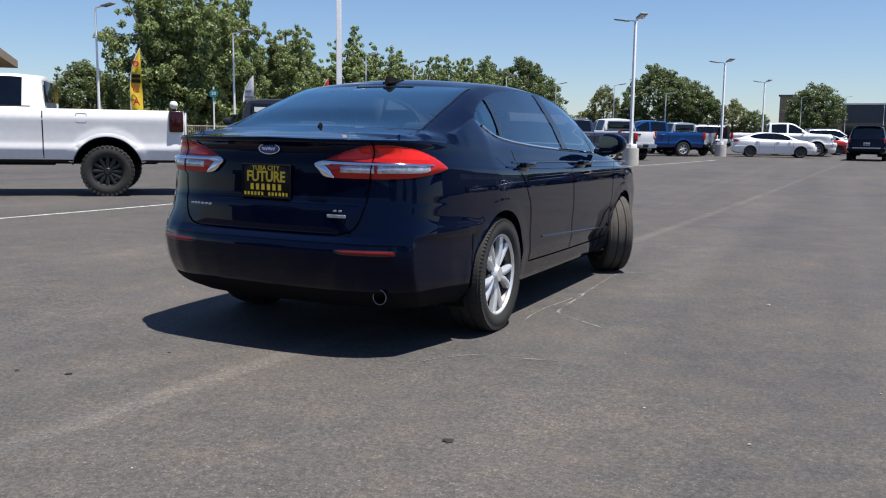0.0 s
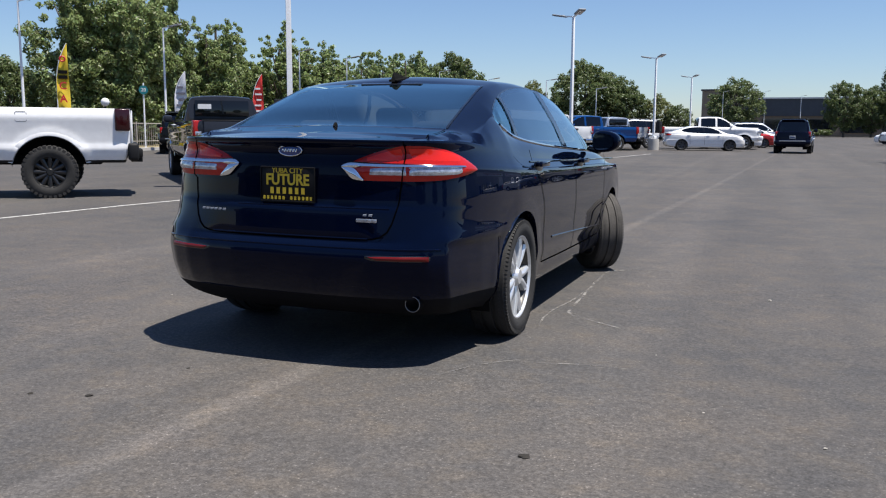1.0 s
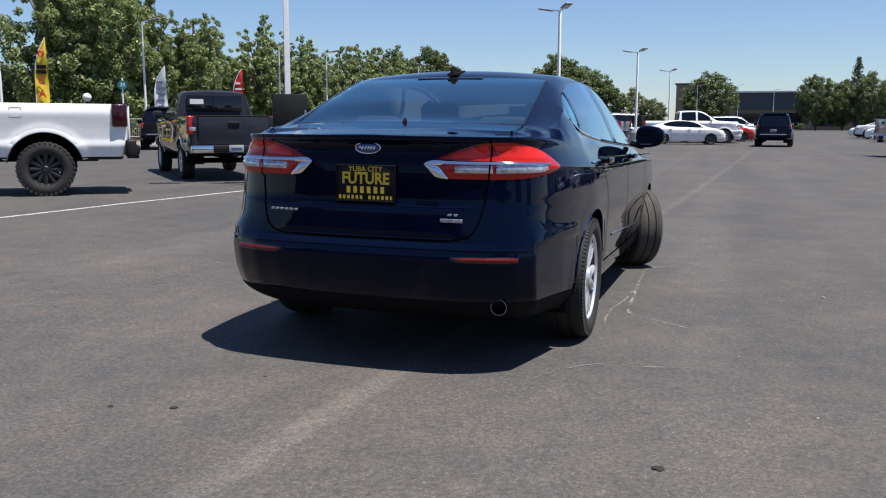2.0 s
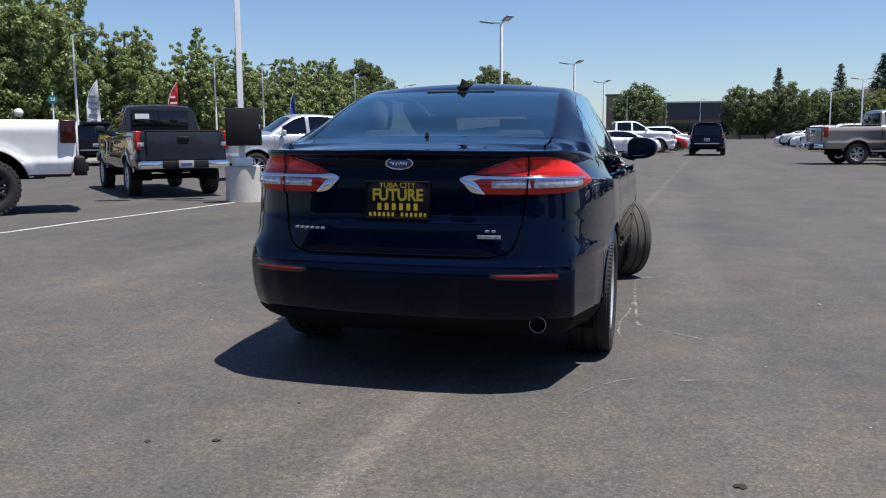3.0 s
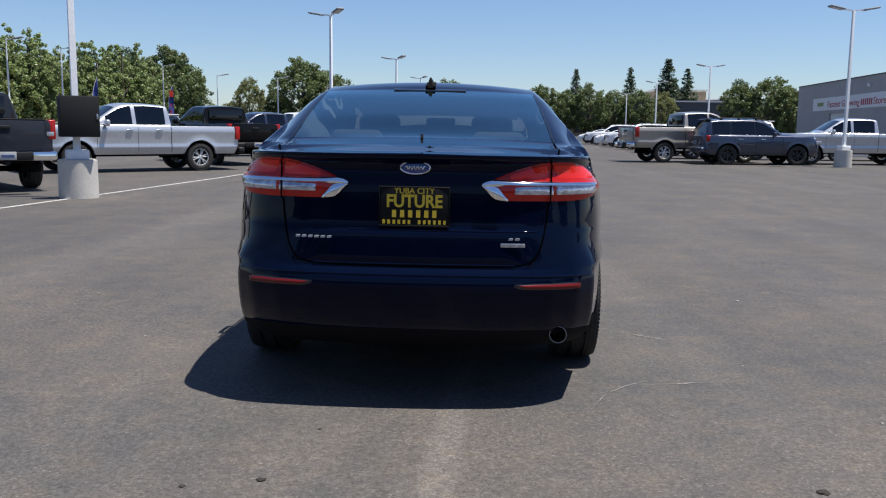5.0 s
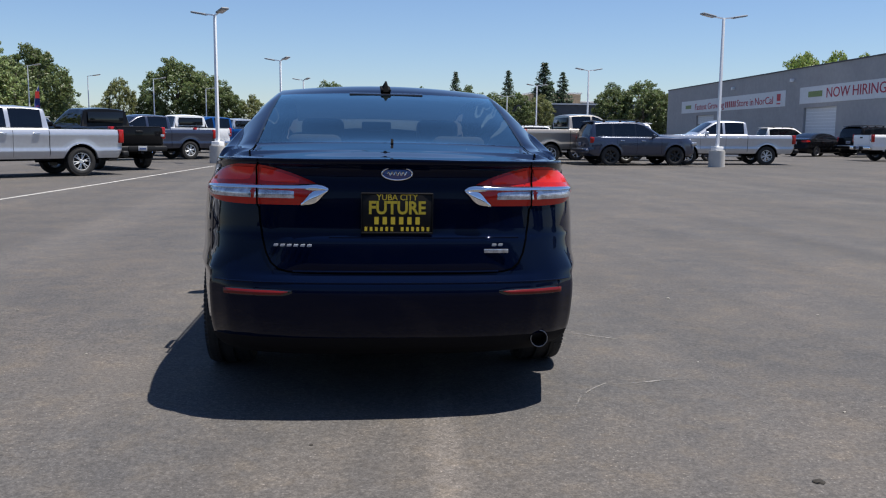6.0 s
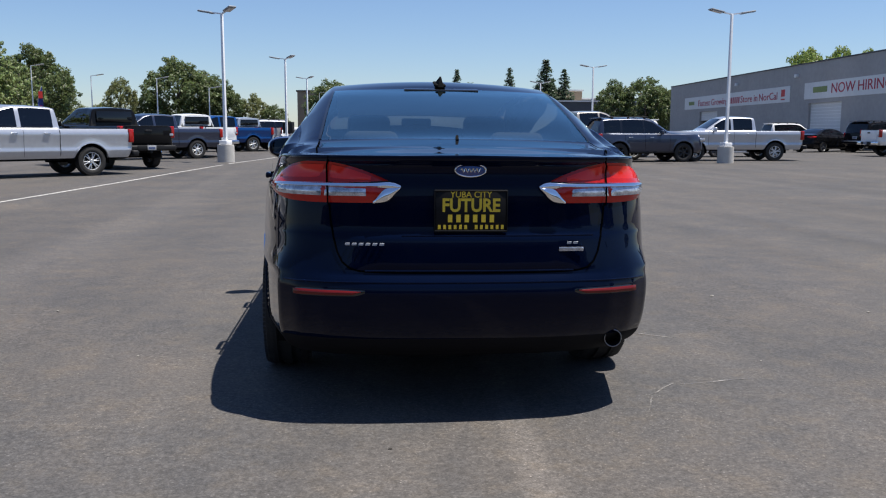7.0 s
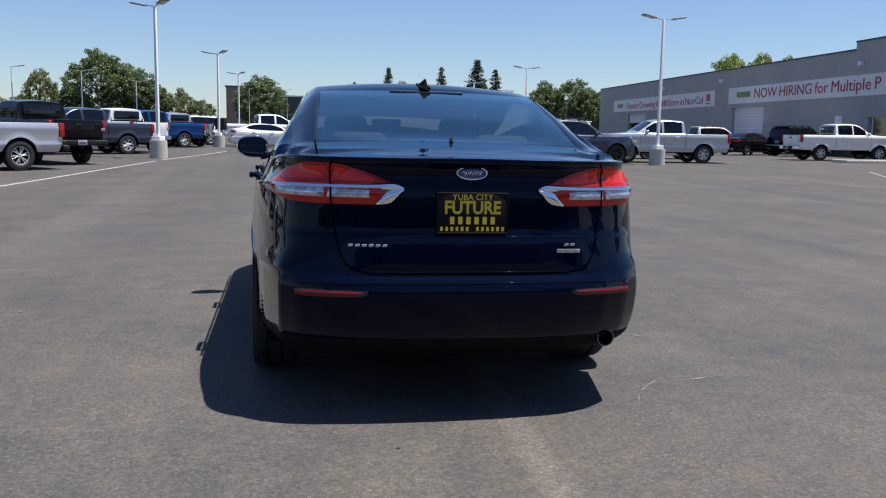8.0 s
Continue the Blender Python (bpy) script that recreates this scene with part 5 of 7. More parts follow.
    part("bumper_step", box(0.92, 0.22, 0.15, pose(0, -0.07, 0.465 + h - tall), 0.02), BLACK, car)
    part("tow_hitch", box(0.09, 0.2, 0.08, pose(0, -0.08, 0.34 + h - tall), 0.01), BLACK, car)
    part("cab_rear_window", box(1.22, 0.02, 0.36, pose(0, yc * k - 0.022, 1.43 + h, -5), 0.008), [PRIVACY_SOLID], car, "dark cab rear window")
    if sticker:
        part("window_sticker", box(0.30, 0.006, 0.11, pose(-0.40, yc * k - 0.05, 1.47 + h)), STICKER, car, "white paper sticker")
    part("chassis", box(1.2, 4.6 * k, 0.16, pose(0, 2.75 * k, 0.44 + (h - tall) * 0.7), 0.03), LINER, car)
    part("rear_axle", tube(0.06, 0.06, 1.5, pose(-0.75, ya, R, 0, 90), 10), LINER, car)
    for s in (-1, 1):
        part("sill", box(0.10, 2.2, 0.10, pose(s * 0.80, 3.0 * k, 0.36 + h - 1.5 * tall), 0.02), LINER, car)
    part("front_bumper", box(1.78, 0.25, 0.26, pose(0, 5.42 * k, 0.54 + h - tall), 0.07, 3), SKIN, car)

    class Tail:
        length, width, wide, plany, rear = sh.length, sh.width, sh.wide, sh.plany, sh.rear
        tail = lambda self, x, z, off=0.0: Shell.tail(sh, x, z - h, off) + Vector((0, 0, h))
        flank = lambda self, y, z, off=0.0: Shell.flank(sh, y, z - h, off) + Vector((0, 0, h))

    finish_vehicle(car, Tail(), 0.95 + h, 0.23 if lug else 0.19, 0.37, 0.93 if lug else 0.915, ((2.35 * k if not lug else 2.98 * k, 1.02 + h), (3.15 * k, 1.02 + h)), (1.03, 3.75 * k, 1.20 + h), 0.47 + h - tall, chrome, 0.56 + h - tall, lens=RED_DARK if lug else None, plate_out=0.25)
    dress(car, PAINTS[colour])
    return car


def make_suv(label, colour, group="", rim_mat=None):
    car = thing("sport_utility_car", Matrix.Identity(4), label, "car", group)
    plan = [(0, 0), (0.4, 0.01), (0.68, 0.05), (0.82, 0.12), (0.89, 0.24), (0.93, 0.5), (0.95, 0.95), (0.95, 2.0), (0.95, 3.2), (0.945, 3.9), (0.91, 4.3), (0.82, 4.58), (0.6, 4.75), (0.3, 4.81), (0, 4.83)]
    levels = [0.38, 0.42, 0.46, 0.50, 0.54, 0.58, 0.62, 0.66, 0.70, 0.75, 0.80, 0.85, 0.90, 0.95, 1.0, 1.05, 1.09, 1.12]
    w = smooth_curve([(0.38, 0.88), (0.45, 0.92), (0.6, 0.94), (0.8, 0.95), (0.9, 0.945), (1.0, 0.935), (1.12, 0.90)])
    rear = straight([(0.38, 0.10), (0.46, 0.0), (0.55, -0.05), (0.68, -0.05), (0.70, -0.01), (0.9, 0.0), (1.12, 0.02)])
    front = straight([(0.38, -0.10), (0.5, 0.0), (0.9, -0.03), (1.12, -0.18)])
    ztop = smooth_curve([(0, 1.12), (3.4, 1.11), (4.0, 1.08), (4.5, 1.0), (4.83, 0.9)])
    zmid = straight([(-1, 1.12), (0.03, 1.12), (0.06, 1.17), (0.27, 1.70), (0.33, 1.755), (0.6, 1.785), (1.6, 1.81), (2.2, 1.80), (2.42, 1.765), (2.56, 1.70), (3.18, 1.24), (3.30, 1.18), (4.2, 1.14), (4.55, 1.08), (4.75, 0.98), (4.83, 0.9)])
    belt = (straight([(-1, 0.84), (0.3, 0.85), (3.5, 0.85), (4.83, 0.7)]), straight([(-1, 1.125), (0.3, 1.16), (2.0, 1.15), (3.5, 1.135), (4.2, 1.08), (4.83, 0.9)]))
    rail = (straight([(-1, 0.74), (0.06, 0.78), (0.3, 0.705), (1.0, 0.68), (2.1, 0.68), (2.46, 0.70), (3.14, 0.82), (4.83, 0.6)]), straight([(-1, 1.125), (0.06, 1.18), (0.3, 1.64), (0.6, 1.68), (1.6, 1.70), (2.1, 1.69), (2.46, 1.60), (3.14, 1.16), (4.2, 1.10), (4.83, 0.9)]))
    edge = (straight([(-1, 0.66), (0.06, 0.70), (0.3, 0.60), (1.0, 0.58), (2.3, 0.58), (2.56, 0.60), (3.18, 0.74), (4.83, 0.5)]), straight([(-1, 1.125), (0.06, 1.18), (0.28, 1.68), (0.34, 1.72), (0.6, 1.745), (1.6, 1.765), (2.15, 1.755), (2.42, 1.72), (2.56, 1.65), (3.18, 1.20), (4.2, 1.12), (4.83, 0.9)]))
    sh = Shell(plan, 0.045, levels, w, rear, front, 1.3, ztop, zmid, belt, rail, edge, side_rows=(2, 4, 2, 5))
    R = 0.385
    for yy in (0.96, 3.76):
        sh.arch(yy, R, R + 0.075, inner=0.6, flare=0.015)
    sh.finish()
    M, r, y = sh.mark, sh.r, sh.my
    side = (r >= M["B"]) & (r < M["T"]) & (y > 0.36) & (y < 3.0)
    back = (r >= M["E"]) & (y > 0.06) & (y < 0.28)
    screen = (r >= M["E"]) & (y > 2.57) & (y < 3.17)
    low = (r < M["top"]) & (sh.mz < 0.55)
    sh.sheet("body", ~(side | back | screen | low), SKIN, car)
    sh.sheet("lower_cladding", low, BLACK if colour in ("slate",) else SKIN, car)
    sh.sheet("rear_window", back, PRIVACY, car, label="dark rear window")
    sh.sheet("windscreen", screen, PRIVACY, car)
    for sd, s in (("right", 1), ("left", -1)):
        for a, b in ((0.36, 1.05), (1.13, 2.02), (2.10, 3.0)):
            sh.sheet("side_window", side & (y > a) & (y < b), PRIVACY, car, sd, label="dark side window")
        for a, b in ((1.05, 1.13), (2.02, 2.10)):
            sh.sheet("pillar", side & (y >= a) & (y <= b), BLACK_GLOSS, car, sd)
        for cut in (1.22, 2.08, 3.15):
            line = [sh.flank(cut, zz, 0.003) for zz in np.linspace(0.48, 1.10, 10)]
            ribbon([Vector((s * p.x, p.y, p.z)) for p in line], 0.009, [(0, 1, 0)] * 10, GAP, car)
        for yy in (0.96, 3.76):
            well(car, s * 0.90, yy, R, R + 0.08, 0.4)
            add_wheel(car, s * 0.82, yy, R, 0.25, 0.235, 6, False, "road", rim_mat or RIM_DARK)
        rope([Vector((s * 0.60, a, 1.80 + 0.02 * math.sin(a))) for a in np.linspace(0.6, 2.3, 16)], 0.022, BLACK, car, "roof_rail")
        foot = [p for p in sh.P[M["B"]] if 0.4 < p[1] < 3.1]
        rope([Vector((s * (p[0] + 0.006), p[1], p[2])) for p in foot[::2]], 0.014, SATIN, car, "window_trim")
        for yy in (0.96, 3.76):
            flare_ring(car, s, lambda a, yy=yy: sh.flank(yy + 0.46 * math.cos(a), min(1.05, max(0.42, R + 0.46 * math.sin(a)))).x, yy, R, R + 0.072, 0.075, SKIN)
        part("side_step", box(0.12, 2.0, 0.06, pose(s * 0.88, 2.36, 0.40), 0.02), BLACK, car)
        for yy in (0.75, 1.45, 2.15):
            part("rail_foot", box(0.05, 0.09, 0.06, pose(s * 0.60, yy, 1.775), 0.012), BLACK, car)
    for yy in (0.9, 1.9):
        part("roof_crossbar", box(1.20, 0.06, 0.03, pose(0, yy, 1.83), 0.012), BLACK, car)
    part("rear_bumper", box(1.78, 0.18, 0.20, pose(0, -0.03, 0.58), 0.06, 3), SKIN, car)
    part("bumper_step", box(1.3, 0.06, 0.05, pose(0, -0.12, 0.66), 0.02), SATIN, car)
    part("roof_spoiler", box(1.16, 0.26, 0.04, pose(0, 0.30, 1.77, 4), 0.018), SKIN, car)
    part("underbody", box(1.4, 4.2, 0.12, pose(0, 2.4, 0.40)), LINER, car)
    finish_vehicle(car, sh, 1.02, 0.22, 0.24, 0.845, ((1.45, 1.0), (2.35, 1.0)), (1.04, 2.75, 1.20), 0.86, False, 0.55, width=1.9)
    dress(car, PAINTS[colour])
    return car


DARK_RIM = material("dark grey wheel alloy", (0.10, 0.10, 0.11), 0.3, metal=0.6)


def make_car(label, colour, group="", rim_mat=None):
    """A plain four-door saloon for the rows of parked cars."""
    car = thing("saloon_car", Matrix.Identity(4), label, "car", group)
    sh = sedan_shell(0.05)
    M, r, y = sh.mark, sh.r, sh.my
    side = (r >= M["B"]) & (r < M["T"]) & (y > 0.97) & (y < 3.40)
    back = (r >= M["E"]) & (y > 0.50) & (y < 1.245)
    screen = (r >= M["E"]) & (y > 3.02) & (y < 3.74)
    sh.sheet("body", ~(side | back | screen), SKIN, car)
    sh.sheet("rear_window", back, PRIVACY, car)
    sh.sheet("windscreen", screen, PRIVACY, car)
    for sd, s in (("right", 1), ("left", -1)):
        for a, b in ((0.97, 1.26), (1.26, 2.30), (2.36, 3.40)):
            sh.sheet("side_window", side & (y > a) & (y < b), PRIVACY, car, sd, label="dark side window")
        sh.sheet("pillar", side & (y >= 2.30) & (y <= 2.36), BLACK_GLOSS, car, sd)
        tail_top = smooth_curve([(0.40, 1.0), (0.6, 1.03), (0.8, 1.02), (1.0, 0.99)])
        tail_low = smooth_curve([(0.40, 0.95), (0.6, 0.90), (0.8, 0.90), (1.0, 0.94)])
        curved_lamp(sh, car, tail_top, tail_low, 0.40, 1.0, 0.004, RED_LENS, "tail_lamp", s, rows=3, n=14, label="red tail lamp")
        for cut in (1.5, 2.36, 3.44):
            line = [sh.flank(cut, zz, 0.003) for zz in np.linspace(0.36, 0.98, 10)]
            ribbon([Vector((s * p.x, p.y, p.z)) for p in line], 0.009, [(0, 1, 0)] * 10, GAP, car)
        for yy in (1.01, 3.86):
            well(car, s * 0.86, yy, 0.335, 0.385, 0.36)
            add_wheel(car, s * 0.795, yy, 0.333, 0.225, 0.235, 5, True, mat=rim_mat)
        part("door_mirror", box(0.19, 0.11, 0.13, pose(s * 1.0, 3.25, 1.09), 0.04, 3), SKIN, car)
        part("headlamp", box(0.34, 0.34, 0.10, pose(s * 0.64, 4.52, 0.70, 10, 0, s * 36), 0.03, 3), CLEAR_LENS, car, "clear headlamp")
        for hy in (1.4, 2.55):
            f = sh.flank(hy, 0.95, 0.015)
            part("door_handle", box(0.03, 0.18, 0.03, pose(s * f.x, hy, 0.95), 0.01), SKIN, car)
    part("grille", box(0.9, 0.08, 0.20, pose(0, 4.80, 0.45), 0.04), BLACK, car)
    part("underbody", box(1.5, 4.2, 0.06, pose(0, 2.43, 0.24)), LINER, car)
    pl = part("number_plate", box(0.30, 0.01, 0.15, pose(0, -0.03, 0.86), 0.004), PLATE_WHITE, car)
    dress(car, PAINTS[colour])
    return car


def dress(car, mat, rim_mat=None):
    """Gives a vehicle its own paint, on the objects."""
    for o in car.children_recursive:
        if o.type == "MESH" and o.data.materials and o.data.materials[0] == SKIN:
            o.material_slots[0].link = "OBJECT"
            o.material_slots[0].material = mat
        if rim_mat and o.name.startswith("rim"):
            o.material_slots[0].link = "OBJECT"
            o.material_slots[0].material = rim_mat


PRIVACY_SOLID = material("dark cab glass", (0.006, 0.007, 0.008), 0.05, spec=0.5)


def stand(x, y, rz, lx=0.0, ly=0.0, size=1.0):
    """The pose that puts a vehicle's own point (lx, ly) on the ground at (x, y)."""
    a = radians(rz)
    lx, ly = lx * size, ly * size
    ox, oy = x - (lx * math.cos(a) - ly * math.sin(a)), y - (lx * math.sin(a) + ly * math.cos(a))
    # lie with the slope under the vehicle
    fx, fy = -math.sin(a), math.cos(a)
    z0, z1 = gz(ox + fx, oy + fy), gz(ox + 4 * fx, oy + 4 * fy)
    tilt = math.degrees(math.atan2(z1 - z0, 3.0))
    return pose(ox, oy, z0 - (z1 - z0) / 3.0, tilt, 0, rz) @ Matrix.Scale(size, 4)


def put(car, m):
    car.matrix_world = m
    return car


def another(src, m, label, colour, rim_mat=None, bumper=None):
    c = copy_thing(src, m)
    c["label"] = label
    for o in c.children_recursive:
        for slot in o.material_slots:
            if slot.link == "OBJECT" and slot.material in PAINTS.values():
                slot.material = PAINTS[colour]
        if rim_mat and o.name.startswith("rim"):
            o.material_slots[0].link = "OBJECT"
            o.material_slots[0].material = rim_mat
        if bumper and o.name.startswith("rear_bumper"):
            o.material_slots[0].link = "OBJECT"
            o.material_slots[0].material = bumper
            o["label"] = "black rear bumper"
    return c


# ---- painted lines and marks on the ground ----
FADED_LINE = material("faded road paint", (0.30, 0.29, 0.27), 0.85, vary=0.4, scale=3)
tagged(strip("parking_line", [(-6.95, 2.0), (-6.82, 7.0), (-6.45, 10.7), (-5.9, 16.0), (-5.35, 21.0), (-4.5, 28.2)], 0.088, WHITE_LINE), "worn white painted parking line on asphalt", "road marking", kind="structure")
tagged(strip("parking_line", [(-4.4, 29.2), (-3.4, 35.0), (-2.6, 41.0)], 0.10, WHITE_LINE), "worn white painted parking line on asphalt", "road marking", kind="structure")
for i in range(5):
    a = 19.0 + 3.1 * i
    tagged(strip("bay_line", [(a, 21.0 + 0.3 * i), (a + 2.6, 25.4 + 0.3 * i)], 0.08, FADED_LINE), "faded white bay line on asphalt", "road marking", kind="structure")
SCRATCH = "thin pale scratch rubbed into asphalt"


def scratch(pts, wide):
    """A pale rubbed line that wanders and changes its width."""
    line = []
    for a, b in zip(pts, pts[1:]):
        a, b = Vector(a), Vector(b)
        k = max(2, int((b - a).length / 0.05))
        line += [a.lerp(b, i / k) for i in range(k)]
    line.append(Vector(pts[-1]))
    vs, fs = [], []
    for i, p in enumerate(line):
        d = (line[min(i + 2, len(line) - 1)] - line[max(i - 2, 0)]).normalized()
        side = Vector((-d.y, d.x))
        q = p + side * 0.02 * noise.noise(Vector((p.x * 3, p.y * 3, 1.7)))
        w = wide * (0.55 + 0.9 * abs(noise.noise(Vector((p.x * 6, p.y * 6, 8.1))))) * min(1.0, 0.25 + 0.2 * min(i, len(line) - 1 - i))
        for e in (q + side * w, q - side * w):
            vs.append((e.x, e.y, gz(e.x, e.y) + 0.003))
    for i in range(len(line) - 1):
        fs.append((2 * i, 2 * i + 1, 2 * i + 3, 2 * i + 2))
    return tagged(raw("chalk_mark", vs, fs, CHALK, smooth=0), SCRATCH, "scratch", kind="structure")


for pts, wide in (([(1.504, 1.343), (1.25, 1.52), (1.09, 1.63), (1.05, 1.75), (1.02, 2.6), (1.014, 3.5), (1.04, 3.63), (1.1, 3.69), (1.206, 3.787), (1.45, 3.85)], 0.014), ([(0.971, 1.216), (0.93, 1.5), (0.947, 1.799), (0.99, 2.1), (1.01, 2.6)], 0.009), ([(1.08, 0.40), (1.2, 0.42), (1.398, 0.457), (1.6, 0.46)], 0.010), ([(0.78, 0.02), (0.88, 0.22), (1.0, 0.36), (1.06, 0.42)], 0.008), ([(-2.081, 3.833), (-1.97, 3.70), (-1.918, 3.65)], 0.012)):
    scratch(pts, wide)
LEAF_DRY = material("dry leaf", (0.02, 0.017, 0.013), 0.9, vary=0.3)
PEBBLE = material("pale pebble", (0.30, 0.28, 0.25), 0.9, vary=0.3)


def crumb(x, y, size, mat, label, flat=0.5, name="stone"):
    bm = bmesh.new()
    bmesh.ops.create_icosphere(bm, subdivisions=2, radius=size)
    for v in bm.verts:
        v.co *= 0.8 + 0.4 * noise.noise(v.co * (1.2 / size) + Vector((x, y, 0)))
        v.co.z *= flat
    ob = part(name, bm, mat)
    ob.location = (x, y, gz(x, y) + size * flat * 0.7)
    ob.rotation_euler = (0, 0, x * 7 + y)
    return tagged(ob, label, "litter" if name == "scrap" else "stone")


for x, y, s in ((-0.471, -0.872, 0.020), (1.416, -0.874, 0.026), (-0.355, -0.345, 0.010), (-0.716, -0.941, 0.015)):
    crumb(x, y, s, LEAF_DRY, "small dark scrap lying on asphalt", 0.22, "scrap")
for x, y, s in ((1.98, -0.12, 0.008), (2.42, -0.39, 0.009), (2.29, 2.72, 0.014), (1.7, 0.8, 0.006), (2.9, 0.6, 0.008), (-1.6, 1.2, 0.008), (0.6, -1.6, 0.006), (3.1, 2.0, 0.012), (-2.4, 2.5, 0.012)):
    crumb(x, y, s, PEBBLE, "small pale pebble on asphalt")


# ---- parked vehicles, the row beside the white line ----
ROW = "vehicles parked in the row by the white line"
white_truck = put(make_pickup("white pickup truck, lifted, with black wheels and knobbly tyres", "white", lift=0.27, R=0.435, rim_mat=BLACK_RIM, style="off_road", spokes=12, chrome=False, group=ROW, lug=True, tall=0.09, cab_at=2.14, doors=1, L=5.95), stand(-8.80, 7.70, 129.5, -0.98, 1.275))
dark_truck = put(make_pickup("dark grey crew-cab pickup truck with chrome bumper and window sticker", "grey", lift=0.21, group=ROW), stand(-9.60, 12.5, 43, -0.93, 1.2))
silver_truck = put(make_pickup("silver crew-cab pickup truck with dark machined wheels", "silver", lift=0.12, rim_mat=RIM_DARK, group=ROW, chrome=False, L=5.7), stand(-7.05, 21.1, 131, -0.93, 1.24))
another(dark_truck, stand(-6.43, 26.25, 42, 0.93, 1.2), "black crew-cab pickup truck, tailgate closed", "black", None, BLACK)
another(silver_truck, stand(-6.31, 34.6, 128, -0.93, 1.24), "slate grey pickup truck with alloy wheels", "slate", RIM)
another(dark_truck, stand(-5.67, 38.5, 38, 0.93, 1.2), "white pickup truck with chrome bumper", "pearl")
another(silver_truck, stand(-5.05, 46.5, 124, -0.93, 1.24, 1.06), "deep blue pickup truck with bright wheels", "blue", RIM)
another(dark_truck, stand(-4.4, 50.5, 40, 0.93, 1.2), "silver pickup truck seen from its tail", "silver")
saloon = put(make_car("white four-door saloon with dark wheels", "white", ROW, DARK_RIM), stand(-1.75, 49.6, -80, 0.9, 1.01, 0.96))
suv = put(make_suv("dark navy sport utility car standing in the lane", "navy"), stand(4.2, 46.8, -5, 0, 0, 1.03))
another(silver_truck, stand(-2.0, 54.0, -78, 0.93, 1.24, 1.1), "white crew-cab pickup truck, nose to the lane", "white", RIM)
another(saloon, stand(2.4, 58.0, -80, 0, 4.3), "white saloon parked nose to the lane", "pearl")
another(saloon, stand(3.4, 62.5, -80, 0, 4.3), "red saloon parked nose to the lane", "red")
another(saloon, stand(4.0, 67.0, -80, 0, 4.3), "white saloon parked nose to the lane", "white")
another(suv, stand(4.6, 72.0, -80, 0, 4.3), "silver sport utility car parked nose to the lane", "silver")
another(suv, stand(-4.2, 54.5, 124, 0, 0.5), "white sport utility car parked behind the blue truck", "white")
# vehicles beyond the near row
another(suv, stand(-21.8, 29.0, 34, 0, 0), "black sport utility car standing beyond the dark grey truck", "black")
another(saloon, stand(-13.5, 38.0, 80, 0, 0), "white saloon parked in the far row", "pearl")
another(suv, stand(-14.5, 42.5, 80, 0, 0), "white sport utility car parked in the far row", "white")
another(saloon, stand(-12.5, 52.0, 80, 0, 0), "white saloon parked in the far row", "white")

part("window_sticker", box(0.30, 0.006, 0.11, pose(-0.40, 2.02 * 5.55 / 5.5 - 0.05, 1.47 + 0.21)), STICKER, dark_truck, "white paper sticker")

another(suv, stand(-36.5, 44.5, 4, 0, 2.4), "white sport utility car parked beyond the fence", "white")
another(saloon, stand(-36.5, 51.5, 4, 0, 2.4), "dark saloon parked beyond the fence", "black")
another(suv, stand(-36.5, 58.5, 4, 0, 2.4), "dark grey sport utility car parked beyond the fence", "grey")
# the row on the other side of the lane
tan = another(dark_truck, stand(9.03, 33.2, -80, 0.93, 1.2, 1.1), "beige full-size pickup truck, tail to the lane", "tan", RIM)
another(suv, stand(11.13, 31.5, -86, 0.93, 0.96, 1.0), "slate grey sport utility car with roof rails and black wheels", "slate", BLACK_RIM)
another(silver_truck, stand(18.5, 32.4, 86, -0.93, 1.24, 1.03), "pale silver pickup truck beside a lamp post", "silver", RIM)
for i, (kind, word, colour) in enumerate(((suv, "white sport utility car", "white"), (saloon, "dark saloon", "black"), (suv, "dark grey sport utility car", "grey"), (saloon, "white saloon", "white"), (saloon, "white saloon", "pearl"), (suv, "white sport utility car", "white"), (saloon, "silver saloon", "silver"), (saloon, "white saloon", "white"), (suv, "white sport utility car", "pearl"), (saloon, "dark saloon", "navy"), (saloon, "white saloon", "white"))):
    yy = 39.0 + 4.9 * i
    another(kind, stand(10.9 + 0.045 * (yy - 40), yy, 82, 0, 4.7), word + " parked nose to the lane", colour)
another(saloon, stand(19.5, 38.5, -86, 0, 2.4), "white saloon in the second row", "white")
another(saloon, stand(27.9, 46.4, -64, 0, 0.5), "black saloon near the long building", "black")
another(suv, stand(31.0, 45.4, -70, 0, 0.8), "black sport utility car near the long building", "black")
another(suv, stand(33.0, 60.0, -88, 0, 0.8), "white sport utility car near the long building", "white")
another(dark_truck, stand(27.9, 37.4, -94, 0.93, 1.2), "white pickup truck by a kerb island", "white", RIM)
another(saloon, stand(33.0, 50.0, -80, 0, 0.8), "white saloon near the long building", "pearl")


# ---- lamp posts ----
# lamp heads: the shade of their undersides is put into this darker grey
LAMP_GREY = material("underside-shade grey lamp casting", (0.26, 0.27, 0.28), 0.5, vary=0.1)


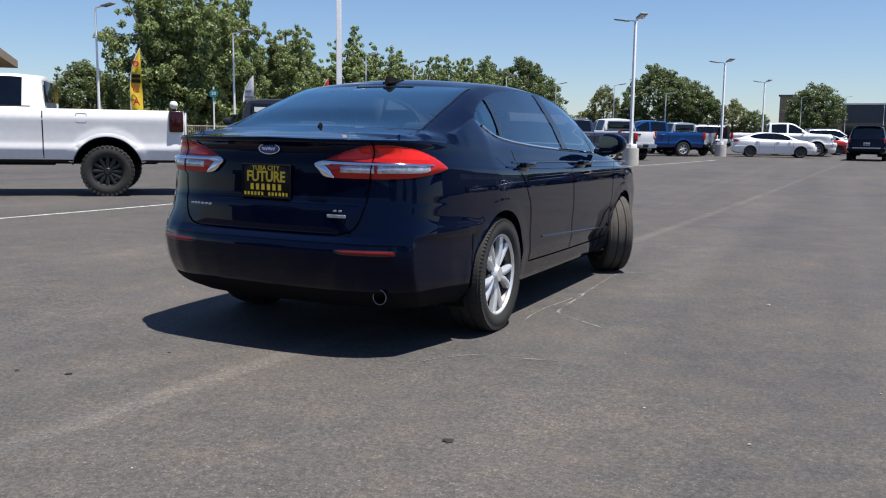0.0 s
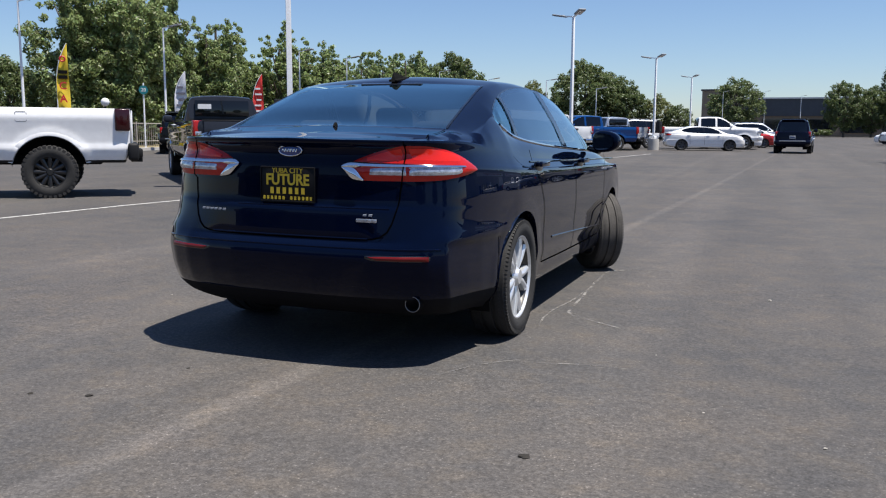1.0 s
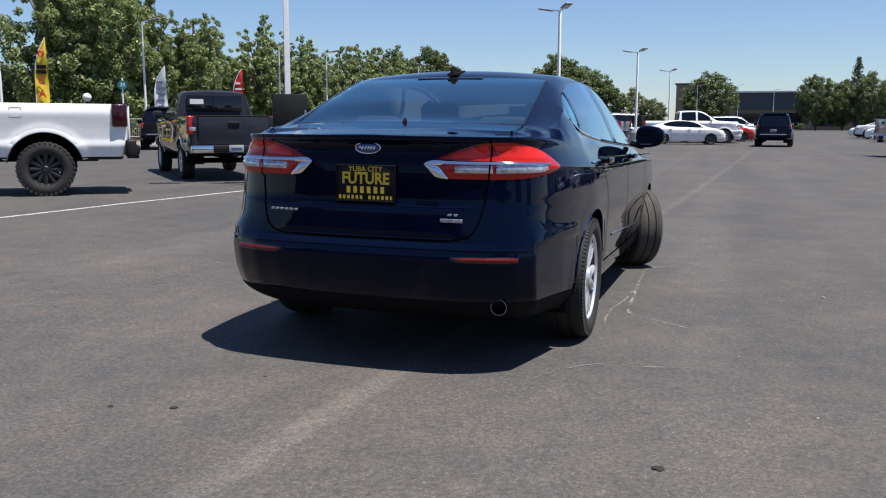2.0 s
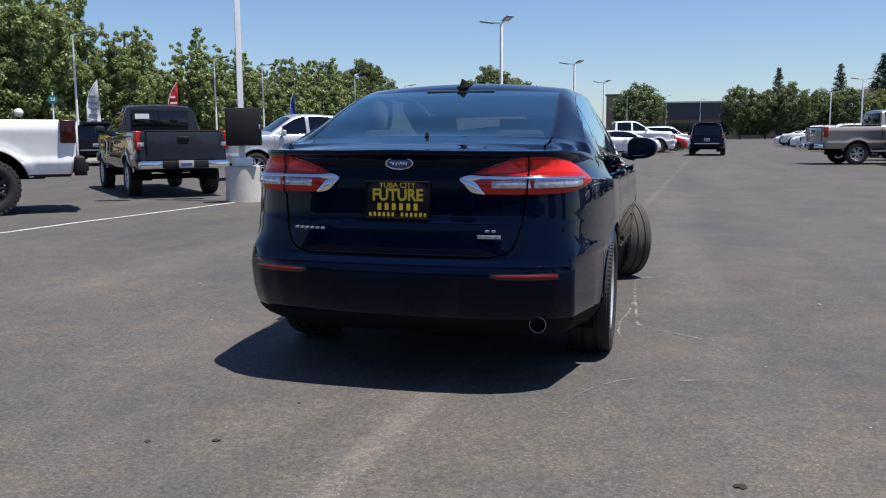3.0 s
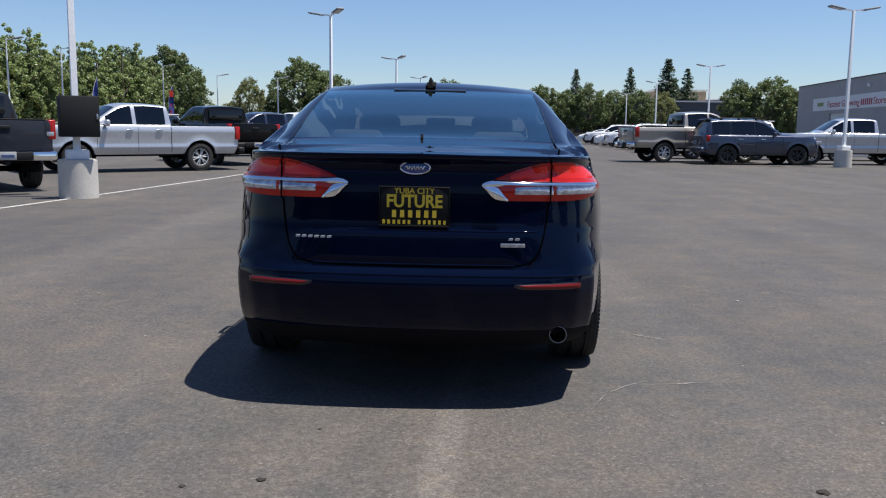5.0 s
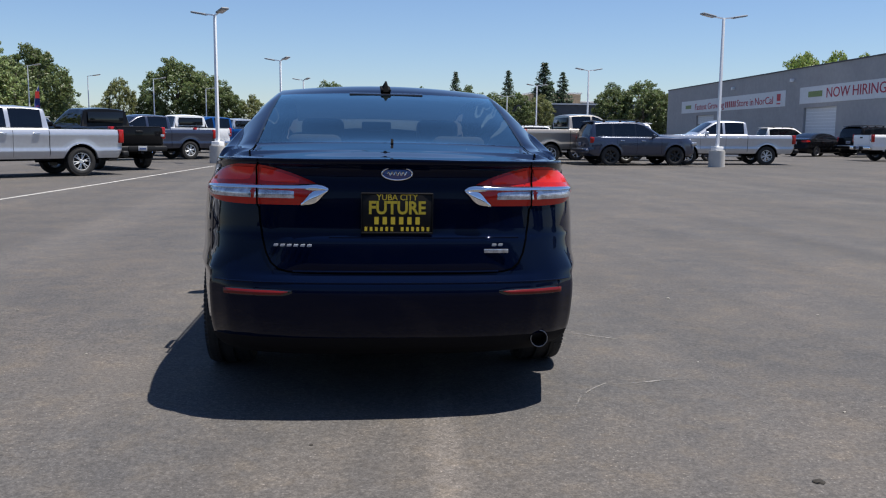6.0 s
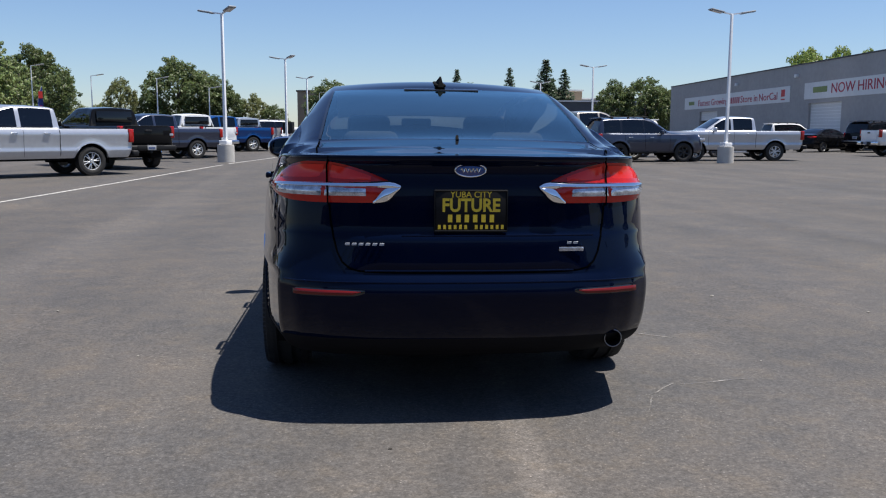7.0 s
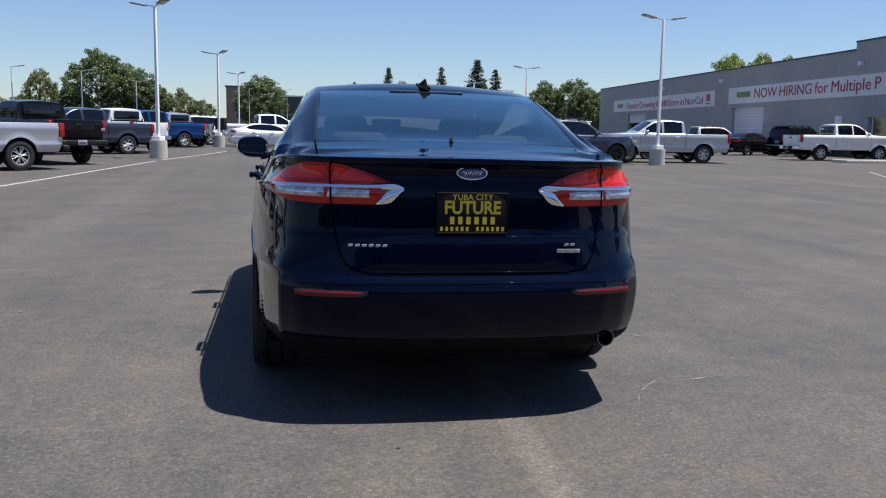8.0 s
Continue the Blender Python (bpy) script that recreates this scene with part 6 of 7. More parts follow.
def lamp_post(x, y, height, arms, rz, label, box_at=None, base=True):
    g0 = gz(x, y)
    p = thing("lamp_post", pose(x, y, g0, 0, 0, rz), label, "lamp post", "lamp posts of the car park")
    z0 = 0.0
    if base:
        bm = bmesh.new()
        bmesh.ops.create_cone(bm, cap_ends=True, segments=36, radius1=0.328, radius2=0.322, depth=0.68)
        for v in bm.verts:
            v.co.z += 0.33
        es = [e for e in bm.edges if all(v.co.z > 0.6 for v in e.verts)]
        bmesh.ops.bevel(bm, geom=es, offset=0.02, segments=2, affect="EDGES")
        part("concrete_base", bm, CONCRETE, p, "round concrete base")
        part("base_plate", box(0.36, 0.36, 0.16, pose(0, 0, 0.75), 0.02), POLE, p)
        z0 = 0.66
    post = box(0.115, 0.115, height - z0, pose(0, 0, z0 + (height - z0) / 2), 0.006) if base else tube(0.07, 0.05, height, None, 12)
    for v in post.verts:
        t = (v.co.z - z0) / (height - z0)
        v.co.x *= 1 - 0.25 * t
        v.co.y *= 1 - 0.25 * t
    part("post", post, POLE, p, smooth=20)
    for a in arms:
        d = Vector((math.cos(radians(a)), math.sin(radians(a)), 0))
        arm = part("arm", box(0.55, 0.05, 0.05, pose(0.25 * d.x, 0.25 * d.y, height + 0.03, 0, -8, a)), POLE, p)
        head = bmesh.new()
        add_box(head, 0.62, 0.30, 0.07, pose(0.72 * d.x, 0.72 * d.y, height + 0.10, 0, -10, a), 0.03, 2)
        part("lamp_head", head, LAMP_GREY, p, "grey flat lamp head")
        part("diffuser", box(0.46, 0.22, 0.01, pose(0.72 * d.x, 0.72 * d.y, height + 0.058, 0, -10, a)), CLEAR_LENS, p)
    if box_at:
        cab = part("control_cabinet", box(0.64, 0.28, 0.69, pose(0.02, -0.25, box_at), 0.012), BLACK, p, "black steel cabinet on the post")
        part("latch", box(0.03, 0.03, 0.09, pose(0.30, -0.40, box_at), 0.006), SATIN, cab)
        part("cabinet_door", box(0.61, 0.012, 0.66, pose(0.02, -0.395, box_at), 0.004), BLACK, cab)
    return p


DOUBLE = "pale square lamp post on a round concrete base"
lamp_post(-6.37, 11.37, 6.5, (0, 180), 30, "pale square lamp post with a black cabinet and concrete base", 1.40)
lamp_post(-4.70, 30.9, 5.58, (0, 150), 150, DOUBLE)
lamp_post(-3.35, 49.2, 5.34, (0, 150), 150, "pale lamp post with a small cabinet on concrete", 1.35)
lamp_post(-2.8, 72.5, 5.55, (0, 150), 150, DOUBLE)
lamp_post(15.3, 30.4, 5.93, (0, 180), 10, DOUBLE)
lamp_post(17.9, 57.8, 5.75, (0, 180), 10, DOUBLE)
lamp_post(18.4, 76.0, 5.6, (0, 180), 10, DOUBLE)
lamp_post(20.4, 100.0, 5.6, (0, 180), 10, DOUBLE)
SINGLE = "slim pale lamp post with one arm"
for x, y, h, rz in ((-26, 24.4, 6.2, 0), (-26, 33.6, 6.1, 0), (-26, 47.6, 6.1, 0), (-26, 54.7, 6.2, 0), (-25, 72, 6.3, 0), (-20.6, 73, 5.6, 0), (-15.5, 74, 5.5, 0), (-12, 80, 5.0, 0), (4.4, 189.6, 9.3, 0), (-3.4, 174.4, 8.6, 0), (10.8, 178.2, 7.9, 0)):
    lamp_post(x, y, h, (0,), rz, SINGLE, base=False)


# ---- feather flags along the frontage ----
FLAG = {
    "yellow": (material("yellow flag cloth", (0.70, 0.50, 0.03), 0.8, vary=0.12, scale=3), RED_INK),
    "white": (material("white flag cloth", (0.62, 0.63, 0.66), 0.8, vary=0.15, scale=3), material("grey flag print", (0.12, 0.12, 0.16), 0.8)),
    "red": (material("red flag cloth", (0.55, 0.03, 0.025), 0.8, vary=0.12, scale=3), WHITE_INK),
    "blue": (material("blue flag cloth", (0.03, 0.05, 0.22), 0.8, vary=0.12, scale=3), RED_INK),
}


def feather_flag(x, y, h, wide, colour, rz, words, label):
    g0 = gz(x, y)
    f = thing("feather_flag", pose(x, y, g0, 0, 0, rz), label, "flag", "feather flags along the frontage")
    cloth, ink = FLAG[colour]
    bend = lambda t: 0.0 if t < 0.50 else 0.88 * wide * ((t - 0.50) / 0.50) ** 2.4
    rope([(0, 0, 0), (0, 0, h * 0.22)] + [(bend(i / 14), 0, h * (0.22 + 0.78 * i / 14)) for i in range(15)], 0.018, POLE, f, "pole")
    vs, fs, n = [], [], 18
    for i in range(n + 1):
        t = i / n
        z = h * (0.22 + 0.78 * t)
        a = bend(t)
        b = wide * (0.95 + 0.05 * math.sin(t * 5))
        b = max(b, a + 0.01)
        for k in range(5):
            u = a + (b - a) * k / 4
            vs.append((u, 0.05 * math.sin(3 * t * math.pi + k), z))
    for i in range(n):
        for k in range(4):
            q = i * 5 + k
            fs.append((q, q + 1, q + 6, q + 5))
    sail = raw("sail", vs, fs, cloth, f, smooth=60)
    mod_v = [(v[0], v[1] + 0.008, v[2]) for v in vs]
    raw("sail_back", mod_v, [q[::-1] for q in fs], cloth, f, smooth=60)
    for i, ch in enumerate(words):
        zz = h * (0.62 - 0.115 * i)
        if ch.isalpha():
            me = text_mesh(ch, wide * 0.86, 1.0, 0.002, 0.006)
            for s, yy in ((1, -0.12), (-1, 0.13)):
                m2 = me.copy()
                m2.transform(pose(wide * 0.48, yy, zz, 0, 0, 0 if s > 0 else 180))
                part_mesh("flag_lettering", m2, ink, f, smooth=0)
        else:
            part("flag_mark", box(wide * (0.62 if i % 2 else 0.45), 0.13, h * 0.022, pose(wide * (0.46 + 0.05 * (i % 3)), 0, h * (0.80 - 0.075 * i))), ink, f)
    if colour == "blue" and words:
        part("flag_mark", box(wide * 0.72, 0.14, h * 0.12, pose(wide * 0.55, 0, h * 0.84)), FLAG["red"][0], f)
    if colour == "yellow":
        ringv = [Vector((wide * 0.52 + 0.2 * wide * math.cos(a), -0.08, h * 0.86 + 0.2 * wide * math.sin(a))) for a in np.linspace(0, 2 * math.pi, 25)]
        rope(ringv, 0.03, ink, f, "flag_mark")
        for zz in (0.745, 0.70):
            part("flag_mark", box(wide * 0.7, 0.14, h * 0.03, pose(wide * 0.5, 0, h * zz)), LINER, f)
    return f


feather_flag(-25.0, 25.2, 4.6, 0.50, "yellow", 40, "CAR", "yellow feather flag with red lettering")
feather_flag(-25.6, 33.8, 4.0, 0.62, "white", 35, "-------", "white feather flag with grey print")
feather_flag(-25.6, 41.2, 4.3, 0.62, "red", 30, "-----", "red feather flag with white print")
feather_flag(-25.6, 58.5, 4.6, 0.42, "blue", 25, "", "dark blue feather flag on a pole")
feather_flag(-25.9, 76.0, 4.9, 0.46, "blue", 20, "CA", "blue feather flag with red lettering")

# globe lamp and a round teal sign by the street
globe = thing("globe_lamp", pose(-19.8, 21.93, gz(-19.8, 21.93)), "white globe lamp on a thin dark post", "lamp")
part("post", tube(0.05, 0.04, 1.95, None, 10), BLACK, globe)
gb = bmesh.new()
bmesh.ops.create_uvsphere(gb, u_segments=20, v_segments=12, radius=0.15, matrix=pose(0, 0, 2.08))
part("globe", gb, WHITE_INK, globe)
sign = thing("street_sign", pose(-27.1, 33.3, gz(-27.1, 33.3), 0, 0, 40), "round teal sign on a thin post", "sign")
part("post", tube(0.04, 0.04, 3.4, None, 8), POLE, sign)
sg = bmesh.new()
bmesh.ops.create_cone(sg, cap_ends=True, segments=24, radius1=0.22, radius2=0.22, depth=0.04, matrix=pose(0, -0.06, 3.05, 90))
part("disc", sg, material("teal sign face", (0.01, 0.16, 0.18), 0.5), sign)
digits = text_mesh("20", 0.24, 1.0, 0.004, 0.002)
digits.transform(pose(0, -0.085, 3.05))
part_mesh("sign_lettering", digits, WHITE_INK, sign, smooth=0)

# ---- frontage: kerb, verge, fence ----
GRASS = material("dry green verge", (0.22, 0.18, 0.095), 0.95, vary=0.35, scale=0.8, bump=0.5, bump_scale=30)
verge_v, verge_f = [], []
for i, yy in enumerate(np.linspace(-30, 130, 60)):
    for xx, dz in ((-27.0, 0.0), (-27.0, 0.15), (-27.2, 0.15), (-27.2, 0.13), (-34.0, 0.13), (-34.0, 0.0)):
        verge_v.append((xx, yy, gz(xx, yy) + dz))
for i in range(59):
    for k in range(5):
        verge_f.append((i * 6 + k, (i + 1) * 6 + k, (i + 1) * 6 + k + 1, i * 6 + k + 1))
verge = raw("verge", verge_v, verge_f, [GRASS, CONCRETE], smooth=0)
for p in verge.data.polygons:
    p.material_index = 1 if p.index % 5 < 3 else 0
tagged(verge, "dry grass verge behind a concrete kerb", "verge", kind="structure")
fence = thing("iron_fence", Matrix.Identity(4), "pale iron picket fence along the street", "fence")
IRON = material("weathered pale iron", (0.30, 0.28, 0.25), 0.7, vary=0.2)
for k, yy in enumerate(np.arange(8, 110, 3.0)):
    part("post", box(0.07, 0.07, 1.45, pose(-29, yy, gz(-29, yy) + 0.75)), IRON, fence)
pk = bmesh.new()
for yy in np.arange(8, 107, 0.17):
    z0 = gz(-29, yy) + 0.13
    q = [pk.verts.new((-29 + dx, yy + dy, z)) for z in (z0, z0 + 1.3) for dx, dy in ((-0.01, -0.01), (0.01, -0.01), (0.01, 0.01), (-0.01, 0.01))]
    for a, b, c, d in ((0, 1, 5, 4), (1, 2, 6, 5), (2, 3, 7, 6), (3, 0, 4, 7)):
        pk.faces.new((q[a], q[b], q[c], q[d]))
tagged(part("picket", pk, IRON, fence, smooth=0), kind="stuff")
for hh in (0.3, 1.25):
    rope([(-29, yy, gz(-29, yy) + 0.13 + hh) for yy in np.arange(8, 108, 3.0)], 0.022, IRON, fence, "rail", n=4)

# kerb island by the far pickup
isl = thing("kerb_island", pose(30.5, 35.0, gz(30.5, 35.0)), "low concrete kerb island with bare soil", "kerb")
part("kerb", box(6.5, 1.2, 0.30, pose(0, 0, 0.0), 0.04), CONCRETE, isl)
part("soil", box(6.1, 0.8, 0.02, pose(0, 0, 0.16)), GRASS, isl)


# ---- trees ----
FAR = 1.9


def beyond(x, y, h=0.0):
    """Carries a place and a height out along the line of sight from the lane's near end."""
    return 0.64 + FAR * (x - 0.64), -3.72 + FAR * (y + 3.72), 1.0 + FAR * (h - 1.0)


BARK = material("grey brown bark", (0.10, 0.08, 0.06), 0.95, vary=0.35, scale=6, bump=0.6, bump_scale=30)
LEAVES = {
    "poplar": leaf_material("mid green leaves", (0.235, 0.285, 0.112), 0.65),
    "oak": leaf_material("dark green leaves", (0.135, 0.172, 0.066)),
    "pale": leaf_material("olive green leaves", (0.21, 0.225, 0.09)),
    "lime": leaf_material("yellow green leaves", (0.25, 0.31, 0.085)),
    "conifer": leaf_material("blue green needles", (0.06, 0.09, 0.05)),
}


def leaf_cloud(rng, centres, radii, count, size):
    """Small leaf quads, each turned its own way, gathered in clumps."""
    idx = rng.choice(len(centres), count, p=radii**2 / (radii**2).sum())
    d = rng.normal(size=(count, 3))
    d /= np.linalg.norm(d, axis=1, keepdims=True)
    p = centres[idx] + d * (radii[idx] * rng.random(count) ** 0.4)[:, None] * np.array([1, 1, 0.8])
    nrm = d + rng.normal(size=(count, 3)) * 0.7 + np.array([0, 0, 0.5])
    nrm /= np.linalg.norm(nrm, axis=1, keepdims=True)
    a = np.cross(nrm, rng.normal(size=(count, 3)))
    a /= np.linalg.norm(a, axis=1, keepdims=True)
    b = np.cross(nrm, a)
    s = size * (0.6 + 0.8 * rng.random(count))[:, None]
    v = np.stack([p - a * s, p - b * s * 0.55 + nrm * s * 0.15, p + a * s, p + b * s * 0.55 + nrm * s * 0.15], 1).reshape(-1, 3)
    return v, np.arange(count * 4).reshape(-1, 4)


TREE_MESH = {}


def tree_mesh(kind, seed):
    if (kind, seed) in TREE_MESH:
        return TREE_MESH[kind, seed]
    rng = np.random.default_rng(seed)
    limbs = []
    if kind == "poplar":
        # upright shoots that rise from the stem, each with its own ragged tip
        H, shoots = 9.0, 15
        cen, rr = [], []
        for k in range(shoots):
            ang, out = rng.random() * 2 * np.pi, 2.15 * rng.random() ** 0.6
            tip = (H - 0.2) * (1.0 - 0.30 * (out / 2.15) ** 1.5) * (0.86 + 0.14 * rng.random())
            low = 0.8 + 1.0 * rng.random()
            for z in np.arange(low, tip, 0.46):
                f = (z - low) / (tip - low)
                rad = out * (0.55 + 0.6 * min(1.0, f * 1.6))
                cen.append((rad * np.cos(ang) + rng.normal() * 0.22, rad * np.sin(ang) + rng.normal() * 0.22, z + rng.normal() * 0.12))
                rr.append((0.36 + 0.24 * rng.random()) * (1.0 - 0.60 * f**2))
        cen, rr = np.array(cen), np.array(rr)
        keep = rng.random(len(cen)) > 0.17
        cen, rr = cen[keep], rr[keep]
        n = len(cen)
        v, f = leaf_cloud(rng, cen, rr, 34000 if seed < 12 else 16000, 0.080 if seed < 12 else 0.115)
    elif kind == "conifer":
        H, n = 11.0, 260
        t = rng.random(n) ** 1.15
        z = 0.8 + t * (H - 1.0)
        spread = 1.75 * (1 - t) ** 0.85 + 0.08
        ang = rng.random(n) * 2 * np.pi
        rad = spread * rng.random(n) ** 0.6
        cen = np.stack([rad * np.cos(ang), rad * np.sin(ang), z], 1)
        rr = 0.22 + 0.38 * (1 - t)
        v, f = leaf_cloud(rng, cen, rr, 9000, 0.12)
    else:
        H, n = 7.2, 380 if kind == "oak" else 60
        u = rng.normal(size=(n, 3))
        u /= np.linalg.norm(u, axis=1, keepdims=True)
        rise = 0.5 + 0.5 * u[:, 2]
        cen = u * (0.55 + 0.45 * rng.random((n, 1)) ** 0.5) * np.array([3.1, 3.1, 3.0]) * (0.88 + 0.22 * rng.random((n, 1))) + np.array([0, 0, 3.75])
        cen[:, :2] *= (1.0 - 0.25 * np.maximum(0, u[:, 2]) ** 2)[:, None]
        rr = 0.20 + 0.30 * rng.random(n) if kind == "oak" else 0.45 + 0.4 * rng.random(n)
        v, f = leaf_cloud(rng, cen, rr, 16000 if kind == "oak" else 2200, 0.115 if kind == "oak" else 0.30)
    crown = bpy.data.meshes.new("crown")
    crown.from_pydata(v.tolist(), [], f.tolist())
    crown.update()
    bm = bmesh.new()
    tube(0.19, 0.07, H * 0.78, None, 10, bm)
    for c in cen[:: max(1, n // 12)]:
        foot = Vector((0, 0, max(1.0, c[2] * 0.55)))
        d = Vector(c) - foot
        q = d.to_track_quat("Z", "Y").to_matrix().to_4x4()
        tube(0.07, 0.02, d.length, Matrix.Translation(foot) @ q, 6, bm)
    trunk = bpy.data.meshes.new("trunk")
    bm.to_mesh(trunk)
    bm.free()
    TREE_MESH[kind, seed] = (crown, trunk)
    return crown, trunk


def tree(x, y, kind, seed, sx, sz, label, leaf=None, group=""):
    crown, trunk = tree_mesh(kind, seed)
    leaf = leaf or kind
    tr = thing("tree", pose(x, y, gz(x, y) - 0.05, 0, 0, (x * 37 + y * 53) % 360), label, "tree", group)
    tr.scale = (sx, sx, sz)
    for nm, me, mt in (("crown", crown, LEAVES[leaf]), ("trunk", trunk, BARK)):
        if not me.materials:
            me.materials.append(mt)
        ob = new(nm, me)
        ob.parent = tr
        if me.materials[0] != mt:
            ob.material_slots[0].link = "OBJECT"
            ob.material_slots[0].material = mt
    return tr


rnd = random.Random(4)
ROW_TREES = "street trees behind the frontage"
for i in range(24):
    y = 36.2 + 2.25 * i + rnd.uniform(-0.5, 0.5)
    big = 1.36 if i < 4 else 1.06
    tree(-32.4 + rnd.uniform(-1.2, 1.2), y, "poplar", 10 + i % 2 if i < 8 else 12 + i % 4, (1.2 if i < 3 else 0.95) * rnd.uniform(0.92, 1.1), big * rnd.uniform(0.90, 1.08), "tall leafy green street tree", group=ROW_TREES)
BROAD, OLIVE = "broad leafy green tree", "olive green leafy tree"
# place, height, width, leaves
for i, (x, y, h, w, lf) in enumerate(((-39.0, 36.3, 5.5, 6.0, "oak"), (-45.0, 33.5, 5.0, 5.5, "oak"), (-49, 34, 5.4, 7, "pale"), (-44, 44, 5.2, 6, "oak"), (-40, 15, 6.0, 7, "oak"), (-43, 52, 8, 9, "oak"), (-44, 68, 8, 9, "oak"), (-44, 84, 8, 9, "oak"),
                                      (-42.6, 243, 21.5, 22.0, "oak"), (-35.5, 246, 17.5, 18.0, "oak"), (-57, 240, 15.6, 10.0, "pale"), (-50, 244, 11.0, 12.0, "oak"), (-30, 244, 14.0, 12.0, "oak"), (-23, 246, 11.5, 10.0, "pale"), (-17, 244, 8.5, 9.0, "oak"), (-62, 242, 9.0, 10.0, "pale"), (-46, 138, 14.5, 13.0, "oak"), (-51, 134, 13.5, 11.0, "oak"), (-39.5, 140, 5.0, 6.0, "pale"), (-32.6, 101, 8.9, 8.0, "oak"), (-36, 96, 8.6, 7.0, "oak"), (-26.4, 93, 3.7, 3.4, "pale"),
                                      (-0.35, 98, 7.1, 7.0, "oak"), (10.7, 99, 7.0, 5.0, "oak"), (13.5, 100, 6.2, 4.4, "oak"), (16.1, 99, 6.8, 5.4, "oak"), (19.3, 101, 6.2, 5.0, "oak"), (21.9, 100, 6.5, 5.2, "oak"), (25.3, 102, 6.1, 4.4, "pale"), (29.6, 86.5, 6.6, 4.8, "oak"), (32.2, 84.5, 6.9, 6.4, "oak"), (34.5, 86.0, 6.4, 4.8, "oak"), (54.2, 92, 10.9, 7.5, "lime"), (51.5, 81.5, 10.0, 6.6, "lime"), (50.0, 87.0, 10.2, 6.0, "lime"), (53.5, 76.0, 9.7, 6.0, "lime"), (52.6, 79.0, 9.8, 6.0, "lime"), (52.5, 89.5, 10.6, 6.0, "lime"), (53.0, 84.5, 10.2, 6.0, "lime"))):
    if 80 < y < 110 and -40 < x < 40:
        x, y, h = beyond(x, y, h)
        w *= FAR
    tree(x, y, "oak", 21 + i % 4, w / 7.2, h / 7.2, BROAD if lf == "oak" else OLIVE, leaf=lf)
for i, (x, y, h, w) in enumerate(((17.4, 120.2, 9.9, 3.4), (24.2, 116.0, 9.9, 3.8), (28.4, 112.5, 10.8, 5.2), (31.2, 113.5, 9.6, 4.2), (29.8, 115, 8.2, 4.6))):
    x, y, h = beyond(x, y, h)
    w *= FAR
    tree(x, y, "conifer", 31 + i % 2, w / 3.4, h / 11.0, "dark pointed conifer beyond the buildings")
# low shrubs under the street trees
for i in range(22):
    yy = 22 + 4.2 * i
    t0 = tree(-30.6 - (i % 3) * 0.4, yy, "shrub", 21 + i % 2, 0.34, 0.24, "low green shrub by the fence", leaf="pale" if i % 3 == 0 else "oak", group="shrubs along the fence")
    t0.name = "shrub"


# ---- buildings ----
def wall_material(name, base):
    return material(name, base, 0.9, vary=0.10, scale=0.35, bump=0.15, bump_scale=8)


GREY_WALL = wall_material("grey painted block wall", (0.37, 0.36, 0.355))
TAN_WALL = wall_material("tan stucco wall", (0.27, 0.21, 0.15))
DARK_WALL = wall_material("dark slate cladding", (0.085, 0.09, 0.10))
CREAM_WALL = wall_material("cream stucco wall", (0.42, 0.38, 0.31))
DOOR_WHITE = material("white roller door", (0.62, 0.63, 0.64), 0.6, vary=0.06)
BANNER = material("white banner vinyl", (0.72, 0.72, 0.72), 0.55, vary=0.05, scale=0.6)
WINDOW_DARK = material("dark shop window", (0.015, 0.017, 0.02), 0.06, coat=1.0)
PALE_CAP = material("pale metal coping", (0.62, 0.62, 0.61), 0.5, vary=0.08)

# the long block building: its own x runs along the wall, its own -y faces the lot
A, Bp = Vector((41.4, 100.0)), Vector((36.4, 46.8))
ang = math.degrees(math.atan2((Bp - A).y, (Bp - A).x))
long_b = thing("long_building", pose(A.x, A.y, 0.30, 0, 0, ang), "long grey block-wall building with two banners and roller doors", "building")
ROOF_Z, TALL_Z = 6.42, 6.92
OPEN = [(8.5, 14.3, 3.1), (36.0, 41.6, 3.2), (55.5, 62.0, 2.2)]
edges = [-3.0] + [v for o in OPEN for v in o[:2]] + [76.0]
for a, b in zip(edges[::2], edges[1::2]):
    for lo, hi, top in ((a, min(b, 53.6), ROOF_Z), (max(a, 53.6), b, TALL_Z)):
        if hi - lo > 0.05:
            part("wall", box(hi - lo, 0.4, top, pose((lo + hi) / 2, 0.2, top / 2)), GREY_WALL, long_b)
for a, b, z in OPEN:
    top = ROOF_Z if b < 53.6 else TALL_Z
    part("lintel", box(b - a, 0.4, top - z, pose((a + b) / 2, 0.2, (top + z) / 2)), GREY_WALL, long_b)
part("wall", box(0.4, 22, ROOF_Z, pose(-2.797, 11.41, ROOF_Z / 2)), GREY_WALL, long_b)
part("roof", box(78.4, 21, 0.2, pose(36.5, 10.95, ROOF_Z - 0.5)), DARK_WALL, long_b)
part("parapet_cap", box(56.6, 0.52, 0.10, pose(25.3, 0.2, ROOF_Z + 0.05)), DARK_WALL, long_b)
part("parapet_cap", box(22.4, 0.52, 0.10, pose(64.8, 0.2, TALL_Z + 0.05)), DARK_WALL, long_b)
door = part("roller_door", box(5.8, 0.08, 1.0, pose(11.4, 0.25, 2.62)), DOOR_WHITE, long_b, "half-raised white roller door")
for k in range(5):
    part("slat", box(5.7, 0.02, 0.03, pose(11.4, 0.205, 2.2 + 0.2 * k)), POLE, door)
part("bay_interior", box(5.8, 0.1, 3.1, pose(11.4, 5.0, 1.55)), LINER, long_b)
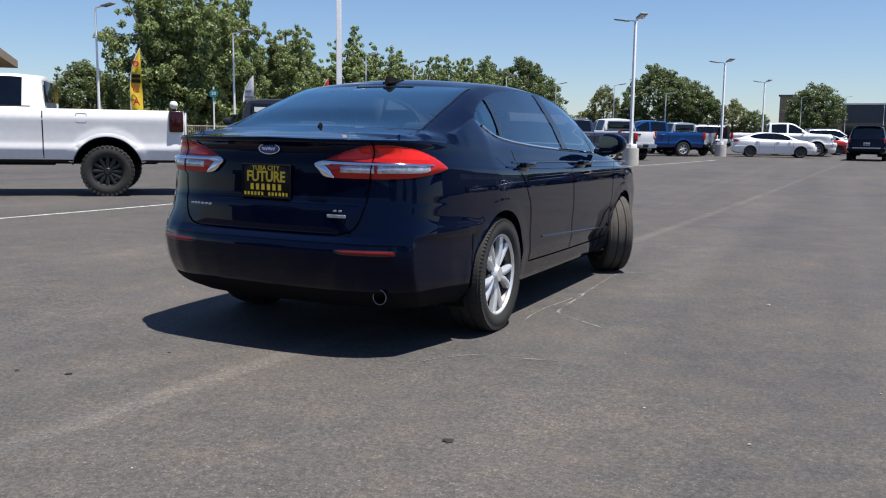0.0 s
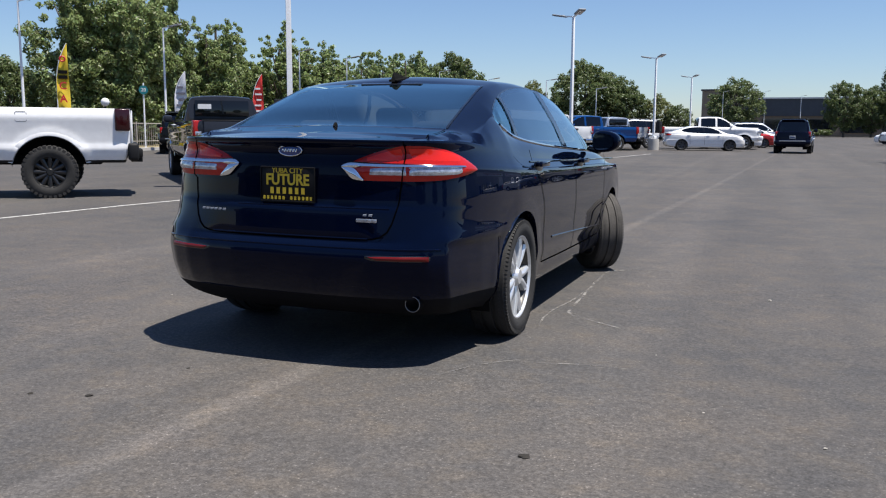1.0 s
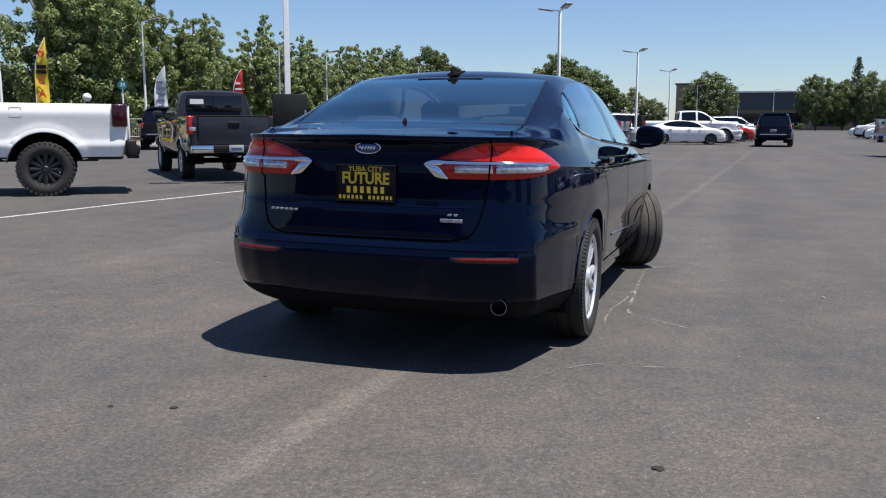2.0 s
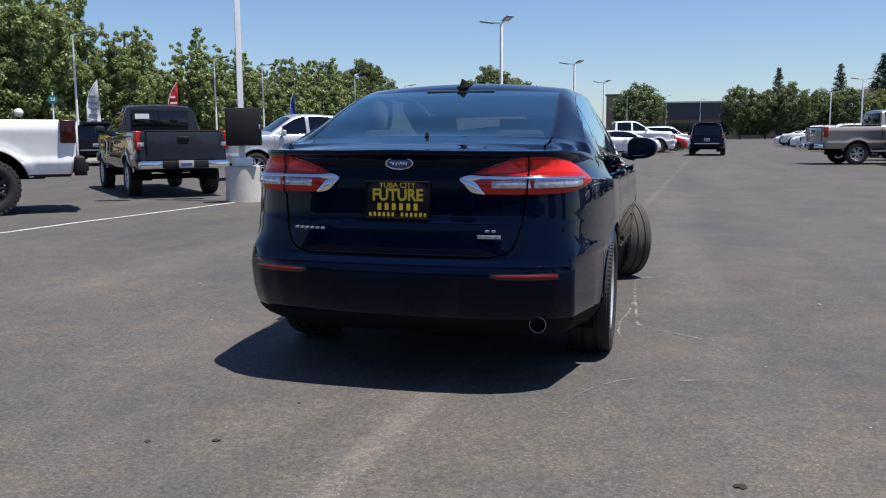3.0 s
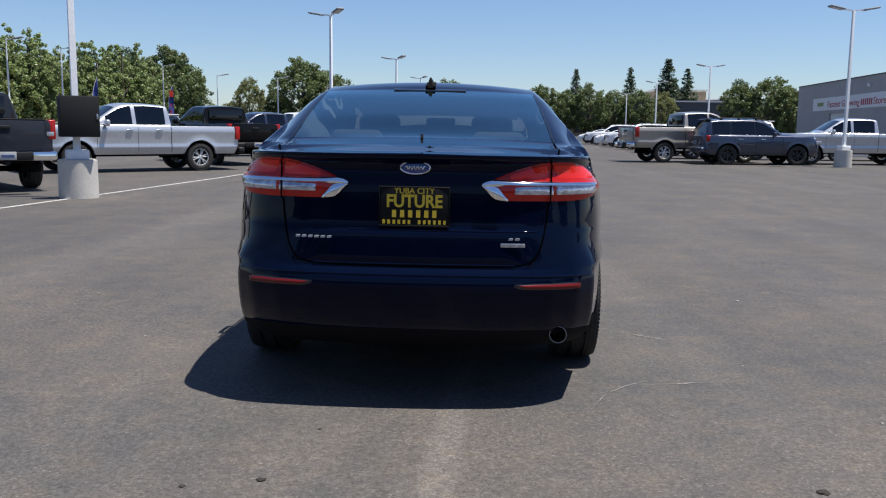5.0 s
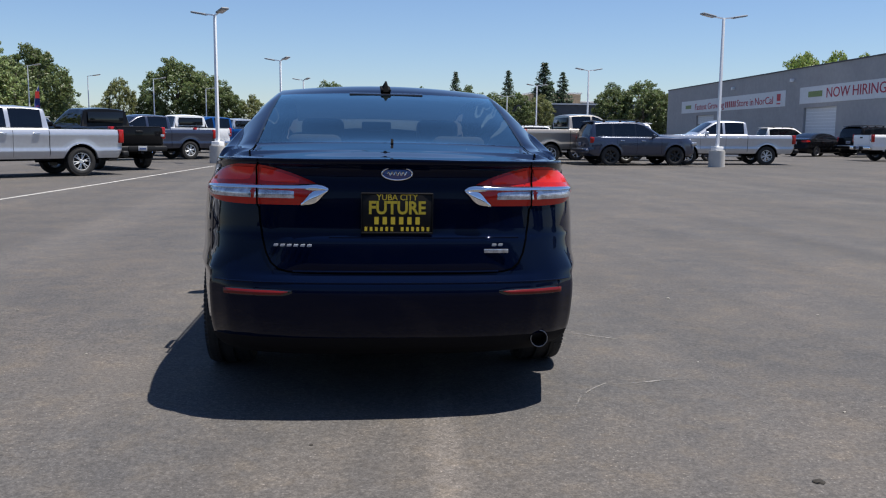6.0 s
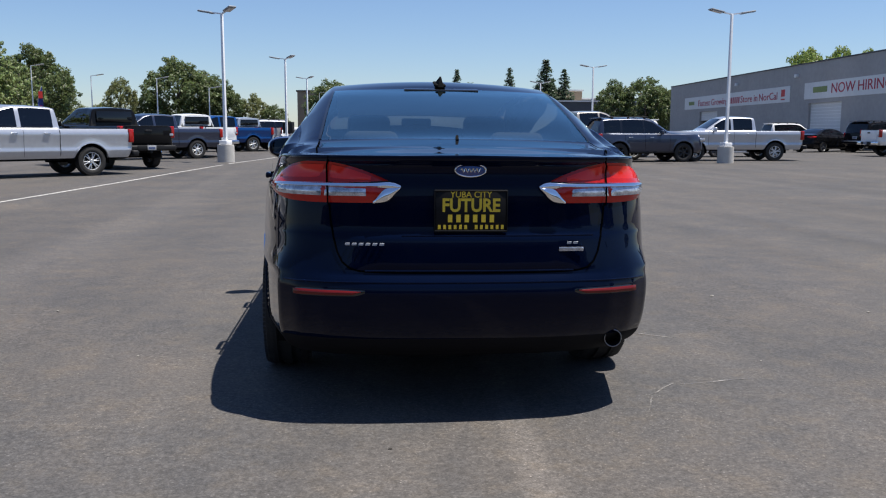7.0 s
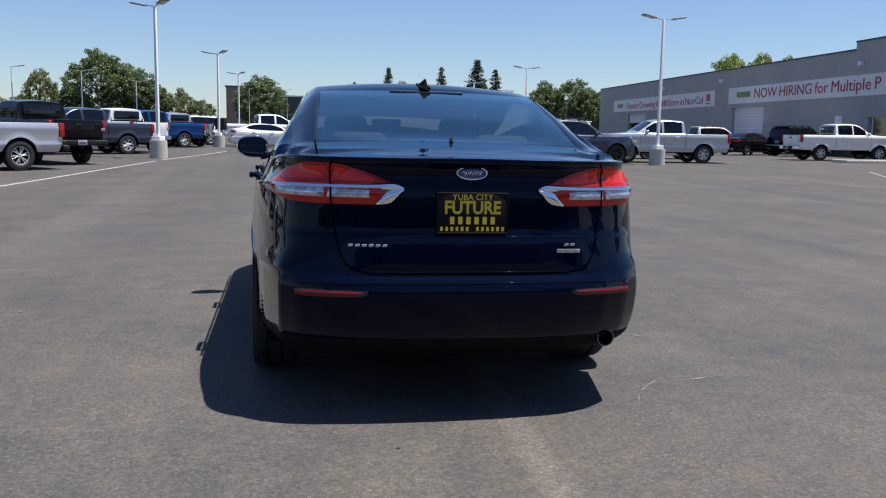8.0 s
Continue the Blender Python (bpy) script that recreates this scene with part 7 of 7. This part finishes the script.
door = part("roller_door", box(5.6, 0.08, 3.2, pose(38.8, 0.25, 1.6)), DOOR_WHITE, long_b, "closed white roller door")
for k in range(12):
    part("slat", box(5.5, 0.02, 0.03, pose(38.8, 0.205, 0.2 + 0.26 * k)), POLE, door)
part("shop_window", box(6.5, 0.05, 2.2, pose(58.75, 0.25, 1.1)), WINDOW_DARK, long_b)
for k in range(4):
    part("mullion", box(0.08, 0.08, 2.2, pose(55.7 + 2.05 * k, 0.2, 1.1)), POLE, long_b)
part("wall_vent", box(0.8, 0.1, 0.8, pose(52.3, -0.05, 1.9), 0.02), POLE, long_b)
for ss in (33.8, 54.5, 20.0):
    lampp = part("wall_lamp", box(0.35, 0.30, 0.28, pose(ss, -0.16, 5.55), 0.05), POLE, long_b)

BANNER_INK = material("crimson banner lettering", (0.42, 0.03, 0.06), 0.6)


def banner(s0, s1, z0, z1, label):
    b = thing("banner", long_b.matrix_world @ pose((s0 + s1) / 2, -0.03, (z0 + z1) / 2 - 0.30), label, "banner", "banners on the long building")
    part("sheet", box(s1 - s0, 0.02, z1 - z0), BANNER, b)
    return b


b1 = banner(3.0, 32.4, 3.74, 5.11, "white vinyl banner with crimson lettering on a grey wall")
off = (3.0 + 32.4) / 2


def place_words(words, x0, x1, z, size, parent):
    """Each word a part of its own, the row fitted between x0 and x1."""
    made = [text_mesh(w, size, 1.0, 0.01, 0.0) for w in words.split()]
    span = [(min(v.co.x for v in m.vertices), max(v.co.x for v in m.vertices)) for m in made]
    gap = size * 0.30
    total = sum(b - a for a, b in span) + gap * (len(made) - 1)
    k, x = (x1 - x0) / total, x0
    for m, (a, b) in zip(made, span):
        m.transform(Matrix.Translation((-a, 0, 0)))
        m.transform(Matrix.Diagonal((k, 1, 1, 1)))
        m.transform(pose(x, -0.02, z))
        part_mesh("lettering", m, BANNER_INK, parent, smooth=0)
        x += (b - a + gap) * k


place_words("Fastest Growing", 8.05 - off, 17.45 - off, -0.10, 0.95, b1)
place_words("Store in NorCal", 21.0 - off, 29.8 - off, -0.10, 0.95, b1)
for i in range(6):
    part("word_bar", box(0.30, 0.02, 0.60, pose(17.95 + 0.52 * i - off, -0.02, -0.10)), BANNER_INK, b1)
part("mark", box(2.0, 0.02, 0.40, pose(5.6 - off, -0.02, 0.0), 0.0), GREEN_INK, b1)
part("mark", box(0.75, 0.02, 0.6, pose(31.0 - off, -0.02, 0.12)), RED_INK, b1)
part("mark", box(0.8, 0.02, 0.10, pose(31.0 - off, -0.02, -0.42)), RED_INK, b1)
b2 = banner(35.2, 64.0, 3.83, 5.16, "white vinyl banner with crimson hiring notice on a grey wall")
off = (35.2 + 64.0) / 2
place_words("NOW HIRING for Multiple P", 39.95 - off, 56.6 - off, 0.02, 1.08, b2)
part("mark", box(2.4, 0.02, 0.45, pose(38.0 - off, -0.02, 0.05)), GREEN_INK, b2)

# the low building across the end of the lane
end_b = thing("low_building", pose(*beyond(-4.2, 111.0)[:2], 0.10) @ Matrix.Diagonal((FAR, FAR, 1.52, 1)), "low dark-clad commercial building across the lane's end", "building")
part("wall", box(46.0, 14.0, 3.0, pose(19.5 + 4.2, 7.0, 1.5)), TAN_WALL, end_b)
part("fascia", box(46.4, 14.4, 2.6, pose(19.5 + 4.2, 7.0, 4.3)), DARK_WALL, end_b, "dark fascia band")
part("coping", box(46.8, 14.8, 0.22, pose(19.5 + 4.2, 7.0, 5.71)), PALE_CAP, end_b)
part("corner_tower", box(4.4, 8.0, 6.9, pose(1.8, 3.0, 3.45)), TAN_WALL, end_b)
part("tower_coping", box(4.7, 8.3, 0.2, pose(1.8, 3.0, 7.0)), DARK_WALL, end_b)
for k in range(9):
    part("shop_window", box(3.6, 0.1, 2.0, pose(8.5 + 4.5 * k, -0.04, 1.5)), WINDOW_DARK, end_b)
part("fascia_joint", box(0.7, 0.12, 2.6, pose(15.3, -0.27, 4.3)), LINER, end_b)
end_c = thing("tan_building", pose(*beyond(27.0, 116.0)[:2], 0.1) @ Matrix.Diagonal((FAR, FAR, 1.76, 1)), "tan stepped commercial building behind trees", "building")
part("wall", box(7.0, 10.0, 6.6, pose(4.0, 5.0, 3.3)), TAN_WALL, end_c)
part("coping", box(7.3, 10.3, 0.25, pose(4.0, 5.0, 6.72)), PALE_CAP, end_c)
part("wing", box(16.0, 10.0, 5.4, pose(15.5, 5.0, 2.7)), DARK_WALL, end_c)
part("wing_coping", box(16.2, 10.2, 0.2, pose(15.55, 5.0, 5.5)), PALE_CAP, end_c)
can = thing("canopy_building", pose(-36.5, 25.2, gz(-36.5, 25.2), 0, 0, 45), "low tan building with a flat eave beyond the street", "building")
part("wall", box(3.6, 8, 4.4, pose(0, 0, 2.2)), CREAM_WALL, can)
part("eave", box(5.4, 10, 0.4, pose(0, 0, 4.6)), TAN_WALL, can)
hedge_rng = np.random.default_rng(77)
hc = np.stack([np.linspace(7.0, 18.5, 34), np.full(34, 208.0), np.full(34, 0.95)], 1)
hv, hf = leaf_cloud(hedge_rng, hc, np.full(34, 0.85), 4200, 0.16)
tagged(raw("hedge", hv, hf, LEAVES["oak"], smooth=0), "low clipped hedge in front of the end building", "hedge")

# unseen building added behind the camera: closes the lot and darkens the reflections
backdrop = thing("showroom", pose(0, -46, 0.05), "unseen cream block with a dark front, added for reflections", "building", kind="structure")
part("wall_south", box(90, 10, 2.2, pose(0, -5, 6.1)), CREAM_WALL, backdrop)
part("glass_front", box(88, 9, 5.0, pose(0, -5, 2.5)), WINDOW_DARK, backdrop)
# unseen trees, added behind and beside the camera for the same reflections
for x, y, s in ((14, -22, 1.0), (-22, -30, 1.1), (26, -18, 1.0), (34, -6, 1.1)):
    tree(x, y, "oak", 21, s, s, "broad leafy green tree")
